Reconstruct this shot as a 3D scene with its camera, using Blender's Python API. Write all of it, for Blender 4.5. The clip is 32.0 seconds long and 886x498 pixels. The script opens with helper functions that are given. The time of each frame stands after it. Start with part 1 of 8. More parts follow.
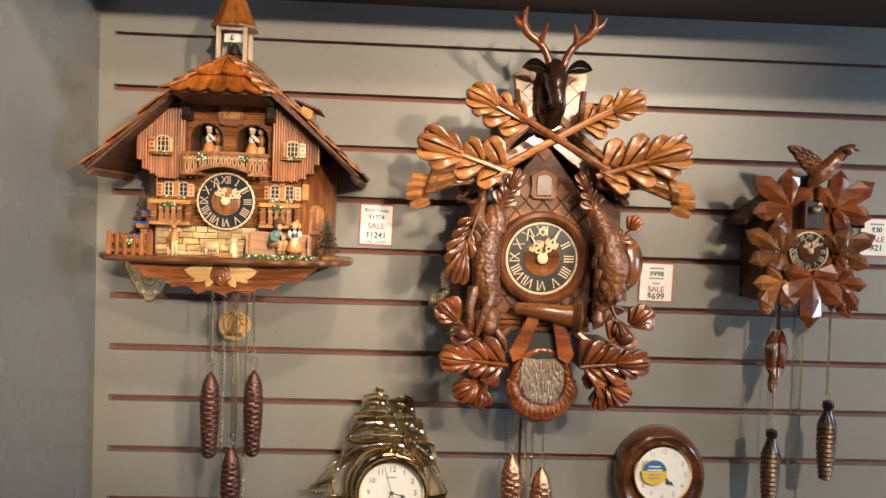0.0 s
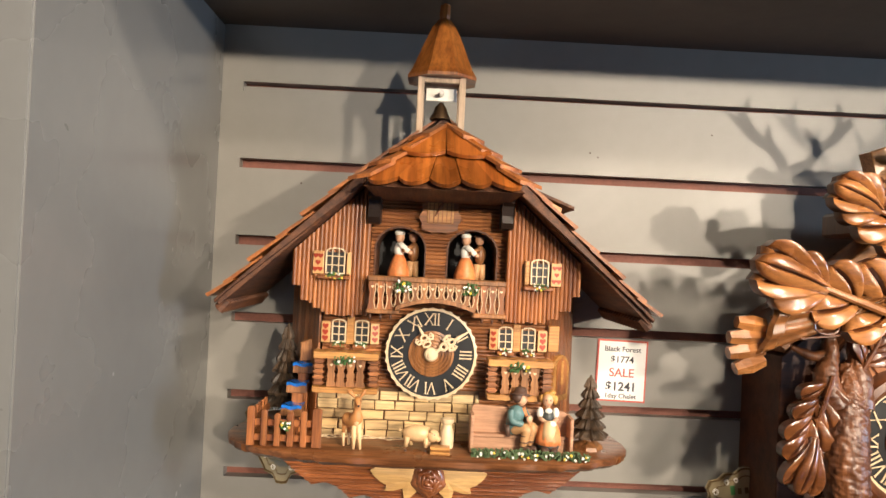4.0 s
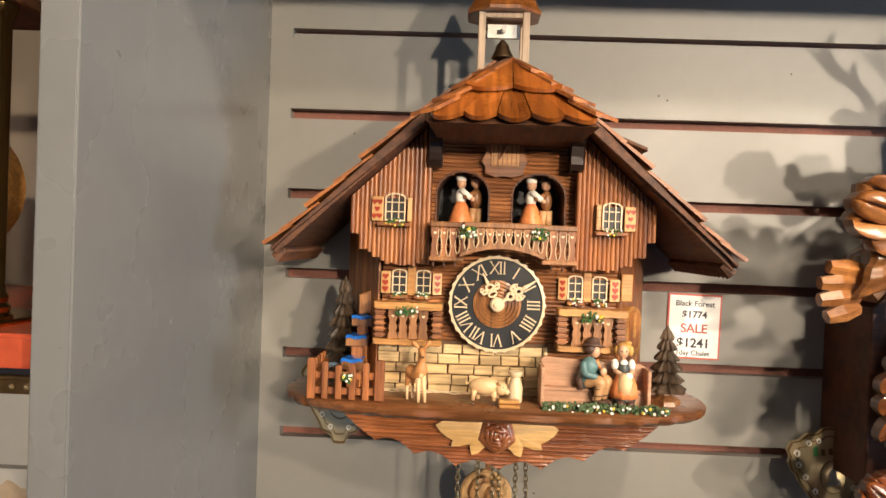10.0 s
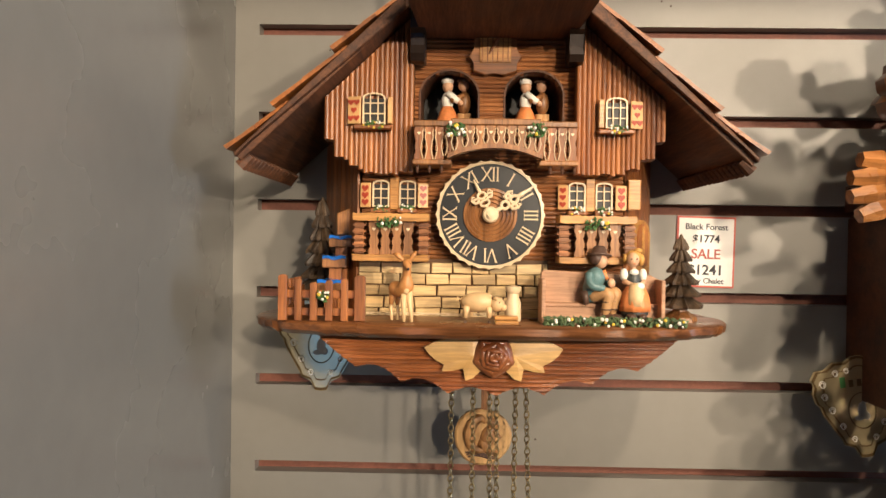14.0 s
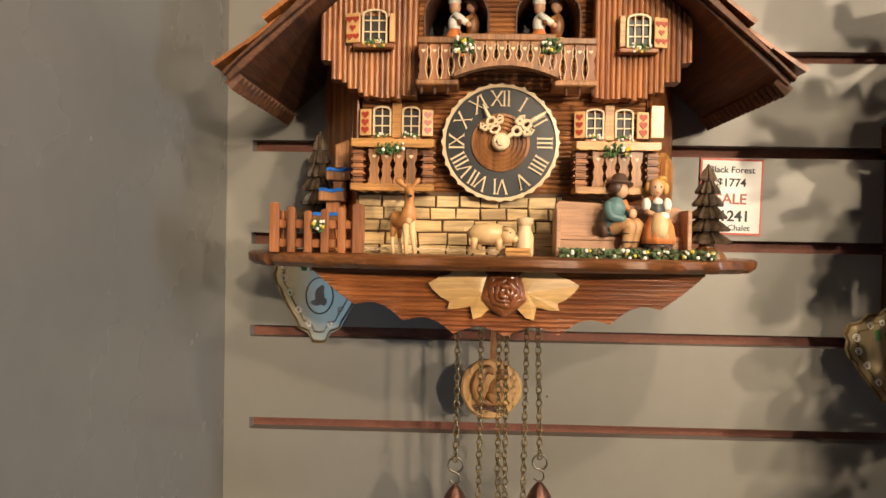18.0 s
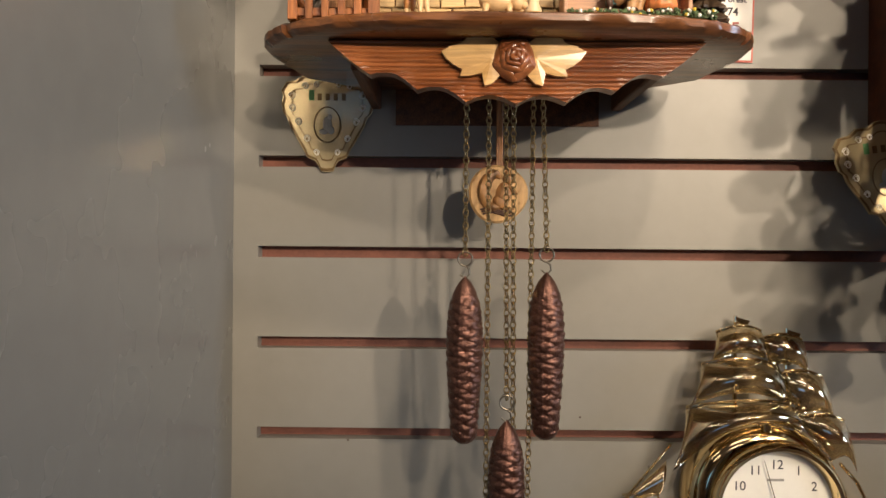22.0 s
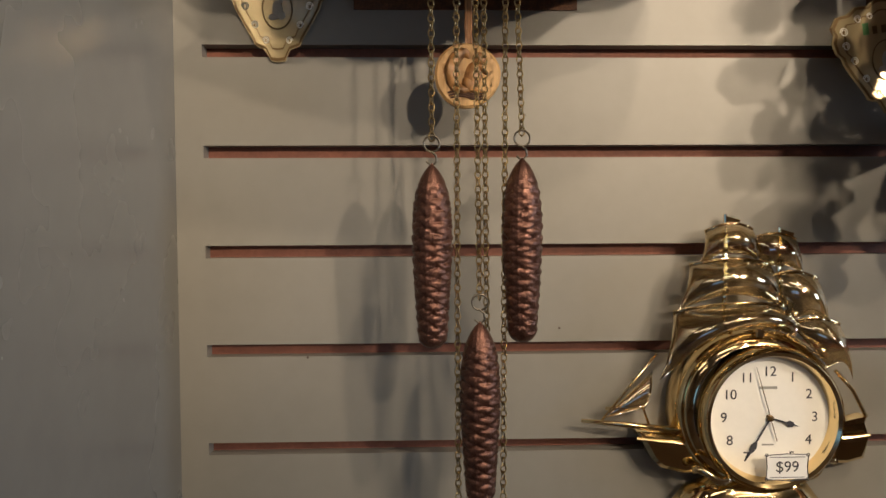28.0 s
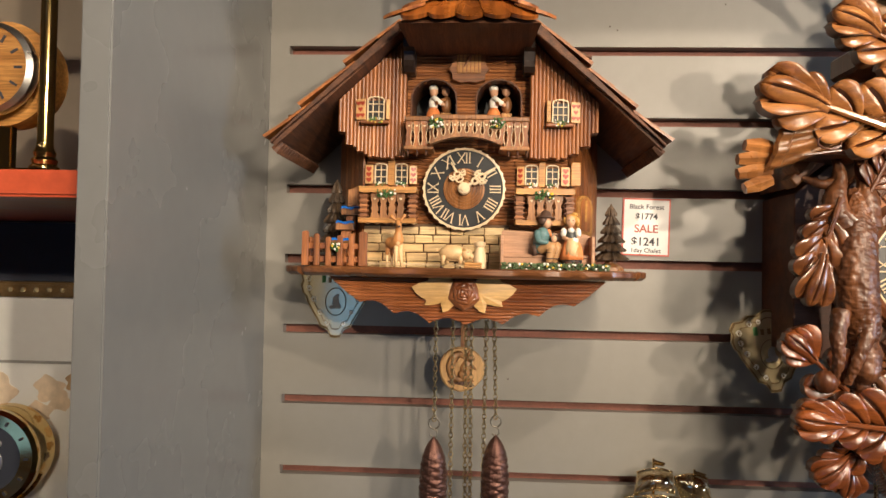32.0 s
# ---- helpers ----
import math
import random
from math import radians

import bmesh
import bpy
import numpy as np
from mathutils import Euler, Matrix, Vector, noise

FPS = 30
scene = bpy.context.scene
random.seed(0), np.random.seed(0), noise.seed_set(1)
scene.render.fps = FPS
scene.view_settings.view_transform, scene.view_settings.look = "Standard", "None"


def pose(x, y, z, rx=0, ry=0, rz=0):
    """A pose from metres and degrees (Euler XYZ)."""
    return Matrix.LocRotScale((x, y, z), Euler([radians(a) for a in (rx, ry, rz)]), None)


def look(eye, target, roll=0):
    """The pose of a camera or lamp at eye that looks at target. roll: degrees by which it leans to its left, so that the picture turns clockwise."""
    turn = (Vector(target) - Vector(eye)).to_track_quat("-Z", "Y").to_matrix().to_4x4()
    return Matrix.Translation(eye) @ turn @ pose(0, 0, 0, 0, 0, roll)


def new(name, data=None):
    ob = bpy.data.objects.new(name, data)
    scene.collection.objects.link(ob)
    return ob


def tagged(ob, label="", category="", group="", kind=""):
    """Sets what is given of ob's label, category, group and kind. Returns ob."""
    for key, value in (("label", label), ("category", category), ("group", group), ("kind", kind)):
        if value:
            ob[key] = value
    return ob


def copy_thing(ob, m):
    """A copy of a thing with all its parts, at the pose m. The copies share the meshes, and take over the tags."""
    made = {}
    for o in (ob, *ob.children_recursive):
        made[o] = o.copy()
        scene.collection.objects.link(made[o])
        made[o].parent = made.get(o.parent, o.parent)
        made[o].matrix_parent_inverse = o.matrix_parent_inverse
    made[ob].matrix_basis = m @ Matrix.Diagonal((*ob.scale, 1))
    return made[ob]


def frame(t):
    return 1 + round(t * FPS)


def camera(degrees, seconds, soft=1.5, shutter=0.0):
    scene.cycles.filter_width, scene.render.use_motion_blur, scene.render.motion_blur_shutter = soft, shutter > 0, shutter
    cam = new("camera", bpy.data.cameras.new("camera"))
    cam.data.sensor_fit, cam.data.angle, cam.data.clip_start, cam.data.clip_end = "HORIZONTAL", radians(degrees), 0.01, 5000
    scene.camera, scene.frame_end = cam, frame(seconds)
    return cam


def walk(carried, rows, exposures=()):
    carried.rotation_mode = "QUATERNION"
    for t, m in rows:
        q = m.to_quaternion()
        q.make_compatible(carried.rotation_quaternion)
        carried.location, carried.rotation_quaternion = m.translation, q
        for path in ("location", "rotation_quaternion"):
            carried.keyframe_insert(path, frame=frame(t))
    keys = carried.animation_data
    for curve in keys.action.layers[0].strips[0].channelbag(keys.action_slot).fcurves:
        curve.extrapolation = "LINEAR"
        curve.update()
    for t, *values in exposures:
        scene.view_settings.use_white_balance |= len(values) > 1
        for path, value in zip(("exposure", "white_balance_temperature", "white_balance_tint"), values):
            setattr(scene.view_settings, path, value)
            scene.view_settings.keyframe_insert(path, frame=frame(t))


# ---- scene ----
cam = camera(62.0, 32.0)
PATH = [
    (0, (0.439, -1.106, 1.534), (0.53, 0.89, 1.468), 1.9),
    (0.5, (0.372, -1.012, 1.546), (0.472, 0.984, 1.475), 1.8),
    (1, (0.323, -0.923, 1.546), (0.401, 1.075, 1.503), 1.9),
    (1.5, (0.288, -0.845, 1.554), (0.322, 1.154, 1.534), 1.8),
    (2, (0.246, -0.787, 1.567), (0.282, 1.213, 1.574), 1.6),
    (2.5, (0.215, -0.745, 1.591), (0.269, 1.255, 1.596), 1.8),
    (3, (0.192, -0.729, 1.602), (0.287, 1.268, 1.635), 1.9),
    (3.5, (0.192, -0.73, 1.622), (0.26, 1.269, 1.651), 2.3),
    (5.5, (0.189, -0.744, 1.638), (0.193, 1.256, 1.689), 3.2),
    (6, (0.185, -0.745, 1.638), (0.188, 1.254, 1.685), 3.2),
    (6.5, (0.185, -0.741, 1.637), (0.177, 1.258, 1.676), 3.2),
    (7, (0.184, -0.738, 1.633), (0.165, 1.261, 1.667), 3.1),
    (7.5, (0.182, -0.732, 1.631), (0.155, 1.268, 1.647), 3.0),
    (8, (0.182, -0.725, 1.627), (0.142, 1.274, 1.623), 2.9),
    (8.5, (0.178, -0.721, 1.62), (0.137, 1.278, 1.606), 2.7),
    (9, (0.177, -0.715, 1.613), (0.123, 1.284, 1.589), 2.4),
    (9.5, (0.175, -0.708, 1.608), (0.115, 1.291, 1.582), 2.2),
    (10, (0.172, -0.701, 1.603), (0.11, 1.298, 1.579), 2.1),
    (10.5, (0.169, -0.693, 1.597), (0.11, 1.306, 1.578), 1.9),
    (11, (0.168, -0.686, 1.587), (0.109, 1.313, 1.575), 1.6),
    (11.5, (0.168, -0.679, 1.58), (0.112, 1.32, 1.562), 1.5),
    (12, (0.168, -0.67, 1.573), (0.118, 1.329, 1.546), 1.3),
    (12.5, (0.169, -0.663, 1.563), (0.123, 1.336, 1.539), 1.1),
    (13, (0.171, -0.656, 1.552), (0.125, 1.343, 1.536), 0.9),
    (13.5, (0.174, -0.648, 1.543), (0.127, 1.351, 1.528), 0.9),
    (14, (0.176, -0.641, 1.535), (0.134, 1.358, 1.519), 0.8),
    (14.5, (0.174, -0.634, 1.53), (0.147, 1.366, 1.503), 0.8),
    (16.5, (0.174, -0.61, 1.511), (0.157, 1.39, 1.456), 0.7),
    (17, (0.176, -0.605, 1.504), (0.139, 1.394, 1.467), 0.7),
    (17.5, (0.177, -0.603, 1.5), (0.125, 1.396, 1.469), 0.9),
    (18, (0.177, -0.602, 1.494), (0.114, 1.397, 1.462), 1.0),
    (18.5, (0.174, -0.6, 1.489), (0.116, 1.398, 1.433), 1.1),
    (19, (0.17, -0.601, 1.474), (0.122, 1.398, 1.411), 0.9),
    (19.5, (0.166, -0.602, 1.454), (0.129, 1.396, 1.392), 0.9),
    (20, (0.164, -0.608, 1.426), (0.131, 1.392, 1.4), 0.6),
    (20.5, (0.164, -0.612, 1.407), (0.131, 1.388, 1.384), 0.5),
    (21, (0.166, -0.614, 1.391), (0.123, 1.386, 1.358), 0.7),
    (21.5, (0.165, -0.616, 1.371), (0.126, 1.383, 1.341), 0.8),
    (22, (0.159, -0.62, 1.343), (0.148, 1.38, 1.338), 0.5),
    (22.5, (0.176, -0.617, 1.308), (0.14, 1.382, 1.336), 0.8),
    (23, (0.179, -0.584, 1.291), (0.129, 1.416, 1.311), 1.2),
    (23.5, (0.169, -0.529, 1.288), (0.092, 1.47, 1.271), 1.3),
    (24, (0.186, -0.48, 1.27), (0.01, 1.512, 1.232), 1.1),
    (24.5, (0.185, -0.482, 1.262), (0.063, 1.512, 1.166), 0.5),
    (25, (0.184, -0.492, 1.259), (0.118, 1.503, 1.141), -0.3),
    (25.5, (0.186, -0.495, 1.255), (0.151, 1.502, 1.148), -0.5),
    (27.5, (0.183, -0.535, 1.267), (0.197, 1.465, 1.21), -0.4),
    (28, (0.165, -0.568, 1.285), (0.224, 1.43, 1.208), -0.3),
    (28.5, (0.173, -0.629, 1.294), (0.236, 1.369, 1.237), -0.2),
    (29, (0.202, -0.688, 1.317), (0.2, 1.311, 1.253), -0.2),
    (29.5, (0.209, -0.731, 1.346), (0.162, 1.267, 1.278), 0.2),
    (30, (0.23, -0.763, 1.354), (0.115, 1.233, 1.336), 0.4),
    (30.5, (0.226, -0.788, 1.386), (0.117, 1.209, 1.372), 0.6),
    (31, (0.224, -0.796, 1.418), (0.104, 1.2, 1.428), 0.8),
    (31.5, (0.218, -0.795, 1.457), (0.101, 1.201, 1.474), 0.9),
    (32, (0.215, -0.795, 1.484), (0.109, 1.202, 1.533), 1.1),
]
EXPOSURES = [(0, -0.08, 6550, 10), (2, -0.02, 6150, 10), (6, -0.02, 6250, 10), (10, -0.08, 6350, 10), (13, -0.20, 6500, 10), (18, -0.36, 6950, 10), (23, -0.26, 6550, 10), (25, -0.36, 6650, 10), (28, -0.44, 6850, 10), (30, -0.25, 6650, 10), (31, -0.29, 6450, 10), (32, -0.28, 6450, 10)]
walk(cam, [(t, look(eye, target, roll)) for t, eye, target, roll in PATH], EXPOSURES)
# world, lamps -------------------------------------------------------------
world = bpy.data.worlds.new("room_air")
world.use_nodes = True
world.node_tree.nodes["Background"].inputs[0].default_value = (0.9, 0.8, 0.68, 1)
world.node_tree.nodes["Background"].inputs[1].default_value = 0.03
scene.world = world


def lamp(name, eye, target, watts, size, colour, cone=70):
    data = bpy.data.lights.new(name, "SPOT")
    data.energy, data.shadow_soft_size, data.color = watts, size, colour
    data.spot_size, data.spot_blend = radians(cone), 0.8
    ob = new(name, data)
    ob.matrix_world = look(eye, target)
    return ob


WARM, COOL = (1.0, 0.82, 0.62), (0.62, 0.78, 1.0)
SPOTS = [((0.61, -0.85, 2.20), (0.22, 0, 1.48), 30, 0.022, 66),
         ((1.00, -2.00, 2.40), (0.26, 0, 1.46), 74, 0.035, 40),
         ((1.25, -3.40, 2.14), (0.08, 0, 1.96), 345, 0.05, 29),
         ((2.35, -3.40, 2.13), (0.10, 0, 1.96), 415, 0.05, 28),
         # extra lamp with no known source, added to brighten the lower right
         ((1.60, -2.20, 2.45), (0.96, 0, 1.10), 175, 0.04, 36)]
for eye, target, watts, size, cone in SPOTS:
    lamp("ceiling_spotlight", eye, target, watts, size, WARM, cone)
day = bpy.data.lights.new("shop_window_daylight", "AREA")
day.shape, day.size, day.size_y, day.energy, day.color = "RECTANGLE", 0.6, 0.8, 44, COOL
new("shop_window_daylight", day).matrix_world = look((3.44, -1.3, 1.5), (0.0, -0.6, 1.5))


# materials ----------------------------------------------------------------
def node_material(name):
    m = bpy.data.materials.new(name)
    m.use_nodes = True
    nt = m.node_tree
    return m, nt, nt.nodes["Principled BSDF"]


def link(nt, a, ao, b, bi):
    nt.links.new(a.outputs[ao], b.inputs[bi])


def coords(nt, scale=(1, 1, 1), rot=(0, 0, 0)):
    tc = nt.nodes.new("ShaderNodeTexCoord")
    mp = nt.nodes.new("ShaderNodeMapping")
    mp.inputs["Scale"].default_value = scale
    mp.inputs["Rotation"].default_value = rot
    link(nt, tc, "Object", mp, "Vector")
    return mp


def noise_node(nt, vec, scale, detail=4, rough=0.55):
    n = nt.nodes.new("ShaderNodeTexNoise")
    n.inputs["Scale"].default_value, n.inputs["Detail"].default_value, n.inputs["Roughness"].default_value = scale, detail, rough
    link(nt, vec, "Vector", n, "Vector")
    return n


def ramp(nt, src, out, stops):
    r = nt.nodes.new("ShaderNodeValToRGB")
    link(nt, src, out, r, "Fac")
    el = r.color_ramp.elements
    while len(el) < len(stops):
        el.new(0.5)
    for e, (p, c) in zip(el, stops):
        e.position, e.color = p, (*c, 1)
    return r


def mix(nt, fac, a, b, kind="MIX"):
    n = nt.nodes.new("ShaderNodeMix")
    n.data_type, n.blend_type = "RGBA", kind
    for key, v in ((0, fac), (6, a), (7, b)):
        if isinstance(v, tuple) and hasattr(v[0], "outputs"):
            nt.links.new(v[0].outputs[v[1]], n.inputs[key])
        elif isinstance(v, tuple):
            n.inputs[key].default_value = (*v, 1)
        else:
            n.inputs[key].default_value = v
    return n


def bump(nt, bsdf, src, out, strength, distance):
    b = nt.nodes.new("ShaderNodeBump")
    b.inputs["Strength"].default_value, b.inputs["Distance"].default_value = strength, distance
    link(nt, src, out, b, "Height")
    link(nt, b, "Normal", bsdf, "Normal")
    return b


def wood(name, dark, light, axis="x", rough=0.35, fine=1.0, vary=0.25, groove=0.4, coat=0.0, fib=0.52):
    """Stained timber: long fibres along an axis, broad bands, pores, a little colour drift from piece to piece."""
    m, nt, p = node_material(name)
    k = {"x": (0.06, 1, 1), "y": (1, 0.06, 1), "z": (1, 1, 0.06), "yz": (1, 0.06, 0.06)}[axis]
    mp = coords(nt, k)
    strands = noise_node(nt, mp, 700 * fine, 5, 0.65)
    band = noise_node(nt, mp, 150 * fine, 3, 0.5)
    blot = noise_node(nt, coords(nt), 28, 3)
    info = nt.nodes.new("ShaderNodeObjectInfo")
    r = ramp(nt, band, "Fac", [(0.30, dark), (0.68, light)])
    f = ramp(nt, strands, "Fac", [(0.40, (0.30, 0.26, 0.23)), (0.58, (1.25, 1.22, 1.18))])
    a = mix(nt, fib, (r, "Color"), (f, "Color"), "MULTIPLY")
    b = ramp(nt, blot, "Fac", [(0.25, (0.72, 0.70, 0.68)), (0.75, (1.18, 1.15, 1.1))])
    c = mix(nt, 0.8, (a, 2), (b, "Color"), "MULTIPLY")
    o = ramp(nt, info, "Random", [(0.0, (1 - vary,) * 3), (1.0, (1 + vary,) * 3)])
    d = mix(nt, 1.0, (c, 2), (o, "Color"), "MULTIPLY")
    link(nt, d, 2, p, "Base Color")
    rr = ramp(nt, blot, "Fac", [(0.2, (rough - 0.08,) * 3), (0.8, (rough + 0.14,) * 3)])
    link(nt, rr, "Color", p, "Roughness")
    p.inputs["Coat Weight"].default_value = coat
    p.inputs["Coat Roughness"].default_value = 0.18
    bump(nt, p, strands, "Fac", groove, 0.0004)
    return m


def paint(name, colour, rough=0.5, vary=0.12, grain=120, relief=0.15, metal=0.0, coat=0.0):
    """A painted or cast surface with blotches at two scales and faint relief."""
    m, nt, p = node_material(name)
    big = noise_node(nt, coords(nt), grain * 0.12, 4)
    small = noise_node(nt, coords(nt), grain, 5)
    b = ramp(nt, big, "Fac", [(0.25, tuple(v * (1 - vary) for v in colour)), (0.75, tuple(min(1, v * (1 + vary)) for v in colour))])
    s = ramp(nt, small, "Fac", [(0.3, (1 - vary * 0.6,) * 3), (0.7, (1 + vary * 0.5,) * 3)])
    c = mix(nt, 1.0, (b, "Color"), (s, "Color"), "MULTIPLY")
    link(nt, c, 2, p, "Base Color")
    rr = ramp(nt, big, "Fac", [(0.2, (max(0.03, rough - 0.07),) * 3), (0.8, (rough + 0.07,) * 3)])
    link(nt, rr, "Color", p, "Roughness")
    p.inputs["Metallic"].default_value = metal
    p.inputs["Coat Weight"].default_value = coat
    bump(nt, p, small, "Fac", relief, 0.0005)
    return m


M = {}


# mesh helpers -------------------------------------------------------------
def part(name, bm, material, parent=None, label="", smooth=False):
    me = bpy.data.meshes.new(name)
    bmesh.ops.recalc_face_normals(bm, faces=bm.faces[:])
    bm.to_mesh(me)
    bm.free()
    for mt in material if isinstance(material, (list, tuple)) else (material,):
        me.materials.append(mt)
    if smooth:
        me.shade_smooth()
        if smooth != "all":
            me.set_sharp_from_angle(angle=radians(40))
    ob = new(name, me)
    if parent:
        under(ob, parent)
    if label:
        ob["label"] = label
    return ob


def whole(o):
    """Where an object stands in the world."""
    m = o.matrix_basis.copy()
    return whole(o.parent) @ o.matrix_parent_inverse @ m if o.parent else m


def under(ob, parent):
    """Makes ob a part of parent; ob keeps its place in the world."""
    ob.parent = parent
    ob.matrix_parent_inverse = whole(parent).inverted()
    return ob


def share(ob, name, m, parent):
    """Another piece on the same mesh."""
    o = new(name, ob.data)
    under(o, parent)
    o.matrix_basis = m
    return o


def thing(name, label, category, at=(0, 0, 0), group="", kind=""):
    e = new(name)
    e.empty_display_size = 0.02
    e.location = at
    return tagged(e, label, category, group, kind)


def BM():
    return bmesh.new()


def box(bm, lo, hi, bevel=0.0, m=None, seg=1):
    lo, hi = Vector(lo), Vector(hi)
    r = bmesh.ops.create_cube(bm, size=1.0)
    vs = r["verts"]
    bmesh.ops.scale(bm, vec=hi - lo, verts=vs)
    bmesh.ops.translate(bm, vec=(lo + hi) / 2, verts=vs)
    if bevel:
        es = list({e for v in vs for e in v.link_edges})
        out = bmesh.ops.bevel(bm, geom=es, offset=bevel, segments=seg, affect="EDGES")
        vs = list({v for f in out["faces"] for v in f.verts} | {v for v in vs if v.is_valid})
    if m is not None:
        bmesh.ops.transform(bm, matrix=m, verts=vs)
    return vs


def slab(bm, pts, y0, y1, bevel=0.0, m=None, mat=0):
    """A closed outline of (x, z) points, as a plate between two depths y0 (front) and y1 (back)."""
    fr = [bm.verts.new((x, y0, z)) for x, z in pts]
    bk = [bm.verts.new((x, y1, z)) for x, z in pts]
    n = len(pts)
    faces = [bm.faces.new(fr), bm.faces.new(bk[::-1])]
    for i in range(n):
        faces.append(bm.faces.new((fr[i], bk[i], bk[(i + 1) % n], fr[(i + 1) % n])))
    for f in faces:
        f.material_index = mat
    vs = fr + bk
    if bevel:
        es = [e for e in faces[0].edges]
        out = bmesh.ops.bevel(bm, geom=es, offset=bevel, segments=1, affect="EDGES")
        vs = list({v for f in out["faces"] for v in f.verts} | {v for v in vs if v.is_valid})
    if m is not None:
        bmesh.ops.transform(bm, matrix=m, verts=vs)
    return vs


def lathe(bm, prof, n=24, m=None, wob=None):
    """Turns (radius, height) pairs round z. wob(angle, k): a factor on the radius."""
    rings = []
    for k, (r, h) in enumerate(prof):
        ring = []
        for i in range(n):
            a = 2 * math.pi * i / n
            f = wob(a, k) if wob else 1
            ring.append(bm.verts.new((r * f * math.cos(a), r * f * math.sin(a), h)))
        rings.append(ring)
    for a, b in zip(rings, rings[1:]):
        for i in range(n):
            bm.faces.new((a[i], a[(i + 1) % n], b[(i + 1) % n], b[i]))
    bm.faces.new(rings[0][::-1])
    bm.faces.new(rings[-1])
    vs = [v for r in rings for v in r]
    if m is not None:
        bmesh.ops.transform(bm, matrix=m, verts=vs)
    return vs


def tube(bm, path, radius, n=8, closed=False, flat=1.0):
    """A round bar along a path; radius a number or one for each point."""
    pts = [Vector(p) for p in path]
    rad = radius if isinstance(radius, (list, tuple)) else [radius] * len(pts)
    rings, up = [], None
    for i, p in enumerate(pts):
        if closed:
            d = pts[(i + 1) % len(pts)] - pts[i - 1]
        else:
            d = pts[min(i + 1, len(pts) - 1)] - pts[max(i - 1, 0)]
        d.normalize()
        if up is None:
            up = Vector((0, 0, 1)) if abs(d.z) < 0.9 else Vector((0, 1, 0))
        s = d.cross(up).normalized()
        up = s.cross(d).normalized()
        rings.append([bm.verts.new(p + rad[i] * (math.cos(2 * math.pi * k / n) * s + flat * math.sin(2 * math.pi * k / n) * up)) for k in range(n)])
    pairs = list(zip(rings, rings[1:])) + ([(rings[-1], rings[0])] if closed else [])
    for a, b in pairs:
        for k in range(n):
            bm.faces.new((a[k], a[(k + 1) % n], b[(k + 1) % n], b[k]))
    if not closed:
        bm.faces.new(rings[0][::-1])
        bm.faces.new(rings[-1])
    return [v for r in rings for v in r]


def limb_fine(bm, path, radii, n=20, steps=44, fur=0.0, freq=150):
    """A flowing round form through the points, with chiselled furrows along it."""
    pts = [Vector(p) for p in path]
    k = len(pts) - 1
    fine, rad = [], []
    for i in range(steps + 1):
        f = i / steps * k
        a = min(int(f), k - 1)
        t = f - a
        p0, p1, p2, p3 = pts[max(a - 1, 0)], pts[a], pts[a + 1], pts[min(a + 2, k)]
        fine.append(0.5 * (2 * p1 + (p2 - p0) * t + (2 * p0 - 5 * p1 + 4 * p2 - p3) * t * t + (3 * p1 - p0 - 3 * p2 + p3) * t ** 3))
        rad.append(radii[a] + (radii[a + 1] - radii[a]) * (3 * t * t - 2 * t ** 3))
    vs = tube(bm, fine, rad, n)
    if fur:
        for i, v in enumerate(vs):
            c = fine[i // n]
            out = (v.co - c).normalized()
            v.co += out * fur * (noise.noise(Vector((v.co.x * freq, v.co.y * freq, v.co.z * freq * 0.38))) + 0.5 * noise.noise(v.co * freq * 2.1))
    return vs


def ball(bm, c, r, seg=12, rings=8, m=None):
    """r: one radius or three."""
    vs = bmesh.ops.create_uvsphere(bm, u_segments=seg, v_segments=rings, radius=1.0)["verts"]
    r = (r,) * 3 if not isinstance(r, (list, tuple)) else r
    bmesh.ops.scale(bm, vec=r, verts=vs)
    if m is not None:
        bmesh.ops.transform(bm, matrix=m, verts=vs)
    bmesh.ops.translate(bm, vec=c, verts=vs)
    return vs


def ring_pts(cx, cz, r, n=48, a0=0.0, a1=360.0, sx=1.0):
    full = abs(a1 - a0) >= 360
    k = n if full else n - 1
    return [(cx + sx * r * math.cos(radians(a0 + (a1 - a0) * i / k)), cz + r * math.sin(radians(a0 + (a1 - a0) * i / k))) for i in range(n)]


def grid_sheet(bm, fn, nu, nv, mat=0):
    """A sheet from fn(u, v) -> point, u and v from 0 to 1."""
    vv = [[bm.verts.new(fn(i / nu, j / nv)) for j in range(nv + 1)] for i in range(nu + 1)]
    for i in range(nu):
        for j in range(nv):
            f = bm.faces.new((vv[i][j], vv[i + 1][j], vv[i + 1][j + 1], vv[i][j + 1]))
            f.material_index = mat
    return [v for r in vv for v in r]


def lettering(name, text, size, at, material, parent, depth=0.0003, align="CENTER", rot=(90, 0, 0), bold=0.0):
    """Flat raised writing with the built-in font."""
    cu = bpy.data.curves.new(name, "FONT")
    cu.body, cu.size, cu.align_x, cu.align_y, cu.extrude, cu.offset = text, size, align, "CENTER", depth, size * bold
    tmp = bpy.data.objects.new(name, cu)
    me = bpy.data.meshes.new_from_object(tmp)
    bpy.data.objects.remove(tmp)
    me.materials.clear()
    me.materials.append(material)
    ob = new(name, me)
    under(ob, parent)
    ob.matrix_basis = pose(*at, *rot)
    return ob
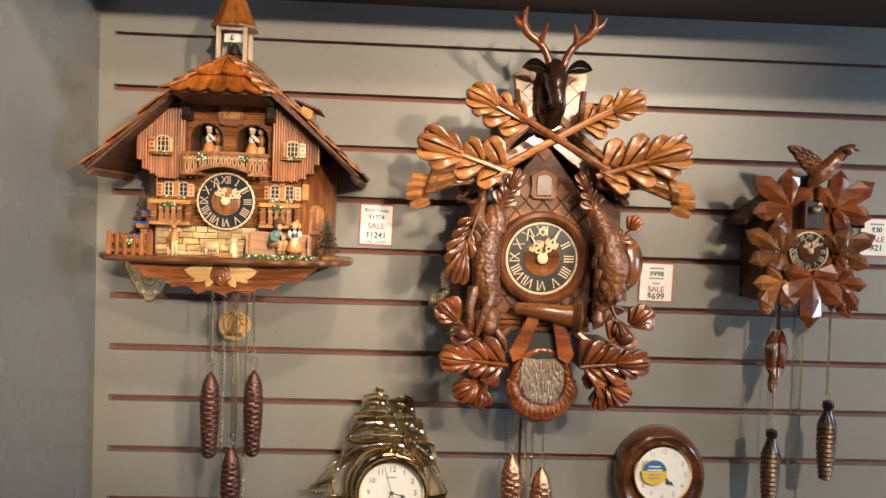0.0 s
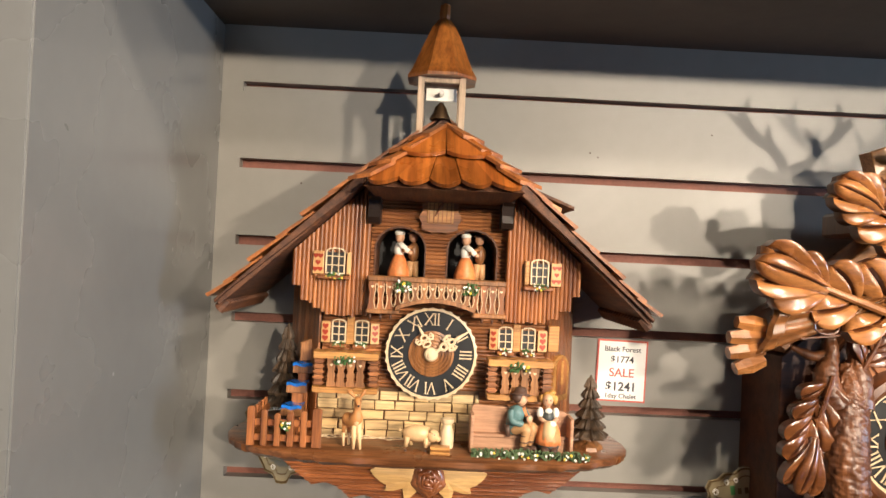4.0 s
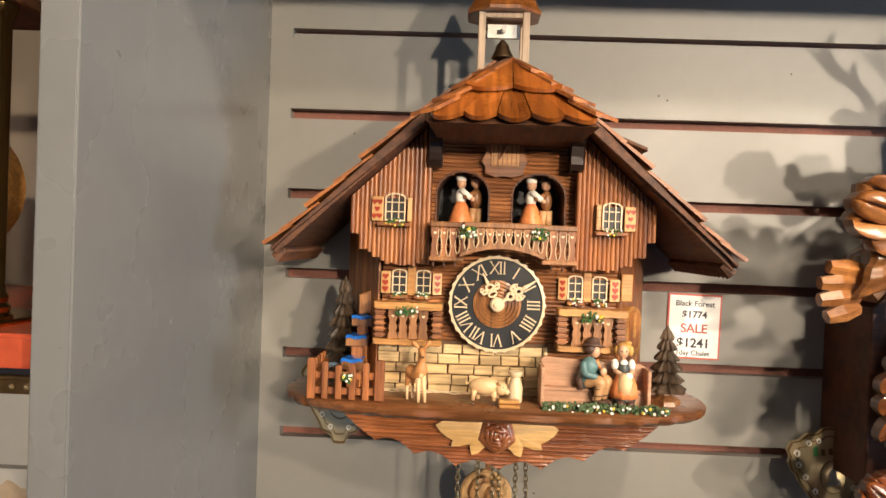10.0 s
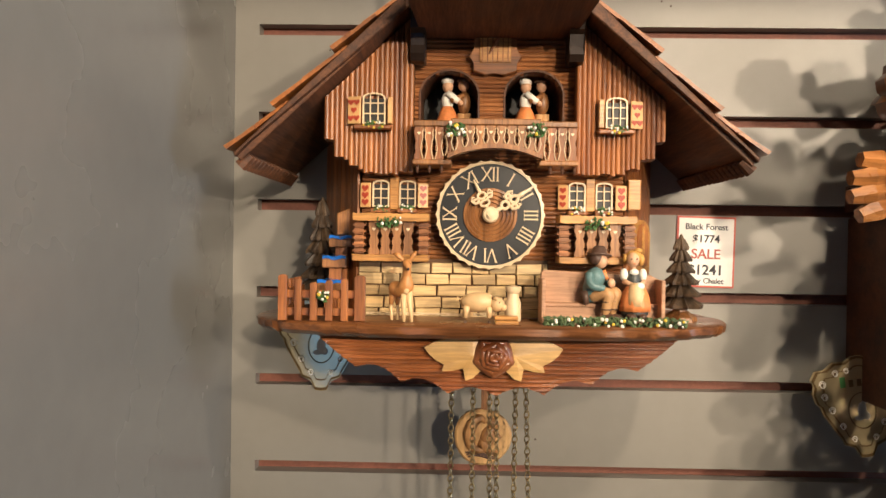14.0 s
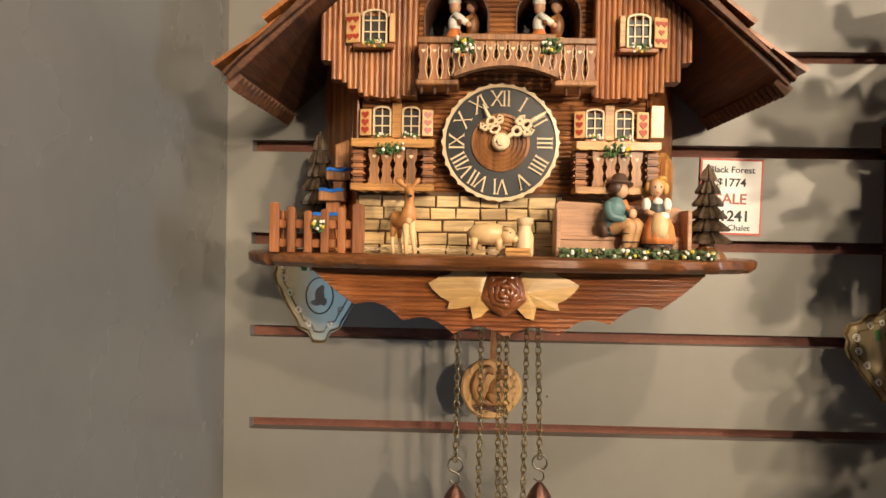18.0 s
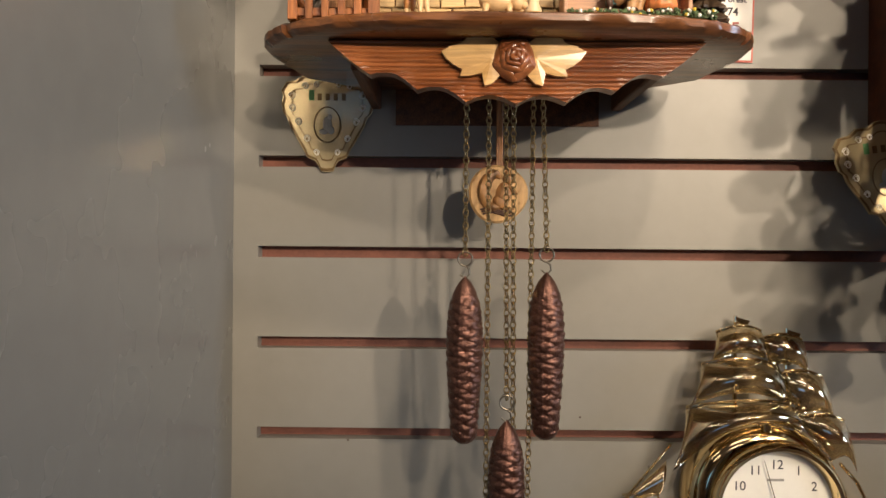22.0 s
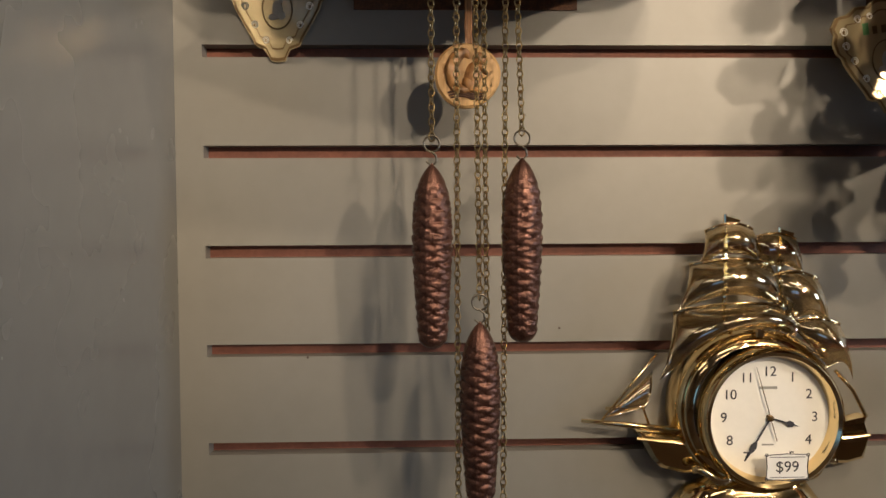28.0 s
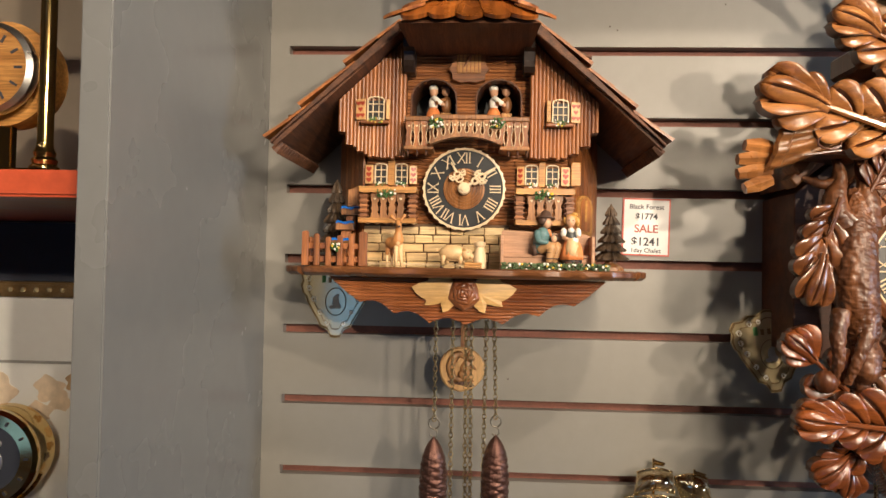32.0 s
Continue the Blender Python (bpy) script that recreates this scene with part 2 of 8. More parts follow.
# ---- materials of the setting ----
M["wall"] = paint("grey_wall_paint", (0.238, 0.228, 0.205), 0.42, 0.05, 60, 0.12)
M["panel"] = paint("grey_panel_paint", (0.168, 0.170, 0.166), 0.27, 0.05, 60, 0.10)
M["groove"] = paint("red_brown_fibreboard", (0.20, 0.075, 0.05), 0.7, 0.2, 300, 0.3)
M["soffit"] = paint("dark_brown_soffit", (0.085, 0.062, 0.048), 0.6, 0.15, 60, 0.2)
M["room"] = paint("shop_wall_paint", (0.19, 0.13, 0.09), 0.6, 0.25, 12, 0.1)
M["floor"] = wood("shop_floor_boards", (0.07, 0.04, 0.025), (0.14, 0.085, 0.05), "y", 0.4, 0.05)

# ---- the slatted display wall ----
PITCH, SLOT, TOP = 0.0762, 0.0095, 1.80
WALL_R, PANEL_IN, PANEL_OUT, PANEL_F = 2.2, -0.021, -0.0415, -0.344
SOFFIT = 1.856

wall_north = tagged(new("wall_north"), "warm grey painted slatwall with red-brown grooves", "wall", kind="structure")
bm = BM()
box(bm, (PANEL_IN, 0.0137, 0.0), (WALL_R, 0.03, SOFFIT))
part("backing", bm, M["groove"], wall_north, "red-brown fibreboard in the grooves")
bm = BM()
box(bm, (PANEL_IN, 0.0, 0.0), (0.0, 0.0135, SOFFIT))
part("stile", bm, M["wall"], wall_north)
edges = [SOFFIT] + [TOP - PITCH * k for k in range(0, 23)]
for k, top in enumerate(edges):
    hi = top if k == 0 else top - SLOT
    lo = edges[k + 1] if k + 1 < len(edges) else 0.0
    if hi - lo < 0.01:
        continue
    bm = BM()
    box(bm, (0.0, 0.0, lo), (WALL_R, 0.0135, hi))
    part("slat", bm, M["wall"], wall_north)

bm = BM()
box(bm, (0.0, 0.0030, TOP - SLOT), (WALL_R, 0.0132, TOP - 0.0042))
part("slot_filler", bm, M["wall"], wall_north, "grey painted strip in the top groove")

panel = tagged(new("wall_west"), "grey painted upright partition panel between two bays", "wall", kind="structure")
bm = BM()
box(bm, (PANEL_OUT, PANEL_F, 0.0), (PANEL_IN, 0.0130, SOFFIT), 0.0012, seg=2)
part("board", bm, M["panel"], panel)

bm = BM()
box(bm, (-1.6, -0.355, SOFFIT), (WALL_R, 0.03, SOFFIT + 0.05), 0.002)
soffit = tagged(part("soffit", bm, M["soffit"]), "dark brown board above the display bays", "soffit", kind="structure")

# the rest of the shop
ROOM = ((-3.0, -4.6, 0.0), (3.5, 0.03, 2.75))
(x0, y0, z0), (x1, y1, z1) = ROOM
for name, lo, hi, mt in (("floor", (x0, y0, -0.1), (x1, y1 + 0.1, 0), "floor"), ("ceiling", (x0, y0, z1), (x1, y1 + 0.1, z1 + 0.1), "room"),
                         ("wall_upper", (x0, 0.031, 0), (x1, 0.13, z1), "room"), ("wall_south", (x0, y0 - 0.1, 0), (-1.7, y0, z1), "room"), ("wall_south", (-0.2, y0 - 0.1, 0), (x1, y0, z1), "room"),
                         ("wall_south", (-1.7, y0 - 0.1, 0), (-0.2, y0, 0.42), "room"), ("wall_south", (-1.7, y0 - 0.1, 1.50), (-0.2, y0, z1), "room"),
                         ("wall_far_west", (x0 - 0.1, y0, 0), (x0, y1 + 0.1, z1), "room"), ("wall_east", (x1, y0, 0), (x1 + 0.1, y1 + 0.1, z1), "room")):
    bm = BM()
    box(bm, lo, hi)
    tagged(part(name, bm, M[mt]), "plain shop " + name.split("_")[0], name.split("_")[0], kind="structure")

# shop window in the south wall, with the blue of the evening street outside
M["dusk"], gnt, gp = node_material("evening_daylight")
gp.inputs["Base Color"].default_value = (0.1, 0.2, 0.4, 1)
gp.inputs["Emission Color"].default_value = (0.20, 0.46, 1.0, 1)
gp.inputs["Emission Strength"].default_value = 1.1
bm = BM()
box(bm, (-1.9, y0 - 0.35, 0.2), (0.0, y0 - 0.33, 1.7))
tagged(part("backdrop", bm, M["dusk"]), "blue evening light outside the shop window", "backdrop", kind="structure")
M["housing"] = paint("black_lamp_housing", (0.02, 0.02, 0.02), 0.5)
window_south = tagged(new("window_south"), "dark framed shop window with a blue evening outside", "window", kind="structure")
for lo, hi in (((-1.7, -0.06, 0.42), (-1.64, -0.02, 1.50)), ((-0.26, -0.06, 0.42), (-0.2, -0.02, 1.50)), ((-1.64, -0.06, 0.42), (-0.26, -0.02, 0.47)), ((-1.64, -0.06, 1.45), (-0.26, -0.02, 1.50))):
    bm = BM()
    box(bm, (lo[0], y0 + lo[1], lo[2]), (hi[0], y0 + hi[1], hi[2]), 0.002)
    part("window_frame", bm, M["housing"], window_south)

# spotlights on the shop ceiling
M["glow"], gnt, gp = node_material("spotlight_glow")
gp.inputs["Emission Color"].default_value = (1.0, 0.85, 0.66, 1)
gp.inputs["Emission Strength"].default_value = 48.0
for k, (lx, ly, lz) in enumerate([(-1.6, -1.5, 2.5), (-0.9, -2.6, 2.5), (0.1, -2.9, 2.5), (0.9, -1.6, 2.55), (1.9, -2.0, 2.5), (2.3, -3.2, 2.5), (0.5, -4.0, 2.5), (-0.4, -1.5, 2.55), (1.5, -1.0, 2.55)]):
    sp = thing("ceiling_spotlight", "small black spotlight on the shop ceiling, switched on", "spotlight", (lx, ly, 2.75), "ceiling spotlights")
    bm = BM()
    lathe(bm, [(0.045, lz + 0.012), (0.045, lz + 0.09), (0.012, lz + 0.10), (0.012, 2.75)], 20, pose(lx, ly, 0))
    part("housing", bm, M["housing"], sp)
    bm = BM()
    ball(bm, (lx, ly, lz + 0.008), (0.038, 0.038, 0.016), 16, 8)
    part("bulb", bm, M["glow"], sp)

# unseen flat glow panels at the ceiling, added for bright reflections in the metal
M["panel_glow"], gnt, gp = node_material("added_panel_glow")
gp.inputs["Emission Color"].default_value = (1.0, 0.90, 0.76, 1)
gp.inputs["Emission Strength"].default_value = 7.0
for lx in (-1.3, 0.3, 1.9):
    for ly in (-1.9, -3.4):
        pn = thing("ceiling_light_panel", "flat warm-white glow panel added out of view for reflections", "ceiling light", (lx, ly, 2.75), "ceiling light panels")
        bm = BM()
        box(bm, (lx - 0.42, ly - 0.12, 2.735), (lx + 0.42, ly + 0.12, 2.7495), 0.003)
        part("frame", bm, M["housing"], pn)
        bm = BM()
        box(bm, (lx - 0.40, ly - 0.10, 2.732), (lx + 0.40, ly + 0.10, 2.7348))
        part("diffuser", bm, M["panel_glow"], pn)
# old nail holes in the slats
for x, z in ((0.062, 1.7015), (0.348, 1.7460), (0.356, 1.7420), (0.470, 1.7700), (0.245, 1.3655), (0.330, 1.1600), (0.272, 1.2010), (0.0770, 1.1800)):
    bm = BM()
    lathe(bm, [(0.0011, 0), (0.0009, 0.0004), (0.0002, 0.0005)], 8, pose(x, 0.0002, z, 90, 0, 0))
    part("nail_mark", bm, M["soffit"], wall_north)
# ---- materials of the clocks ----
M["roof_wood"] = wood("amber_roof_wood", (0.17, 0.052, 0.012), (0.38, 0.135, 0.030), "y", 0.40, 0.8, 0.22, 0.4, 0.05, 0.4)
M["roof_fine"] = wood("amber_tile_wood", (0.20, 0.060, 0.012), (0.46, 0.165, 0.032), "z", 0.30, 0.6, 0.3, 0.4, 0.35, 0.38)
M["tile"] = wood("amber_rounded_tile", (0.165, 0.043, 0.008), (0.40, 0.126, 0.021), "yz", 0.28, 0.35, 0.3, 0.4, 0.4, 0.5)
M["tower"] = wood("weathered_pale_wood", (0.34, 0.24, 0.16), (0.56, 0.43, 0.31), "z", 0.5, 0.6, 0.05, 0.3, 0.0, 0.3)
M["board_v"] = wood("red_brown_boards", (0.18, 0.055, 0.016), (0.42, 0.158, 0.045), "z", 0.42, 0.9, 0.22, 0.7, 0.08, 0.45)
M["board_h"] = wood("brown_log_siding", (0.15, 0.052, 0.018), (0.42, 0.172, 0.058), "x", 0.42, 0.9, 0.2, 0.7, 0.08)
M["board_d"] = wood("dark_stained_wood", (0.055, 0.022, 0.011), (0.14, 0.055, 0.022), "y", 0.62, 0.9, 0.2, 0.4, 0.0)
M["bracket"] = wood("reeded_mahogany", (0.15, 0.040, 0.013), (0.42, 0.150, 0.048), "x", 0.3, 0.55, 0.1, 0.9, 0.4)
M["platform"] = wood("dark_walnut_board", (0.09, 0.033, 0.012), (0.25, 0.100, 0.036), "x", 0.28, 0.7, 0.1, 0.5, 0.4)
M["honey"] = wood("honey_wood", (0.36, 0.16, 0.04), (0.58, 0.30, 0.09), "x", 0.35, 0.9, 0.15, 0.4, 0.25, 0.45)
M["tan"] = wood("tan_wood", (0.20, 0.085, 0.030), (0.38, 0.175, 0.064), "z", 0.4, 0.9, 0.15, 0.4, 0.15)
M["maple"] = wood("pale_maple", (0.56, 0.33, 0.12), (0.78, 0.52, 0.22), "x", 0.35, 0.6, 0.06, 0.3, 0.25, 0.25)
M["stone"] = wood("pale_split_stone", (0.48, 0.31, 0.13), (0.76, 0.58, 0.31), "x", 0.5, 0.6, 0.26, 0.4, 0.0, 0.4)
M["mortar"] = paint("brown_mortar", (0.10, 0.05, 0.02), 0.7, 0.2, 400)
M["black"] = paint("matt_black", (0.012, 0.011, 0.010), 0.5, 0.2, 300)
M["dial"] = paint("black_dial", (0.016, 0.017, 0.018), 0.32, 0.2, 300, 0.05)
M["cream"] = paint("cream_plastic", (0.70, 0.54, 0.34), 0.38, 0.08, 300, 0.1)
M["trim"] = paint("pale_tan_trim", (0.56, 0.40, 0.24), 0.42, 0.12, 300, 0.2)
M["red"] = paint("red_paint", (0.36, 0.045, 0.020), 0.4, 0.15, 400)
M["shutter"] = paint("honey_shutter", (0.62, 0.36, 0.15), 0.42, 0.12, 300)
M["leafgreen"] = paint("green_flock", (0.05, 0.13, 0.03), 0.7, 0.4, 900, 0.6)
M["moss"] = paint("pale_green_flock", (0.085, 0.135, 0.055), 0.7, 0.5, 900, 0.6)
M["white"] = paint("white_paint", (0.80, 0.78, 0.70), 0.45, 0.06, 400)
M["yellow"] = paint("yellow_paint", (0.72, 0.50, 0.06), 0.45, 0.1, 400)
M["blue"] = paint("blue_water_paint", (0.02, 0.16, 0.60), 0.18, 0.35, 500, 0.2, coat=0.6)
M["skin"] = paint("doll_skin_paint", (0.66, 0.38, 0.23), 0.4, 0.1, 500)
M["teal"] = paint("teal_coat_paint", (0.10, 0.19, 0.19), 0.45, 0.25, 600)
M["hat"] = paint("brown_hat_paint", (0.09, 0.05, 0.035), 0.45, 0.3, 600)
M["breech"] = paint("tan_breeches_paint", (0.48, 0.27, 0.12), 0.45, 0.2, 600)
M["skirt"] = paint("orange_skirt_paint", (0.66, 0.22, 0.07), 0.4, 0.3, 400)
M["bodice"] = paint("dark_bodice_paint", (0.05, 0.055, 0.05), 0.45, 0.3, 600)
M["hair"] = paint("blond_hair_paint", (0.60, 0.32, 0.08), 0.45, 0.25, 700, 0.5)
M["fawn"] = paint("fawn_paint", (0.50, 0.22, 0.07), 0.42, 0.25, 350)
M["pale_fawn"] = paint("pale_fawn_paint", (0.68, 0.46, 0.24), 0.45, 0.15, 350)
M["pig"] = paint("pig_paint", (0.66, 0.44, 0.22), 0.42, 0.18, 350)
M["fir"] = wood("dark_fir_carving", (0.028, 0.018, 0.010), (0.105, 0.066, 0.036), "z", 0.5, 1.0, 0.2, 0.8)
M["rose"] = wood("carved_rose_wood", (0.16, 0.045, 0.015), (0.36, 0.13, 0.045), "x", 0.3, 0.7, 0.05, 0.4, 0.4, 0.35)
M["steel"] = paint("bright_steel", (0.60, 0.58, 0.55), 0.3, 0.1, 500, 0.1, metal=1.0)
M["chain"] = paint("dull_brass_chain", (0.48, 0.37, 0.20), 0.34, 0.25, 900, 0.2, metal=1.0)
M["bell"] = paint("dark_bronze", (0.20, 0.13, 0.07), 0.4, 0.2, 500, 0.1, metal=1.0)
M["cone"] = paint("bronzed_cast_iron", (0.135, 0.066, 0.050), 0.33, 0.4, 900, 0.8, metal=0.8)
M["hook"] = paint("dark_iron_wire", (0.16, 0.14, 0.11), 0.4, 0.2, 900, 0.2, metal=0.9)
M["head_wood"] = paint("black_stained_wood", (0.018, 0.010, 0.007), 0.35, 0.3, 300, 0.3)
M["bench"] = wood("plain_bench_wood", (0.40, 0.22, 0.125), (0.54, 0.31, 0.19), "x", 0.5, 0.8, 0.06, 0.2, 0.0, 0.3)
M["slice_dk"] = wood("carved_slice_relief", (0.20, 0.090, 0.030), (0.44, 0.23, 0.085), "z", 0.4, 0.5, 0.05, 0.5, 0.0, 0.4)
M["slice"] = wood("wood_slice", (0.46, 0.26, 0.10), (0.68, 0.44, 0.20), "z", 0.45, 0.5, 0.05, 0.4, 0.0, 0.25)


# ---- small pieces shared by the clocks ----
def heart(cx, cz, s):
    out = []
    for i in range(20):
        a = 2 * math.pi * i / 20
        out.append((cx + s * 0.0625 * 16 * math.sin(a) ** 3 / 2, cz + s * 0.0625 * (13 * math.cos(a) - 5 * math.cos(2 * a) - 2 * math.cos(3 * a) - math.cos(4 * a)) / 2))
    return out


STROKES = {"I": [(0, 0, 0, 1)], "V": [(-.32, 1, 0, 0), (0.32, 1, 0, 0)], "X": [(-.34, 0, .34, 1), (-.34, 1, .34, 0)]}
ROMAN = ["XII", "I", "II", "III", "IIII", "V", "VI", "VII", "VIII", "IX", "X", "XI"]


def roman(bm, text, size, thick, m, depth):
    """A roman numeral built of bars with serifs, upright about the origin in x, z."""
    w = {"I": 0.30, "V": 0.70, "X": 0.72}
    total = sum(w[c] for c in text)
    x = -total / 2
    for c in text:
        cx = x + w[c] / 2
        for k, (a, b, e, f) in enumerate(STROKES[c]):
            p, q = Vector(((cx + a) * size, (b - 0.5) * size)), Vector(((cx + e) * size, (f - 0.5) * size))
            d = (q - p).normalized()
            t = thick * (0.62 if (c in "VX" and k == 1) else 1.0)
            s = Vector((-d.y, d.x)) * t / 2
            slab(bm, [tuple(p + s), tuple(q + s), tuple(q - s), tuple(p - s)], -depth, 0, m=m)
            for end in (p, q):
                if c == "V" and end.y < 0:
                    continue
                sl = Vector((thick * 0.95, 0))
                u = Vector((0, thick * 0.22))
                slab(bm, [tuple(end - sl - u), tuple(end + sl - u), tuple(end + sl + u), tuple(end - sl + u)], -depth * 0.9, 0, m=m)
        x += w[c]


def hand_outline(bm, length, w, depth, m):
    """A pierced, carved clock hand pointing up from the origin: loops, side scrolls and a spear."""
    L, k, y = length, w, -depth * 0.5
    vs = []
    def loop(cx, cz, rx, rz, t):
        return tube(bm, [(cx + rx * math.cos(2 * math.pi * i / 16), y, cz + rz * math.sin(2 * math.pi * i / 16)) for i in range(16)], t, 6, closed=True)
    t = max(0.00085, L * 0.034)
    vs += loop(0, L * .33, k * .38, L * .075, t)
    vs += loop(0, L * .54, k * .34, L * .080, t)
    for sx in (-1, 1):
        vs += loop(sx * k * .62, L * .47, k * .24, L * .045, t * .9)
        vs += tube(bm, [(sx * k * .30, y, L * .42), (sx * k * .75, y, L * .41), (sx * k * .95, y, L * .52), (sx * k * .78, y, L * .60), (sx * k * .55, y, L * .56)], [t, t, t * .9, t * .8, t * .5], 6)
    vs += tube(bm, [(0, y, 0), (0, y, L * .26)], t * 1.3, 6)
    vs += tube(bm, [(0, y, L * .61), (0, y, L * .72), (0, y, L * .76), (0, y, L)], [t * 1.1, t * 1.5, t * 1.2, t * .45], 6)
    bmesh.ops.transform(bm, matrix=m, verts=vs)


def clock_dial(clock, c, r, face_m, num_m, wood_m, hour_deg, minute_deg, scallops=36, centre=0.5):
    """A dial with a scalloped rim, turned wooden middle, roman numerals and two carved hands. c: centre at the dial's front."""
    x, y, z = c
    bm = BM()
    slab(bm, ring_pts(x, z, r * 0.955, 72), y, y + 0.003)
    dial = part("dial", bm, face_m, clock, "black dial with cream roman numerals")
    bm = BM()
    n = scallops * 6
    pts_o, pts_i = [], []
    for i in range(n):
        a = 2 * math.pi * i / n
        ro = r * (1.004 + 0.030 * (1 - abs(math.sin(a * scallops / 2))) - 0.012)
        pts_o.append((ro * math.cos(a), ro * math.sin(a)))
        pts_i.append((r * 0.945 * math.cos(a), r * 0.945 * math.sin(a)))
    lay = [[bm.verts.new((x + p * k, y - h, z + q * k)) for p, q in pp] for pp, h, k in ((pts_o, -0.002, 1), (pts_o, 0.0012, 1), (pts_i, 0.0016, 1), (pts_i, -0.0005, 1))]
    for a, b in zip(lay, lay[1:]):
        for i in range(n):
            bm.faces.new((a[i], a[(i + 1) % n], b[(i + 1) % n], b[i]))
    part("rim", bm, num_m, dial, "scalloped cream rim", True)
    bm = BM()
    prof = [(r * centre, 0.0), (r * centre, 0.0012)]
    for k in range(1, 7):
        rr = r * centre * (1 - k / 7)
        prof += [(rr + r * 0.02, 0.0020), (rr + r * 0.008, 0.0008)]
    prof += [(0.0008, 0.002)]
    lathe(bm, prof, 40, pose(x, y, z, 90, 0, 0))
    part("dial_centre", bm, wood_m, dial, "turned wooden dial middle with rings", True)
    for k, text in enumerate(ROMAN):
        a = k * 30
        bm = BM()
        m = pose(x, y - 0.0002, z) @ pose(0, 0, 0, 0, a, 0) @ pose(0, 0, r * 0.755)
        roman(bm, text, r * 0.25, r * 0.027, m, 0.0009)
        part("numeral", bm, num_m, dial)
    for nm, ang, ln, wd, lift in (("hour_hand", hour_deg, r * .72, r * .22, .004), ("minute_hand", minute_deg, r * .95, r * .18, .0058)):
        bm = BM()
        hand_outline(bm, ln, wd, 0.0011, pose(x, y - lift, z) @ pose(0, 0, 0, 0, ang, 0))
        part(nm, bm, num_m, dial)
    bm = BM()
    lathe(bm, [(r * .15, 0), (r * .15, .0065), (r * .12, .0078), (r * .07, .0078), (r * .07, .0095), (r * .02, .0098)], 24, pose(x, y, z, 90, 0, 0))
    part("hand_nut", bm, num_m, dial, smooth=True)
    return dial


def flower_clump(bm, lo, hi, n, rng, petals=0.22, leaf=0.0018):
    """Moss-like leaves with white and yellow blossoms. Material slots: green, white, yellow."""
    lo, hi = Vector(lo), Vector(hi)
    for i in range(n):
        p = Vector([rng.uniform(lo[k], hi[k]) for k in range(3)])
        blossom = rng.random() < petals
        r = leaf * rng.uniform(0.6, 1.1)
        mat = 0 if not blossom else (1 if rng.random() < 0.75 else 2)
        if blossom:
            p.y = lo.y - rng.uniform(0, 0.0006)
            vs = ball(bm, p, r * 0.75, 6, 4)
        else:
            vs = ball(bm, p, (r * rng.uniform(.6, 1.2), r * .5, r * rng.uniform(.4, .9)), 5, 3, pose(0, 0, 0, rng.uniform(0, 180), rng.uniform(0, 180), 0))
        for f in {f for v in vs for f in v.link_faces}:
            f.material_index = mat


FLOWER = ("leafgreen", "white", "yellow")


def chain_mesh(bm, x, y, z_top, z_bot, link=0.0062, r=0.00055, w=0.0019, tilt=0.0):
    """Oval links, each turned a quarter against the last."""
    n = max(2, int((z_top - z_bot) / (link * 0.74)))
    for k in range(n):
        c = Vector((x + tilt * k / n, y, z_top - (k + 0.5) * (z_top - z_bot) / n))
        path = []
        for i in range(8):
            a = 2 * math.pi * i / 8
            u, v = w * math.cos(a), link * 0.5 * math.sin(a)
            path.append(c + (Vector((u, u * 0.35, v)) if k % 2 else Vector((-u * 0.4, u * 0.9, v))))
        tube(bm, path, r, 4, closed=True)


# ---- the chalet cuckoo clock ----
CX = 0.199
rng = random.Random(11)
chalet = thing("chalet_cuckoo_clock", "carved wooden chalet cuckoo clock with painted figures, hanging on the slatwall", "cuckoo clock", (CX, 0, 1.48))

# platform with a bowed, chiselled front
bm = BM()
outline = []
for i in range(61):
    a = math.pi * (1 + i / 60)
    c, s = math.cos(a), math.sin(a)
    px = 0.1985 + 0.1655 * math.copysign(abs(c) ** 0.62, c)
    py = -0.104 - 0.076 * abs(s) ** 0.85 + 0.0014 * math.sin(i * 2.3) * math.sin(i * 0.9)
    outline.append((px, py))
outline += [(0.355, -0.04), (0.31, -0.001), (0.09, -0.001), (0.045, -0.04)]
lay = []
for z, k in ((1.4832, 0.992), (1.4820, 1.0), (1.4778, 0.998), (1.4748, 0.978)):
    lay.append([bm.verts.new((0.2 + (px - 0.2) * k, py * (k if py < -0.05 else 1) + (0.0022 * math.sin(2.6 * j) * math.sin(1.1 * j) if z < 1.480 else 0), z)) for j, (px, py) in enumerate(outline)])
n = len(outline)
bm.faces.new(lay[0])
bm.faces.new(lay[-1][::-1])
for a, b in zip(lay, lay[1:]):
    for i in range(n):
        bm.faces.new((a[i], a[(i + 1) % n], b[(i + 1) % n], b[i]))
part("platform", bm, M["platform"], chalet, "dark walnut platform with chiselled edge", True)

# scalloped bracket under the platform, in reeded strips
def bracket_low(x):
    u = abs(x - 0.2020)
    cusps = [(0.0, 1.4340), (0.0320, 1.4352), (0.0630, 1.4425), (0.0930, 1.4520), (0.1200, 1.4736)]
    for (a, za), (b, zb) in zip(cusps, cusps[1:]):
        if u <= b:
            f = (u - a) / (b - a)
            return min(1.4738, za + (zb - za) * f + math.sin(math.pi * f) * (0.0050 if a < 0.03 else 0.0056 if a < 0.09 else -0.0010))
    return 1.4738


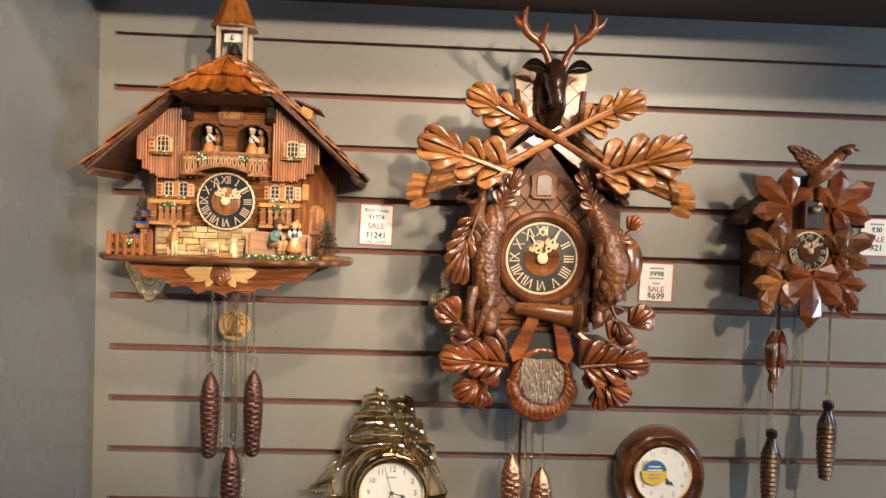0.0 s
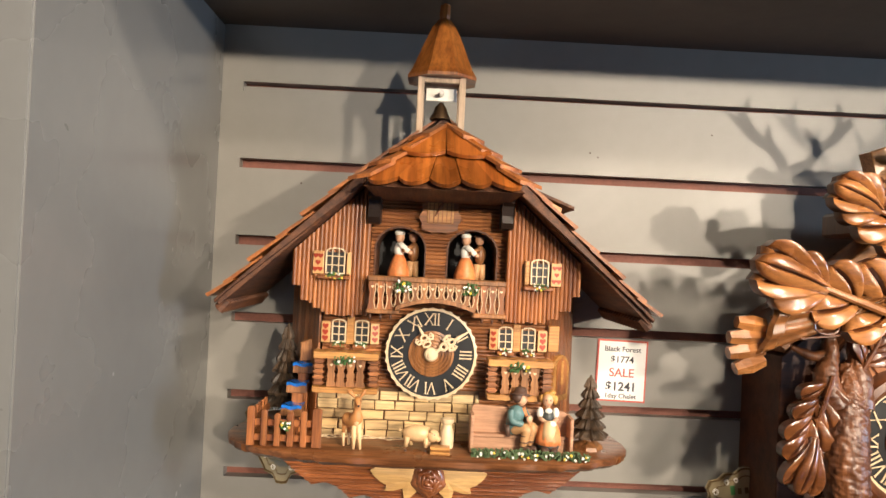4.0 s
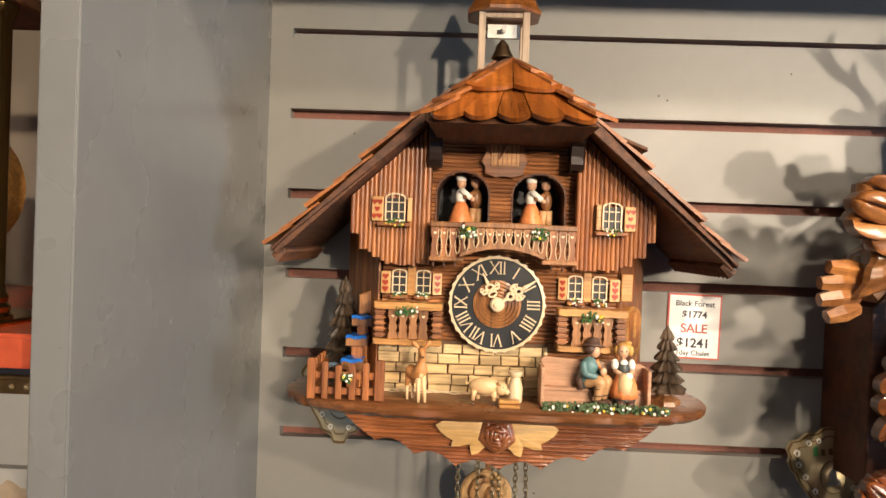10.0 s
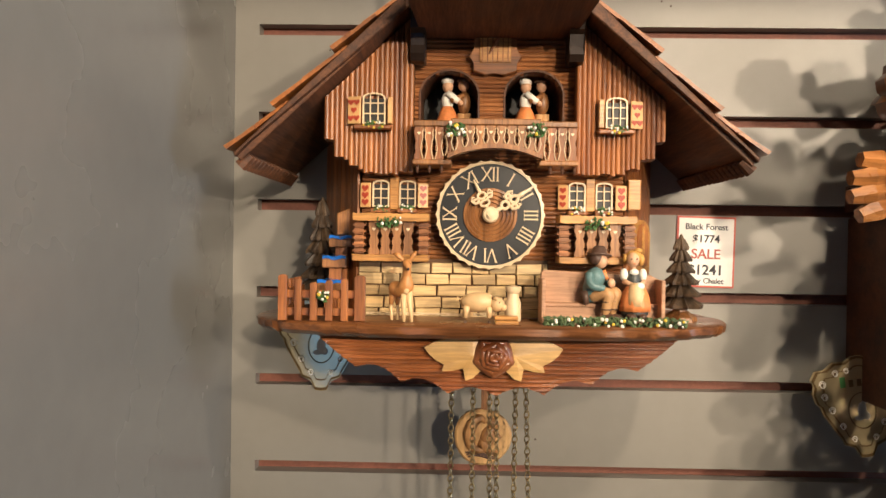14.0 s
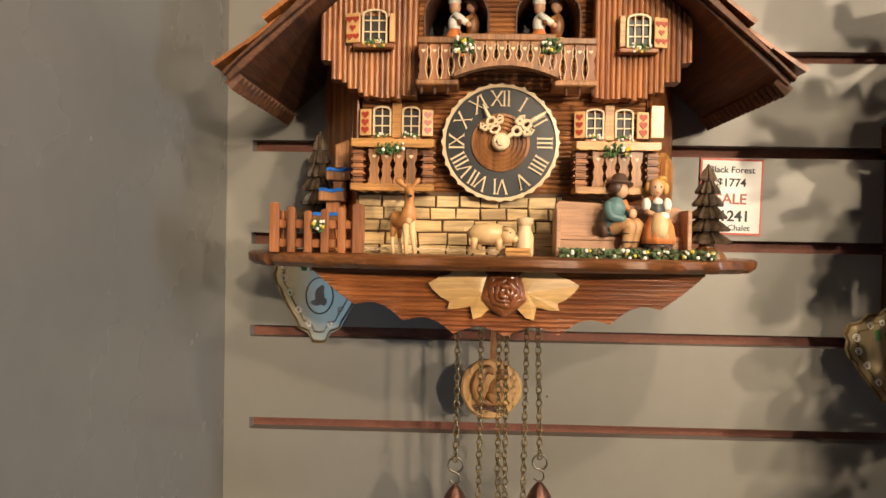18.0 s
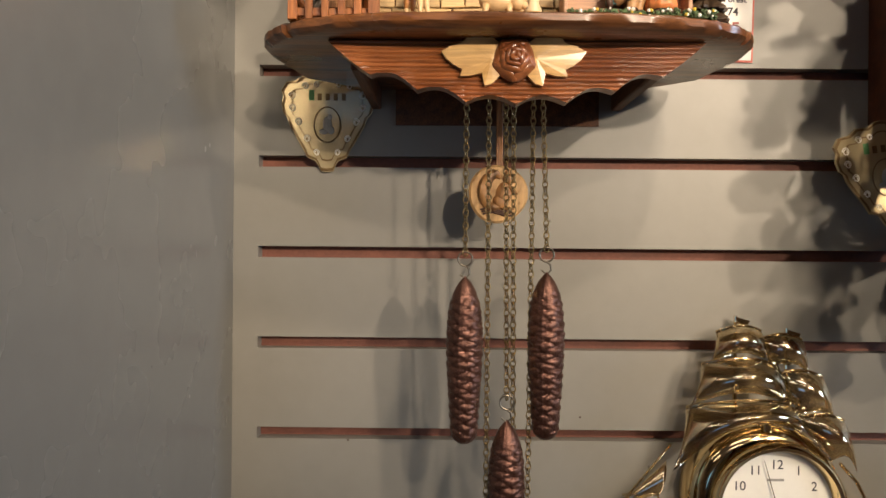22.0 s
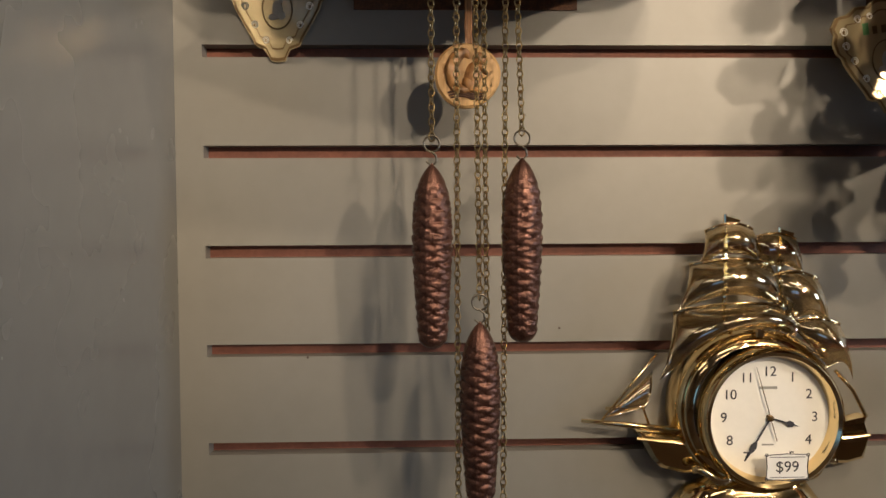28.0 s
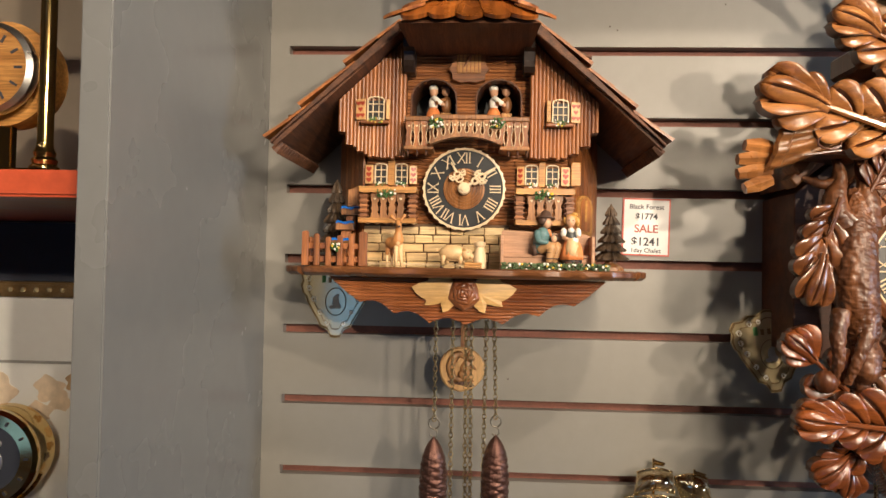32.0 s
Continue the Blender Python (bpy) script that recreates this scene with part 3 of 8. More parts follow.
bm = BM()
XA, XB, ZT, NX, NZ = 0.0822, 0.3218, 1.4742, 240, 66
cols = []
for i in range(NX + 1):
    x = XA + (XB - XA) * i / NX
    lo = bracket_low(x)
    cols.append([bm.verts.new((x, -0.1572 - 0.0016 * abs(math.sin(math.pi * (ZT - (ZT - (ZT - lo) * j / NZ)) / 0.0029)), ZT - (ZT - lo) * j / NZ)) for j in range(NZ + 1)])
rear = [bm.verts.new((XA + (XB - XA) * i / NX, -0.146, bracket_low(XA + (XB - XA) * i / NX))) for i in range(NX + 1)]
top = [bm.verts.new((XA + (XB - XA) * i / NX, -0.146, ZT)) for i in range(NX + 1)]
for i in range(NX):
    for j in range(NZ):
        bm.faces.new((cols[i][j], cols[i + 1][j], cols[i + 1][j + 1], cols[i][j + 1]))
    bm.faces.new((cols[i][NZ], cols[i + 1][NZ], rear[i + 1], rear[i]))
    bm.faces.new((rear[i], rear[i + 1], top[i + 1], top[i]))
    bm.faces.new((top[i], top[i + 1], cols[i + 1][0], cols[i][0]))
bracket = part("bracket", bm, M["bracket"], chalet, "reeded mahogany bracket with scalloped lower edge", True)
for s in (-1, 1):
    bm = BM()
    box(bm, (CX + s * 0.100 - 0.004, -0.1395, 1.4580), (CX + s * 0.100 + 0.004, -0.002, 1.4746), 0.001)
    part("bracket_cheek", bm, M["board_d"], chalet)
# thin dark board on the wall, its colour standing in for shade
bm = BM()
box(bm, (0.115, -0.002, 1.445), (0.285, -0.0005, 1.4746))
part("back_board", bm, M["board_d"], chalet)

# maple leaves and rose on the bracket
def leaf_star(bm, cx, cz, s):
    pts = [(0.004, 0.006), (0.013, 0.0135), (0.022, 0.0150), (0.0300, 0.0134), (0.0325, 0.0105), (0.0395, 0.0085), (0.0457, 0.0050), (0.0425, 0.0005), (0.0380, -0.0033), (0.0325, -0.0062), (0.0338, -0.0105), (0.0270, -0.0102), (0.0200, -0.0085), (0.0183, -0.0165), (0.0135, -0.0150), (0.0090, -0.0105), (0.004, -0.004)]
    n = len(pts)
    mid = (0.014, 0.0)
    front = [bm.verts.new((cx + s * x, -0.1625, cz + z)) for x, z in pts]
    back = [bm.verts.new((cx + s * x, -0.1585, cz + z)) for x, z in pts]
    top = bm.verts.new((cx + s * mid[0], -0.1642, cz + mid[1]))
    for i in range(n):
        j = (i + 1) % n
        bm.faces.new((front[i], front[j], top))
        bm.faces.new((front[i], back[i], back[j], front[j]))
    bm.faces.new(back)


for s in (-1, 1):
    bm = BM()
    leaf_star(bm, CX + 0.001, 1.4612, s)
    part("maple_leaf", bm, M["maple"], bracket, "pale maple leaf carving")
rose = tagged(under(new("rose"), chalet), "carved reddish wooden rose")
for ring, (count, rad, size, lift) in enumerate(((5, 0.0086, 0.0080, 0.0), (5, 0.0060, 0.0056, 0.0022), (4, 0.0036, 0.0040, 0.0040), (3, 0.0014, 0.0024, 0.0054))):
    for k in range(count):
        bm = BM()
        a = 2 * math.pi * (k + 0.35 * ring) / count + 0.3
        c = (CX + 0.001 + rad * math.cos(a), -0.1645 - lift, 1.4612 + rad * math.sin(a))
        m = pose(0, 0, 0, 0, -math.degrees(a), 0) @ pose(0, 0, 0, 0, 0, 46 if ring < 3 else 70)
        ball(bm, c, (size * 0.42, 0.0016, size), 12, 9, m)
        part("petal", bm, M["rose"], rose, smooth=True)

# house body: core box with a hollow behind the dancers' arches
FY = -0.118
bm = BM()
box(bm, (0.107, -0.112, 1.4801), (0.292, -0.004, 1.600))
box(bm, (0.146, -0.060, 1.6005), (0.254, -0.004, 1.688))
box(bm, (0.130, -0.112, 1.6005), (0.1455, -0.004, 1.690))
box(bm, (0.2545, -0.112, 1.6005), (0.268, -0.004, 1.690))
box(bm, (0.146, -0.112, 1.658), (0.254, -0.0605, 1.688))
box(bm, (0.181, -0.100, 1.6885), (0.214, -0.060, 1.735))
part("body", bm, M["board_d"], chalet, "dark wooden case")
# matt black sheets over the hollow's back and floor
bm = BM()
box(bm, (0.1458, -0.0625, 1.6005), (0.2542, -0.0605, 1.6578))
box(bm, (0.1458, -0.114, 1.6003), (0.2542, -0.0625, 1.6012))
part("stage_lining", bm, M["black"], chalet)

ARCH = ((0.1680, 0.0207), (0.2280, 0.0207))


def arch_gap(z):
    """x intervals of the two arches at a height."""
    out = []
    for c, w in ARCH:
        if z < 1.640:
            out.append((c - w, c + w))
        elif z < 1.6575:
            k = w * math.sqrt(max(0, 1 - ((z - 1.640) / 0.0175) ** 2))
            out.append((c - k, c + k))
    return out


def log(x0, x1, z, h, y, parent, mat="board_h"):
    bm = BM()
    prof = [(-0.0004, -h / 2), (-0.0012, -h * 0.32), (-0.0016, 0), (-0.0012, h * 0.32), (-0.0004, h / 2)]
    a = [bm.verts.new((x0, y + d, z + k)) for d, k in prof]
    b = [bm.verts.new((x1, y + d, z + k)) for d, k in prof]
    a.append(bm.verts.new((x0, y + 0.005, z + h / 2)))
    a.append(bm.verts.new((x0, y + 0.005, z - h / 2)))
    b.append(bm.verts.new((x1, y + 0.005, z + h / 2)))
    b.append(bm.verts.new((x1, y + 0.005, z - h / 2)))
    order = [0, 1, 2, 3, 4, 5, 6]
    bm.faces.new([a[i] for i in order])
    bm.faces.new([b[i] for i in order[::-1]])
    for i in range(7):
        j = (i + 1) % 7
        bm.faces.new((a[i], b[i], b[j], a[j]))
    part("log", bm, M[mat], parent)


facade = tagged(under(new("facade"), chalet), "brown log-sided front with painted windows")
z = 1.4995
while z < 1.690:
    x0, x1 = (0.107, 0.292) if z < 1.600 else (0.1435, 0.2565)
    cuts = arch_gap(z) if 1.612 < z else []
    xs = [x0] + [v for c in cuts for v in c] + [x1]
    for a, b in zip(xs[::2], xs[1::2]):
        log(a, b, z, 0.0031, FY + 0.003, facade)
    z += 0.0032
# arch linings
for c, w in ARCH:
    bm = BM()
    ro = [(c + (w + .0009) * math.cos(radians(a)), 1.640 + 0.0186 * math.sin(radians(a))) for a in range(0, 181, 10)]
    ri = [(c + (w - .0004) * math.cos(radians(a)), 1.640 + 0.0172 * math.sin(radians(a))) for a in range(0, 181, 10)]
    ro = [(c + w + .0009, 1.612)] + ro + [(c - w - .0009, 1.612)]
    ri = [(c + w - .0004, 1.612)] + ri + [(c - w + .0004, 1.612)]
    slab(bm, ro + ri[::-1], FY + 0.0006, FY + 0.05)
    part("arch_lining", bm, M["board_d"], facade)

# stonework
bm = BM()
box(bm, (0.1065, FY + 0.001, 1.4801), (0.2395, FY + 0.0045, 1.5235))
part("mortar_bed", bm, M["mortar"], facade, "brown mortar bed")
row, z = 0, 1.4812
for h in (0.0075, 0.0085, 0.008, 0.0082, 0.0078):
    x = 0.1055 - rng.uniform(0, 0.006)
    while x < 0.2385:
        w = rng.uniform(0.011, 0.022)
        a, b = max(x, 0.1055), min(x + w, 0.2395)
        dial_hit = math.hypot((a + b) / 2 - CX, z + h / 2 - 1.555) < 0.0365
        if b - a > 0.003 and not dial_hit:
            bm = BM()
            k = lambda: rng.uniform(-0.0005, 0.0005)
            slab(bm, [(a + .0005 + k(), z + .0004 + k()), (b - .0005 + k(), z + .0004 + k()), (b - .0005 + k(), z + h - .0004 + k()), (a + .0005 + k(), z + h - .0004 + k())], FY - 0.0018 + rng.uniform(-.0006, .0006), FY + 0.002, 0.0005)
            part("stone", bm, M["stone"], facade)
        x += w
    z += h

# gable wings of upright boards with stepped feet
def roof_z(x):
    """Underside of the roof at x."""
    u = abs(x - 0.1990)
    return 1.757 - u * 0.940 - 0.011


def wing(x0, x1, inner_right):
    g = tagged(under(new("gable_wing"), chalet), "red-brown upright boards with stepped feet")
    n = 18
    w = (x1 - x0) / n
    for i in range(n):
        a, b = x0 + i * w, x0 + (i + 1) * w
        k = i if inner_right else n - 1 - i
        foot = (1.6055, 1.6050, 1.5935, 1.5930, 1.5925, 1.5870, 1.5865, 1.5855, 1.5825)[min(k, 8)] + rng.uniform(-0.0012, 0.0012)
        bm = BM()
        mid = (a + b) / 2
        prof = [(a + .00005, 0.0), (a + w * .2, -0.0008), (mid, -0.0011), (b - w * .2, -0.0008), (b - .00005, 0.0)]
        t = [bm.verts.new((x, -0.1295 + d, roof_z(x) - 0.001)) for x, d in prof] + [bm.verts.new((x, -0.119, roof_z(x) - 0.001)) for x in (b - .0002, a + .0002)]
        f = [bm.verts.new((x, -0.1295 + d, foot + 0.0008 * math.cos(9 * d))) for x, d in prof] + [bm.verts.new((x, -0.119, foot)) for x in (b - .0002, a + .0002)]
        bm.faces.new(t)
        bm.faces.new(f[::-1])
        for j in range(7):
            bm.faces.new((t[j], f[j], f[(j + 1) % 7], t[(j + 1) % 7]))
        part("board", bm, M["board_v"], g)
    bm = BM()
    box(bm, (x0 + 0.007, -0.1188, 1.612), (x1 - 0.007, -0.004, min(roof_z(x0 + .001), roof_z(x1 - .001)) - 0.002))
    part("wing_core", bm, M["board_d"], g)
    return g


wing_l = wing(0.0815, 0.1435, True)
wing_r = wing(0.2560, 0.3175, False)

# flared side walls with an arched door on the right
for s in (-1, 1):
    xa, xb = CX + s * 0.094, CX + s * 0.130
    side = tagged(under(new("side_wall"), chalet), "flared side wall of upright boards")
    for i in range(8):
        bm = BM()
        f0, f1 = i / 8, (i + 0.92) / 8
        pts = []
        for f in (f0, f1):
            pts.append(Vector((xa + (xb - xa) * f, -0.116 + 0.076 * f, 0)))
        d = (pts[1] - pts[0]).normalized()
        nrm = Vector((s * abs(d.y), -abs(d.x), 0)) * 0.0016
        q = [pts[0], pts[0] + nrm, pts[1] + nrm, pts[1]]
        lo = [bm.verts.new((p.x, p.y, 1.4801)) for p in q]
        hi = [bm.verts.new((p.x, p.y, 1.612)) for p in q]
        bm.faces.new(lo[::-1])
        bm.faces.new(hi)
        for j in range(4):
            bm.faces.new((lo[j], lo[(j + 1) % 4], hi[(j + 1) % 4], hi[j]))
        part("board", bm, M["board_v"], side)
    bm = BM()
    box(bm, (min(xb, xb - s * 0.03), -0.042, 1.4801), (max(xb, xb - s * 0.03), -0.003, 1.640))
    part("rear_wall", bm, M["board_v"], chalet)
dm = pose(CX + 0.1095, -0.0900, 1.5145, 0, 0, 50) @ Matrix.Diagonal((1.75, 1, 1.45, 1))
bm = BM()
arch = [(-0.0075, 0)] + [(0.0075 * math.cos(radians(a)), 0.020 + 0.0075 * math.sin(radians(a))) for a in range(180, -1, -20)] + [(0.0075, 0)]
slab(bm, arch, -0.0042, 0, 0.0005, dm)
door = part("arched_door", bm, M["honey"], chalet, "small honey-coloured arched door")
bm = BM()
slab(bm, [(x * 0.62, 0.004 + z * 0.78) for x, z in arch], -0.0050, -0.0040, 0, dm)
part("door_panel", bm, M["board_v"], door)
bm = BM()
box(bm, (-0.0012, -0.0054, 0.010), (0.0012, -0.0048, 0.024), 0, dm)
part("door_bar", bm, M["honey"], door)
bm = BM()
box(bm, (0.2945, -0.121, 1.5600), (0.3035, -0.117, 1.5815), 0.0006)
part("side_shutter", bm, M["honey"], chalet, "plain honey-coloured side shutter")


# windows, shutters, sills
def window(parent, x0, x1, z0, z1, y, arched, shutters, sill=None, bars=(3, 3)):
    """Framed window with glazing bars; shutters: a list of (x0, x1) heart shutters."""
    w = tagged(under(new("window"), parent), "cream-framed window with glazing bars")
    bm = BM()
    box(bm, (x0 + .0006, y + 0.0005, z0 + .0006), (x1 - .0006, y + 0.0015, z1 - .0003))
    part("pane", bm, M["black"], w)
    r = (x1 - x0) / 2
    rise = r * 0.45 if arched else 0.0
    out = [(x0, z0)] + [((x0 + x1) / 2 - r * math.cos(radians(a)), z1 + rise * math.sin(radians(a))) for a in range(0, 181, 20)] + [(x1, z0)]
    t = 0.0011
    inn = [(x0 + t, z0 + t)] + [((x0 + x1) / 2 - (r - t) * math.cos(radians(a)), z1 - t * .4 + max(rise - t * .6, 0) * math.sin(radians(a))) for a in range(0, 181, 20)] + [(x1 - t, z0 + t)]
    bm = BM()
    n = len(out)
    L = [[bm.verts.new((x, yy, z)) for x, z in pp] for pp, yy in ((out, y + .001), (out, y - .0014), (inn, y - .0014), (inn, y + .001))]
    for a, b in zip(L, L[1:]):
        for i in range(n):
            bm.faces.new((a[i], a[(i + 1) % n], b[(i + 1) % n], b[i]))
    part("window_frame", bm, M["cream"], w)
    for i in range(1, bars[0]):
        bm = BM()
        xx = x0 + (x1 - x0) * i / bars[0]
        box(bm, (xx - .00036, y - .001, z0 + t), (xx + .00036, y + .0004, z1 + rise * .7 - .0005))
        part("glazing_bar", bm, M["cream"], w)
    for i in range(1, bars[1]):
        bm = BM()
        zz = z0 + (z1 + rise - z0) * i / bars[1]
        box(bm, (x0 + t, y - .0009, zz - .00036), (x1 - t, y + .0003, zz + .00036))
        part("glazing_bar", bm, M["cream"], w)
    for a, b in shutters:
        bm = BM()
        tilt = 0.0035 if b <= (x0 + x1) / 2 else -0.0035
        m = pose((a + b) / 2, y - 0.002, 0, 0, 0, -16 if tilt > 0 else 16)
        h = (b - a) / 2
        box(bm, (-h, -0.0012, z0 - .0004), (h, 0.0, z1 + .0004), 0.0004, m)
        sh = part("shutter", bm, M["shutter"], w, "cream shutter with red hearts")
        bm = BM()
        zs = z1 - z0
        big = h > 0.0045
        spots = ((-h * .45, .80), (h * .45, .80), (0, .50), (-h * .45, .2), (h * .45, .2)) if big else ((0, .8), (0, .5), (0, .2))
        for hx, hz in spots:
            slab(bm, heart(hx, z0 + zs * hz, h * (0.95 if big else 1.35)), -0.0017, -0.0010, m=m)
        ht = part("painted_heart", bm, M["red"], w, "red painted hearts")
    if sill:
        a, b = sill
        bm = BM()
        box(bm, (a, y - 0.006, z0 - 0.0042), (b, y + 0.001, z0 - 0.0012), 0.0006)
        part("window_sill", bm, M["board_v"], w)
        bm = BM()
        flower_clump(bm, (x0 + .001, y - 0.0065, z0 - 0.004), (x1 - .001, y - 0.0035, z0 + 0.0015), 40, rng, 0.2, 0.0013)
        part("flower_clump", bm, [M[k] for k in FLOWER], w, "green leaves with white blossoms")
    return w


window(chalet, 0.1085, 0.1245, 1.6165, 1.6345, -0.1325, True, [(0.0985, 0.1080)], (0.103, 0.129))
window(chalet, 0.2755, 0.2905, 1.6150, 1.6330, -0.1325, True, [(0.2915, 0.3005)], (0.270, 0.2945))
bm = BM()
slab(bm, [(0.1262, 1.6165), (0.1295, 1.6165), (0.1295, 1.6345), (0.1262, 1.6345)], -0.137, -0.1318, 0.0004)
part("open_shutter", bm, M["shutter"], chalet)
bm = BM()
slab(bm, [(0.2705, 1.6150), (0.2742, 1.6150), (0.2742, 1.6345), (0.2705, 1.6345)], -0.136, -0.1318, 0.0004)
part("open_shutter", bm, M["honey"], chalet)
for x0, shut, sl in ((0.1145, [(0.1060, 0.1140)], None), (0.1335, [(0.1465, 0.1540)], None), (0.2530, [(0.2455, 0.2525)], None), (0.2720, [(0.2850, 0.2935)], None)):
    window(chalet, x0, x0 + 0.0120, 1.5600, 1.5765, FY - 0.0005, True, shut, (x0 - 0.001, x0 + 0.013), (2, 3))


for a, b in ((0.1268, 0.1332), (0.2653, 0.2717)):
    bm = BM()
    box(bm, (a, FY - 0.0014, 1.5585), (b, FY + 0.002, 1.5815), 0.0005)
    part("window_post", bm, M["honey"], chalet)


# small balconies under the lower windows
def baluster(bm, x, z0, z1, y, w, t=0.003):
    """A board with a waisted outline."""
    h = z1 - z0
    side = [(0.5, 0), (0.5, .12), (.30, .24), (.46, .40), (.24, .56), (.48, .72), (.44, .84), (.5, .9), (.5, 1)]
    pts = [(x + w * a, z0 + h * b) for a, b in side] + [(x - w * a, z0 + h * b) for a, b in side[::-1]]
    slab(bm, pts, y, y + t, 0.0003)


def small_balcony(x0, x1):
    b = tagged(under(new("balcony"), chalet), "small honey-coloured balcony with flowers")
    for z0, z1, nm in ((1.5495, 1.5545, "top_rail"), (1.5225, 1.5265, "bottom_rail")):
        bm = BM()
        n = 24
        pts = [(x0 + (x1 - x0) * i / n, z0 + 0.0006 * math.sin(i * 1.6)) for i in range(n + 1)] + [(x1 - (x1 - x0) * i / n, z1 + 0.0005 * math.sin(i * 1.1)) for i in range(n + 1)]
        slab(bm, pts, -0.139, -0.119, 0.0006)
        part(nm, bm, M["honey"], b)
    n = 4
    for i in range(n):
        bm = BM()
        baluster(bm, x0 + 0.0105 + (x1 - x0 - 0.021) * (i + .5) / n, 1.5266, 1.5494, -0.135, (x1 - x0 - 0.021) / n * 0.96)
        bb = part("baluster", bm, M["tan"], b)
        bm = BM()
        slab(bm, heart(x0 + 0.0105 + (x1 - x0 - 0.021) * (i + .5) / n, 1.5440, 0.0026), -0.1354, -0.1346)
        part("cut_heart", bm, M["cream"], b)
    for s in (x0 + 0.004, x1 - 0.004):
        for k in range(5):
            bm = BM()
            box(bm, (s - 0.0045, -0.1335 - 0.001 * (k % 2), 1.5272 + k * 0.0044), (s + 0.0045, -0.119, 1.5311 + k * 0.0044), 0.0013, seg=2)
            part("log_end", bm, M["board_h"], b)
    bm = BM()
    mid = (x0 + x1) / 2
    flower_clump(bm, (mid - 0.009, -0.1402, 1.5455), (mid + 0.007, -0.137, 1.5525), 60, rng, 0.12, 0.0017)
    part("flower_clump", bm, [M[k] for k in FLOWER], b, "green leaves with white blossoms")


small_balcony(0.1040, 0.1560)
small_balcony(0.2435, 0.2960)

# the dancers' balcony, bowed over the dial
bal = tagged(under(new("dancers_balcony"), chalet), "carved balcony with pierced balusters over the dial")
bm = BM()
slab(bm, [(0.1445, 1.6128), (0.2545, 1.6128), (0.2545, 1.6170), (0.1445, 1.6170)], -0.143, -0.119, 0.0007)
slab(bm, [(0.1700, 1.6131), (0.2290, 1.6131), (0.2290, 1.6174), (0.1700, 1.6174)], -0.1495, -0.142, 0.0007)
part("top_rail", bm, M["tan"], bal)
def arch_low(x):
    u = (x - CX) / 0.034
    return 1.5895 + 0.0085 * max(0, 1 - u * u) if abs(u) < 1 else 1.5875


for i in range(16):
    x = 0.1485 + 0.1025 * i / 15
    bm = BM()
    mid_sec = 0.170 < x < 0.229
    lo = max(arch_low(x) + 0.003, 1.590)
    baluster(bm, x, lo, 1.6130, -0.1485 if mid_sec else -0.1415, 0.0064, 0.003)
    # lighter tan on the bowed middle: the light falling there, put into the wood colour
    bb = part("baluster", bm, M["tan"] if mid_sec else M["board_v"], bal)
    bm = BM()
    slab(bm, heart(x, 1.6085, 0.0024), -0.1489 if mid_sec else -0.1419, -0.1480 if mid_sec else -0.1410)
    part("cut_heart", bm, M["cream"], bal)
def cut_edge(x, z0, z1, y, w, parent):
    """The pale sawn edge of an opening between two balusters."""
    bm = BM()
    prof = [(.25, 0), (.62, .14), (.95, .36), (.60, .60), (.32, .74), (.55, .88), (.2, 1)]
    ring = [(x + w * a, y, z0 + (z1 - z0) * b) for a, b in prof] + [(x - w * a, y, z0 + (z1 - z0) * b) for a, b in prof[::-1]]
    tube(bm, ring, 0.00042, 5, closed=True)
    part("cut_edge", bm, M["trim"], parent)


for i in range(15):
    x = 0.1485 + 0.1025 * (i + 0.5) / 15
    cut_edge(x, max(arch_low(x) + 0.0035, 1.5905), 1.6110, -0.1489 if 0.170 < x < 0.229 else -0.1419, 0.0022, bal)
bm = BM()
pts = [(0.1675 + 0.063 * i / 30, arch_low(0.1675 + 0.063 * i / 30)) for i in range(31)]
pts = pts + [(x, z + 0.0030) for x, z in pts[::-1]]
slab(bm, pts, -0.1502, -0.142, 0.0005)
part("arched_trim", bm, M["tan"], bal, "arched trim above the dial")
for a, b in ((0.1440, 0.1705), (0.2285, 0.2550)):
    bm = BM()
    box(bm, (a, -0.1440, 1.5872), (b, -0.119, 1.5908), 0.0008)
    part("floor_beam", bm, M["tan"], bal)
for k in range(14):
    x = 0.1475 + k * 0.0081
    if abs(x - CX) > 0.034:
        bm = BM()
        lathe(bm, [(0.0004, -0.005), (0.0012, -0.003), (0.0009, -0.001), (0.0013, 0.0)], 8, pose(x, -0.139, 1.5872))
        part("drop", bm, M["board_d"], bal)
for x in (0.1735, 0.2265):
    bm = BM()
    flower_clump(bm, (x - 0.006, -0.152, 1.6055), (x + 0.006, -0.149, 1.6140), 55, rng, 0.12, 0.0016)
    part("flower_clump", bm, [M[k] for k in FLOWER], bal, "green leaves with white blossoms")

clock_dial(chalet, (CX + 0.0005, -0.1265, 1.5555), 0.0372, M["dial"], M["cream"], M["tan"], -26.5, 56, 32)
bm = BM()
slab(bm, ring_pts(CX + 0.0005, 1.5555, 0.0355, 40), -0.1235, -0.1145)
part("dial_block", bm, M["board_d"], chalet)

# cuckoo door with its shield
bm = BM()
sh = [(-0.0165, 0.0), (-0.0125, -0.004), (-0.0135, -0.0095), (-0.0060, -0.0125), (0, -0.0105), (0.0060, -0.0125), (0.0135, -0.0095), (0.0125, -0.004), (0.0165, 0.0), (0.0125, 0.0050), (0.0130, 0.0200), (-0.0130, 0.0200), (-0.0125, 0.0050)]
slab(bm, [(CX + 0.001 + x, 1.6665 + z) for x, z in sh], -0.1225, -0.1165, 0.0007)
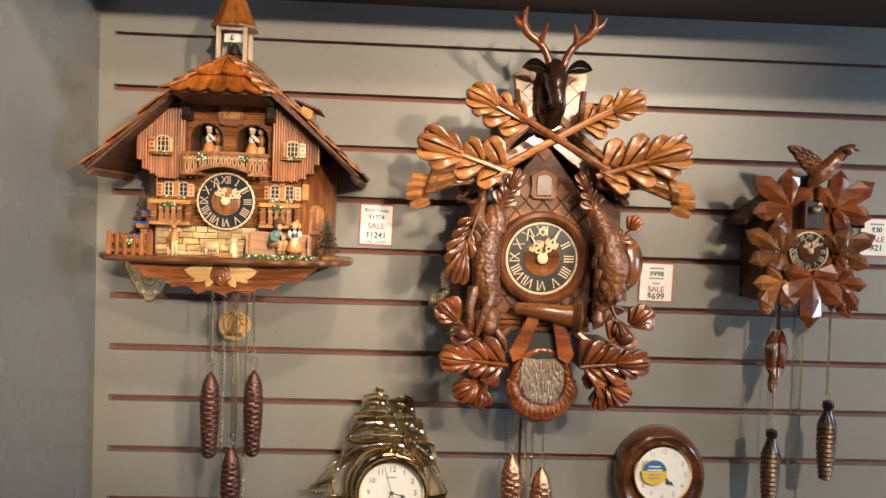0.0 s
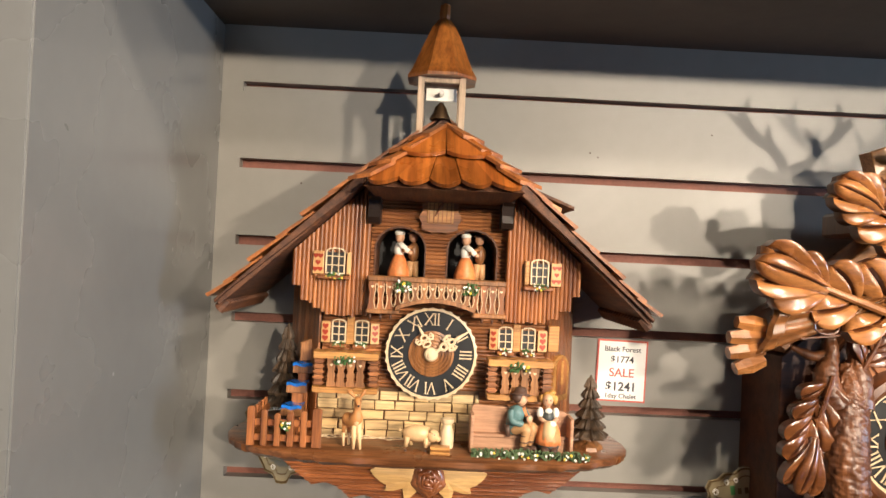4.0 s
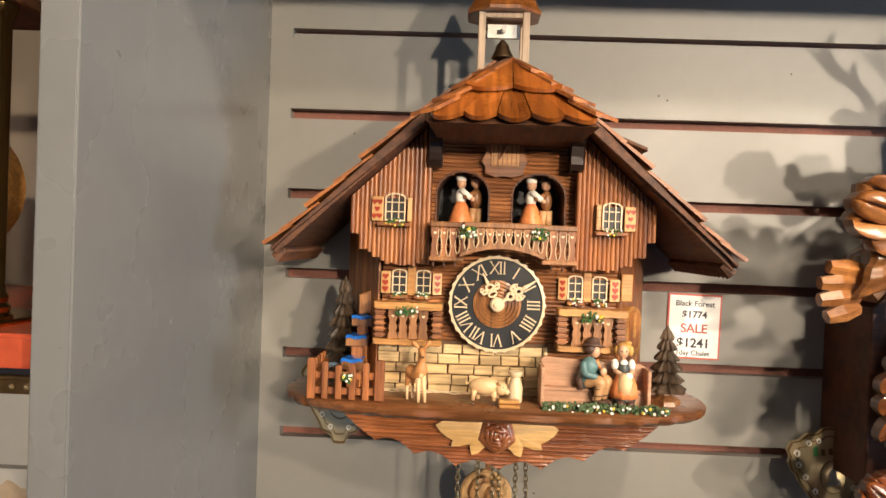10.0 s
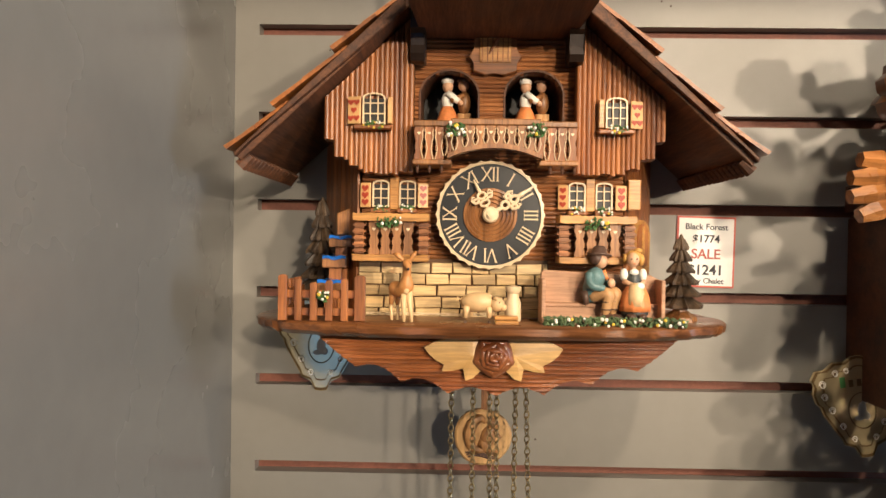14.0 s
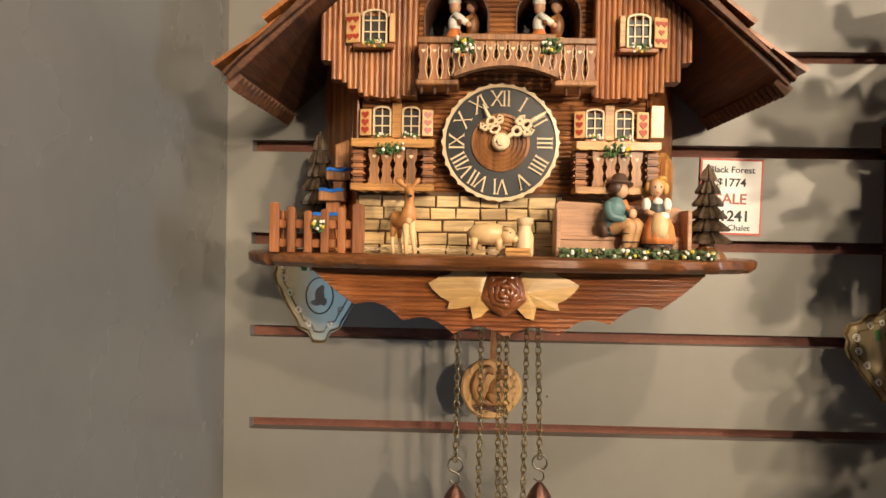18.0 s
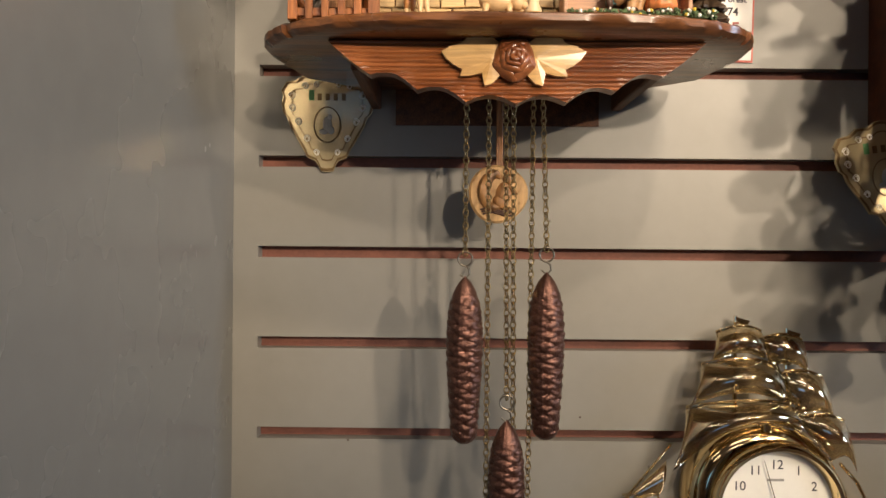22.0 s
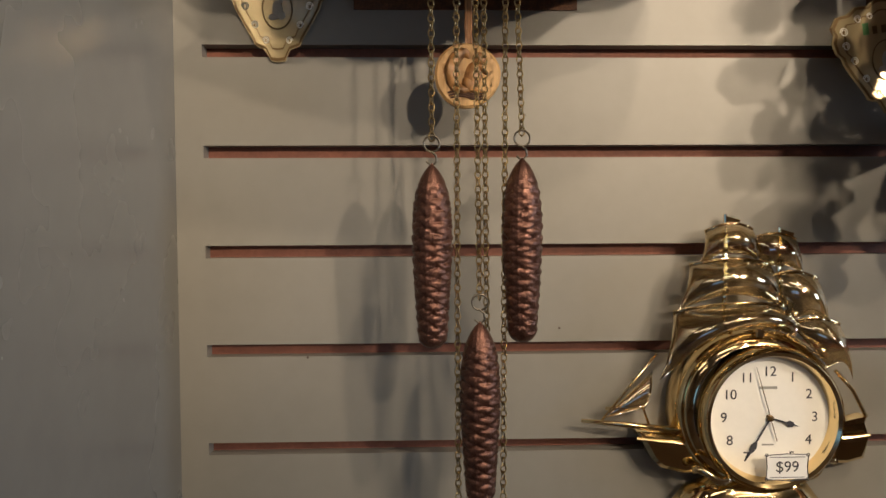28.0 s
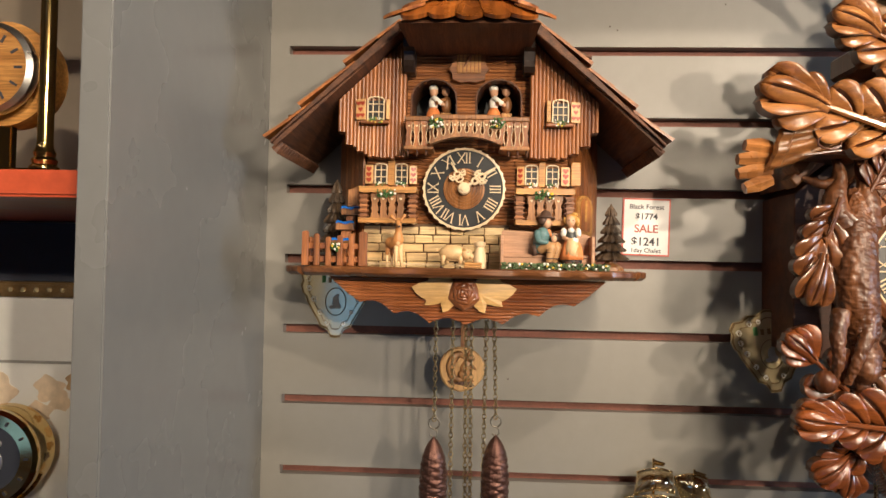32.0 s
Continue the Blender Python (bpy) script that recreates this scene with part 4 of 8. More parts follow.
cd = part("cuckoo_door", bm, M["board_h"], chalet, "cuckoo door in a carved shield frame")
bm = BM()
box(bm, (CX - 0.0085, -0.1235, 1.6625), (CX + 0.0105, -0.1222, 1.6855), 0.0003)
part("door_leaf", bm, M["honey"], cd)
bm = BM()
for k in range(6):
    box(bm, (CX - 0.0072 + k * 0.0031, -0.1240, 1.6628), (CX - 0.0066 + k * 0.0031, -0.1232, 1.6850))
tube(bm, [(CX - 0.003, -0.1242, 1.668), (CX + 0.001, -0.1245, 1.676), (CX + 0.0045, -0.1242, 1.683)], [0.0004, 0.0016, 0.0003], 6)
part("door_carving", bm, M["board_v"], cd)
cd.matrix_basis = Matrix.Translation((CX + 0.001, 0, 1.6870)) @ Matrix.Diagonal((1.15, 1, 1.02, 1)) @ Matrix.Translation((-CX - 0.001, 0, -1.6870))

# brackets under the roof hood
for x in (0.1465, 0.2545):
    bm = BM()
    prof = [(-0.118, 1.6915), (-0.1440, 1.6915), (-0.1462, 1.6860), (-0.1440, 1.6800), (-0.1395, 1.6775), (-0.1375, 1.6700), (-0.1395, 1.6640), (-0.1365, 1.6595), (-0.1300, 1.6585), (-0.118, 1.6600)]
    slab(bm, prof, -0.0050, 0.0050, 0.0008, pose(x, 0, 0, 0, 0, 90))
    part("corbel", bm, M["head_wood"], chalet, "black stained scrolled corbel")
# ---- roof of the chalet ----
RX, RZ, SLOPE = 0.1990, 1.757, 0.947
SL = math.hypot(1, SLOPE)
roof = tagged(under(new("roof"), chalet), "amber shingled gable roof with a hooded front")
for s in (-1, 1):
    # boarding: a plate along the slope, with ribs and scallops on the eave
    bm = BM()
    x0, x1 = 0.0, 0.1722
    pts = []
    for u, d in ((0.058, 0), (x1, 0), (x1 - 0.003, -0.0065), (0.058, -0.0085)):
        pts.append((RX + s * u, RZ - u * SLOPE + d - 0.002))
    slab(bm, pts, -0.148, -0.004, 0.0006)
    slab(bm, [(RX + s * u, RZ - u * SLOPE + d - 0.002) for u, d in ((0.0, 0), (0.058, 0), (0.058, -0.0085), (0.0, -0.0085))], -0.092, -0.058)
    part("roof_board", bm, M["board_d"], roof)
    bm = BM()
    pts = [(RX + s * u, RZ - u * SLOPE + d) for u, d in ((0.060, -0.0005), (x1 + 0.0005, -0.0005), (x1 - 0.0005, -0.004), (x1 - 0.010, -0.0030), (0.060, -0.0120))]
    slab(bm, pts, -0.1525, -0.1475, 0.0008)
    part("barge_board", bm, M["board_d"], roof)
    # ribs under the eaves
    for k in range(16):
        bm = BM()
        y = -0.143 + k * 0.0088
        p = [Vector((RX + s * u, y, RZ - u * SLOPE - 0.0105)) for u in (0.1630, 0.1705)]
        tube(bm, p, [0.0030, 0.0047], 8)
        part("eave_rib", bm, M["board_d"], roof)
    # shingles in courses, thick ends showing
    courses = 9
    for c in range(courses):
        u0, u1 = 0.0 + c * 0.0196, 0.0 + c * 0.0196 + 0.0262
        n = 7
        for k in range(n):
            wd = 0.1535 / n
            ya = -0.1545 + (k + (0.35 if c % 2 else 0)) * wd
            yb = min(ya + wd - 0.0006, -0.002 if u0 > 0.05 else -0.056)
            ya = max(ya, -0.090 - 0.0645 * min(1, u0 / 0.056))
            if yb - ya < 0.004:
                continue
            bm = BM()
            t = 0.0030
            lift = rng.uniform(0.0, 0.0008)
            quad = []
            for u, h in ((u0, 0.0004), (u1, 0.0032 + lift), (u1, 0.0032 + lift + t), (u0, 0.0004 + t * 0.6)):
                u = min(u, 0.1740)
                quad.append((RX + s * (u + h * SLOPE / SL), RZ - u * SLOPE + h / SL))
            slab(bm, quad, ya, yb, 0.0)
            part("shingle", bm, M["roof_wood"], roof)

# hood: half hip leaning forward, with rounded tiles
hood = tagged(under(new("roof_hood"), chalet), "hipped roof hood with rounded amber tiles")
def hood_pt(u, v):
    """u: -1 to 1 across, v: 0 at the peak to 1 at the front edge."""
    half = 0.006 + 0.0525 * v
    return Vector((RX + 0.0022 + u * half, -0.142 - 0.054 * v, 1.7370 - 0.0510 * v))


bm = BM()
a, b, c = [hood_pt(0, 0) + Vector((0, 0.004, -0.003)), hood_pt(-1, 1) + Vector((0, 0.002, -0.003)), hood_pt(1, 1) + Vector((0, 0.002, -0.003))]
low = [Vector((b.x + 0.006, -0.118, b.z - 0.004)), Vector((c.x - 0.006, -0.118, c.z - 0.004))]
v = [bm.verts.new(p) for p in (a, b, c, *low)]
bm.faces.new((v[0], v[1], v[2]))
bm.faces.new((v[1], v[3], v[4], v[2]))
bm.faces.new((v[0], v[3], v[1]))
bm.faces.new((v[0], v[2], v[4]))
bm.faces.new((v[0], v[4], v[3]))
crest = [bm.verts.new((RX, -0.088, 1.7540)), bm.verts.new((RX - 0.057, -0.120, 1.7005)), bm.verts.new((RX + 0.057, -0.120, 1.7005))]
bm.faces.new((v[0], crest[0], crest[1]))
bm.faces.new((v[0], crest[1], v[1]))
bm.faces.new((v[0], crest[2], crest[0]))
bm.faces.new((v[0], v[2], crest[2]))
part("hood_board", bm, M["board_d"], hood)
HN = Vector((0, -0.73, 0.68)).normalized()
for v0, v1, cnt in ((0.02, 0.62, 2), (0.40, 1.06, 5)):
    for k in range(cnt):
        bm = BM()
        ua, ub = -1 + 2 * (k + 0.015) / cnt, -1 + 2 * (k + 0.985) / cnt
        lift = 0.0036 if v0 < 0.1 else 0.0002 + 0.0008 * (k % 2)
        top, n = [], 9
        for i in range(n):
            f = i / (n - 1)
            u = ua + (ub - ua) * f
            vv = v1 - 0.085 * (2 * f - 1) ** 2 * (1 if v0 > 0.1 else 0.8)
            top.append(hood_pt(u * 0.99, vv) + HN * (0.0040 + lift))
        tip = [hood_pt(ub * 0.97, v0) + HN * lift, hood_pt(ua * 0.97, v0) + HN * lift]
        ring = top + tip
        up = [bm.verts.new(p) for p in ring]
        dn = [bm.verts.new(p - HN * 0.0035) for p in ring]
        bm.faces.new(up)
        bm.faces.new(dn[::-1])
        m_ = len(ring)
        for i in range(m_):
            bm.faces.new((up[i], dn[i], dn[(i + 1) % m_], up[(i + 1) % m_]))
        part("tile", bm, M["tile"], hood)
# hip tiles stepping down both edges
for s in (-1, 1):
    for k in range(4):
        v0, v1 = k * 0.245, k * 0.245 + 0.30
        p, q = hood_pt(s * 1.0, v0), hood_pt(s * 1.05, min(v1, 1.04))
        bm = BM()
        d = (q - p).normalized()
        side = Vector((s * 0.62, 0.55, 0.25)).normalized()
        inn = Vector((-s * 0.8, -0.35, 0.12)).normalized()
        upv = Vector((0, -0.2, 1.0))
        base0, base1 = p + upv * 0.0030, q + upv * 0.0058
        quads = [base0 + side * 0.007 - Vector((0, 0, .004)), base0, base0 + inn * 0.0085, base1 + inn * 0.0110, base1, base1 + side * 0.010 - Vector((0, 0, .004))]
        up = [bm.verts.new(x) for x in quads]
        dn = [bm.verts.new(x - Vector((0, 0, 0.0028))) for x in quads]
        for f in ((0, 1, 4, 5), (1, 2, 3, 4)):
            bm.faces.new([up[i] for i in f])
            bm.faces.new([dn[i] for i in f[::-1]])
        for i in range(6):
            bm.faces.new((up[i], dn[i], dn[(i + 1) % 6], up[(i + 1) % 6]))
        part("hip_tile", bm, M["roof_wood"], hood)
# dormer on the right slope
bm = BM()
slab(bm, [(0.286, 1.676), (0.300, 1.6645), (0.304, 1.681), (0.290, 1.688)], -0.105, -0.055, 0.0005)
dorm = part("dormer", bm, M["honey"], chalet, "small shed dormer on the slope")
bm = BM()
slab(bm, [(0.280, 1.6925), (0.3135, 1.6795), (0.3135, 1.6825), (0.280, 1.6955)], -0.110, -0.050, 0.0005)
part("dormer_roof", bm, M["board_d"], dorm)

# bell tower
TX, TY = 0.1960, -0.094
tower = tagged(under(new("bell_tower"), chalet), "weathered bell tower with a flared spire")
for sx in (-1, 1):
    for sy in (-1, 1):
        bm = BM()
        box(bm, (TX + sx * 0.0175 - 0.0028, TY + sy * 0.0165 - 0.0028, 1.725), (TX + sx * 0.0175 + 0.0028, TY + sy * 0.0165 + 0.0028, 1.7885), 0.0005)
        part("tower_post", bm, M["tower"], tower, "pale weathered post")
for sy in (-1, 1):
    bm = BM()
    box(bm, (TX - 0.0146, TY + sy * 0.0165 - 0.002, 1.7815), (TX + 0.0146, TY + sy * 0.0165 + 0.002, 1.7875), 0.0004)
    part("tower_rail", bm, M["tower"], tower)
bm = BM()
box(bm, (TX - 0.013, TY - 0.006, 1.7685), (TX + 0.013, TY - 0.004, 1.7795), 0.0004)
part("name_plate", bm, M["white"], tower, "small white plate with a screw")
bm = BM()
lathe(bm, [(0.0002, -0.0105), (0.0022, -0.0105), (0.0020, 0.0), (0.0002, 0.0)], 10, pose(TX, TY - 0.0065, 1.774, 90, 0, 0) @ pose(0, 0, 0.0108))
part("screw", bm, M["steel"], tower)
bm = BM()
lathe(bm, [(0.0092, 0.0), (0.0088, 0.002), (0.0062, 0.006), (0.0052, 0.0105), (0.0030, 0.0130), (0.0012, 0.0150)], 20, pose(TX, TY, 1.7535))
part("bell", bm, M["bell"], tower, "dark bronze bell", True)
bm = BM()
prof = [(0.0315, 1.7860), (0.0318, 1.7885), (0.0280, 1.7945), (0.0238, 1.8040), (0.0182, 1.8180), (0.0112, 1.8330), (0.0060, 1.8395), (0.0044, 1.8410), (0.0050, 1.8440), (0.0046, 1.8530), (0.0030, 1.8545)]
lathe(bm, prof, 8, pose(TX, TY, 0, 0, 0, 22.5))
part("spire", bm, M["roof_fine"], tower, "flared amber wooden spire")

# ---- figures and fittings on the platform (each figure one plain carved shape) ----
PT = 1.4834


def painted(name, shapes, mats, parent, label, lift=0.0032):
    """shapes: (material index, callable adding geometry to a bmesh)."""
    bm = BM()
    for idx, fn in shapes:
        old = set(bm.faces)
        fn(bm)
        for f in bm.faces:
            if f not in old:
                f.material_index = idx
    ob = part(name, bm, [M[k] for k in mats], parent, label, "all")
    ob.matrix_basis = Matrix.Translation((0, 0, lift))
    return ob


def limb(a, b, r0, r1, n=8):
    return lambda bm: tube(bm, [a, tuple((p + q) / 2 for p, q in zip(a, b)), b], [r0, (r0 + r1) / 2, r1], n)


def blob(c, r, m=None, seg=12):
    return lambda bm: ball(bm, c, r, seg, 8, m)


# bench with the seated couple
bench = tagged(under(new("bench"), chalet), "brown wooden bench")
bm = BM()
slab(bm, [(0.2320, PT), (0.3110, PT), (0.3110, 1.5125), (0.3060, 1.5150), (0.2700, 1.5160), (0.2340, 1.5180), (0.2320, 1.5160)], -0.1335, -0.1300, 0.0006)
part("backrest", bm, M["bench"], bench)
bm = BM()
box(bm, (0.2335, -0.1410, 1.4935), (0.3095, -0.1336, 1.4965), 0.0006)
part("seat", bm, M["bench"], bench)
bm = BM()
box(bm, (0.2335, -0.1405, PT), (0.3095, -0.1375, 1.4934))
part("front_board", bm, M["bench"], bench)
for x in (0.2320, 0.3100):
    bm = BM()
    slab(bm, [(x - 0.0013, PT), (x + 0.0013, PT), (x + 0.0013, 1.5125), (x - 0.0013, 1.5125)], -0.150, -0.1300, 0.0005)
    part("armrest", bm, M["bench"], bench)
mx, my = 0.2660, -0.141
man = painted("man_figurine", [
    (0, lambda bm: limb_fine(bm, [(mx - .001, my + .001, 1.4960), (mx - .002, my, 1.5045), (mx - .001, my - .002, 1.5120), (mx + .001, my - .003, 1.5165)], [.0062, .0064, .0066, .0030], 14, 20, .0005, 260)),
    (0, lambda bm: limb_fine(bm, [(mx - .0068, my - .001, 1.5135), (mx - .0088, my - .004, 1.5065), (mx - .0030, my - .0105, 1.5040)], [.0030, .0030, .0023], 10, 16, .0004, 260)),
    (0, lambda bm: limb_fine(bm, [(mx + .0062, my - .002, 1.5135), (mx + .0080, my - .006, 1.5065), (mx + .0050, my - .0110, 1.5085)], [.0028, .0028, .0022], 10, 16, .0004, 260)),
    (1, lambda bm: limb_fine(bm, [(mx - .0030, my - .001, 1.4985), (mx - .0012, my - .0120, 1.5005), (mx - .0020, my - .0118, 1.4930), (mx - .0022, my - .0105, 1.4875)], [.0046, .0042, .0034, .0026], 12, 24, .0004, 260)),
    (1, lambda bm: limb_fine(bm, [(mx + .0036, my - .001, 1.4985), (mx + .0062, my - .0118, 1.5010), (mx + .0052, my - .0116, 1.4930), (mx + .0050, my - .0105, 1.4875)], [.0046, .0042, .0034, .0026], 12, 24, .0004, 260)),
    (3, lambda bm: [tube(bm, [(mx + d + .0036 * math.cos(a * .7), my - .0114 + .0036 * math.sin(a * .7), z) for a in range(9)], .0005, 5, closed=True) for d in (-.0020, .0052) for z in (1.4905, 1.4955)]),
    (3, blob((mx - .0020, my - .0135, 1.4850), (.0032, .0056, .0026))), (3, blob((mx + .0055, my - .0135, 1.4850), (.0032, .0056, .0026))),
    (2, blob((mx + .0030, my - .0115, 1.5075), (.0028, .0024, .0032))),
    (4, limb((mx + .0020, my - .0055, 1.5155), (mx + .0030, my - .0085, 1.5095), .0020, .0014)),
    (2, blob((mx + .0022, my - .0035, 1.5220), (.0042, .0044, .0052))),
    (2, blob((mx + .0066, my - .0050, 1.5212), (.0012, .0011, .0012), None, 8)),
    (3, blob((mx - .0005, my - .0015, 1.5236), (.0042, .0046, .0044))),
    (3, lambda bm: lathe(bm, [(.0082, 0), (.0084, .0010), (.0052, .0017), (.0048, .0046), (.0036, .0066), (.0006, .0068)], 20, pose(mx + .0015, my - .0025, 1.5250, -6, 10, 0))),
    (3, limb((mx - .0075, my + .002, 1.5020), (mx - .0080, my + .000, 1.4930), .0030, .0016)),
], ("teal", "breech", "skin", "hat", "skirt"), bench, "painted wooden man in teal coat and brown hat")
man.matrix_basis = Matrix.Translation((mx + 0.001, my + 0.002, 0.0026)) @ pose(0, 0, 0, 0, 0, 42) @ Matrix.Translation((-mx, -my, 0))
wx, wy = 0.2915, -0.141
painted("woman_figurine", [
    (0, lambda bm: lathe(bm, [(.0098, 0), (.0096, .004), (.0086, .010), (.0066, .0150), (.0044, .0185)], 28, pose(wx + .0008, wy - .006, 1.4890), lambda a, k: 1 + .07 * math.sin(9 * a) * (k < 3))),
    (7, lambda bm: lathe(bm, [(.0062, 0), (.0060, .006), (.0050, .011), (.0036, .0150)], 16, pose(wx + .0004, wy - .0098, 1.4925))),
    (1, lambda bm: limb_fine(bm, [(wx, wy - .003, 1.5040), (wx, wy - .003, 1.5090), (wx, wy - .003, 1.5150)], [.0044, .0050, .0036], 14, 14)),
    (2, blob((wx - .0062, wy - .0035, 1.5125), (.0028, .0030, .0044))), (2, blob((wx + .0062, wy - .0035, 1.5125), (.0028, .0030, .0044))), (2, blob((wx, wy - .0060, 1.5145), (.0030, .0018, .0022))),
    (3, limb((wx - .0068, wy - .0050, 1.5085), (wx + .0000, wy - .0105, 1.5050), .0018, .0015)),
    (3, limb((wx + .0068, wy - .0050, 1.5085), (wx + .0025, wy - .0105, 1.5050), .0018, .0015)),
    (2, blob((wx + .0020, wy - .0118, 1.5055), (.0036, .0024, .0026))),
    (3, blob((wx - .0005, wy - .0040, 1.5225), (.0042, .0043, .0052))),
    (3, limb((wx, wy - .003, 1.5155), (wx - .0003, wy - .003, 1.5190), .0018, .0018)),
    (4, blob((wx + .0006, wy - .0018, 1.5248), (.0052, .0046, .0044))), (4, blob((wx + .0056, wy - .0010, 1.5225), (.0024, .0026, .0040))), (4, blob((wx - .0050, wy - .001, 1.5232), (.0016, .0022, .0032))),
    (4, blob((wx + .0030, wy - .0030, 1.5285), (.0030, .0026, .0018))),
    (5, blob((wx - .003, wy - .0125, 1.4858), (.0034, .0052, .0022))), (5, blob((wx + .0040, wy - .0125, 1.4858), (.0034, .0052, .0022))),
    (1, lambda bm: lathe(bm, [(.0082, 0), (.0092, .004)], 18, pose(wx + .0008, wy - .005, 1.4855))),
    (6, blob((wx - .0022, wy - .0080, 1.5230), (.0005, .0005, .0007), None, 6)), (6, blob((wx + .0012, wy - .0081, 1.5230), (.0005, .0005, .0007), None, 6)), (0, blob((wx - .0004, wy - .0082, 1.5200), (.0009, .0004, .0004), None, 6)),
], ("skirt", "bodice", "white", "skin", "hair", "hat", "black", "pale_fawn"), bench, "painted wooden woman in dark bodice and orange skirt")
bm = BM()
flower_clump(bm, (0.2315, -0.1600, PT), (0.3225, -0.1490, 1.4885), 640, rng, 0.055, 0.0016)
tagged(part("flower_bed", bm, [M[k] for k in ("moss", "white", "yellow")], chalet, "strip of green flock with white blossoms"), kind="stuff")


# carved fir trees
def fir(x, y, z0, z1, r, tiers, base):
    t = tagged(under(new("fir_tree"), chalet), "dark carved fir tree")
    H = z1 - z0
    for k in range(tiers):
        a = z0 + H * (0.16 + 0.80 * k / tiers)
        b = min(a + H * 0.30, z1)
        rr = r * (1 - 0.80 * k / tiers)
        bm = BM()
        prof = [(rr * .50, a + H * .030), (rr * .96, a - H * .006), (rr, a + H * .020), (rr * .80, a + H * .060), (rr * .52, a + H * .110), (rr * .34, (a + b) / 2 + H * .04), (0.0006, b)]
        vs = lathe(bm, prof, 44, pose(x, y, 0, 0, 0, 17 * k), lambda an, kk: 1 + (.10 * math.sin(11 * an + k) + .06 * math.sin(5 * an + 2 * k) + .05 * math.sin(19 * an)) * (kk in (1, 2, 3, 4)))
        for v_ in vs:
            v_.co.z += H * .012 * noise.noise(Vector((v_.co.x * 420, v_.co.y * 420, k)))
        part("tier", bm, M["fir"], t)
    bm = BM()
    lathe(bm, [(base, z0), (base * .92, z0 + .003), (base * .42, z0 + .007), (base * .35, z0 + H * .2), (base * .2, z0 + H * .8)], 10, pose(x, y, 0), lambda an, k: 1 + .22 * math.sin(3 * an) * (k < 2))
    part("trunk", bm, M["tan"] if base > 0.009 else M["fir"], t)


fir(0.3300, -0.127, PT, 1.5435, 0.0150, 6, 0.0125)
fir(0.0700, -0.070, PT, 1.5690, 0.0170, 7, 0.006)

# picket fence round the corner
fence = tagged(under(new("fence"), chalet), "brown picket fence with a flower")
for k in range(6):
    x = 0.0618 + k * 0.0101
    bm = BM()
    w, h = 0.0023, 1.5085 + 0.0014 * math.sin(k * 2.1)
    if k in (0, 5):
        w, h = 0.0036 if k else 0.0028, 1.5120
    slab(bm, [(x - w, PT), (x + w, PT), (x + w, h), (x + w * .5, h + .0012), (x - w * .5, h + .0012), (x - w, h)], -0.1525, -0.1492, 0.0004)
    part("picket", bm, M["board_v"], fence)
for z in (1.4890, 1.5005):
    bm = BM()
    box(bm, (0.0595, -0.1488, z - 0.0026), (0.1120, -0.1466, z + 0.0026), 0.0004)
    part("rail", bm, M["board_v"], fence)
for k in range(6):
    y = -0.143 + k * 0.0105
    bm = BM()
    box(bm, (0.0583, y - 0.0026, PT), (0.0609, y + 0.0026, 1.5090), 0.0006)
    part("picket", bm, M["board_v"], fence)
for z in (1.4890, 1.5005):
    bm = BM()
    box(bm, (0.0611, -0.147, z - 0.0024), (0.0625, -0.085, z + 0.0024))
    part("rail", bm, M["board_v"], fence)
bm = BM()
flower_clump(bm, (0.0845, -0.1555, 1.4960), (0.0925, -0.1525, 1.5030), 45, rng, 0.2, 0.0016)
part("flower_clump", bm, [M[k] for k in FLOWER], fence)

# water race with three troughs and blue painted water
mill = tagged(under(new("water_race"), chalet), "stepped wooden water race with blue painted water")
for x, y, z in ((0.0905, -0.100, 1.5385), (0.0880, -0.112, 1.5240), (0.0870, -0.125, 1.5075)):
    bm = BM()
    box(bm, (x - 0.0085, y - 0.009, z - 0.0075), (x + 0.0085, y + 0.009, z), 0.0007)
    tr = part("trough", bm, M["tan"], mill)
    bm = BM()
    grid_sheet(bm, lambda u, v, x=x, y=y, z=z: Vector((x + (u - .5) * .0165, y - .0096 + v * .018 - .0002, z + .0008 + .0006 * math.sin(9 * u + 5 * v) + (-0.0022 if v < .08 else 0))), 12, 12)
    part("water", bm, M["blue"], mill, "glossy blue painted water", "all")
    bm = BM()
    box(bm, (x - 0.0045, y - 0.004, PT), (x + 0.0045, y + 0.004, z - 0.0076), 0.0005)
    part("post", bm, M["board_v"], mill)
bm = BM()
slab(bm, [(0.0860, 1.5400), (0.1040, 1.5400), (0.1050, 1.5560), (0.0960, 1.5600), (0.0860, 1.5560)], -0.100, -0.080, 0.001)
part("spout_house", bm, M["tan"], mill)

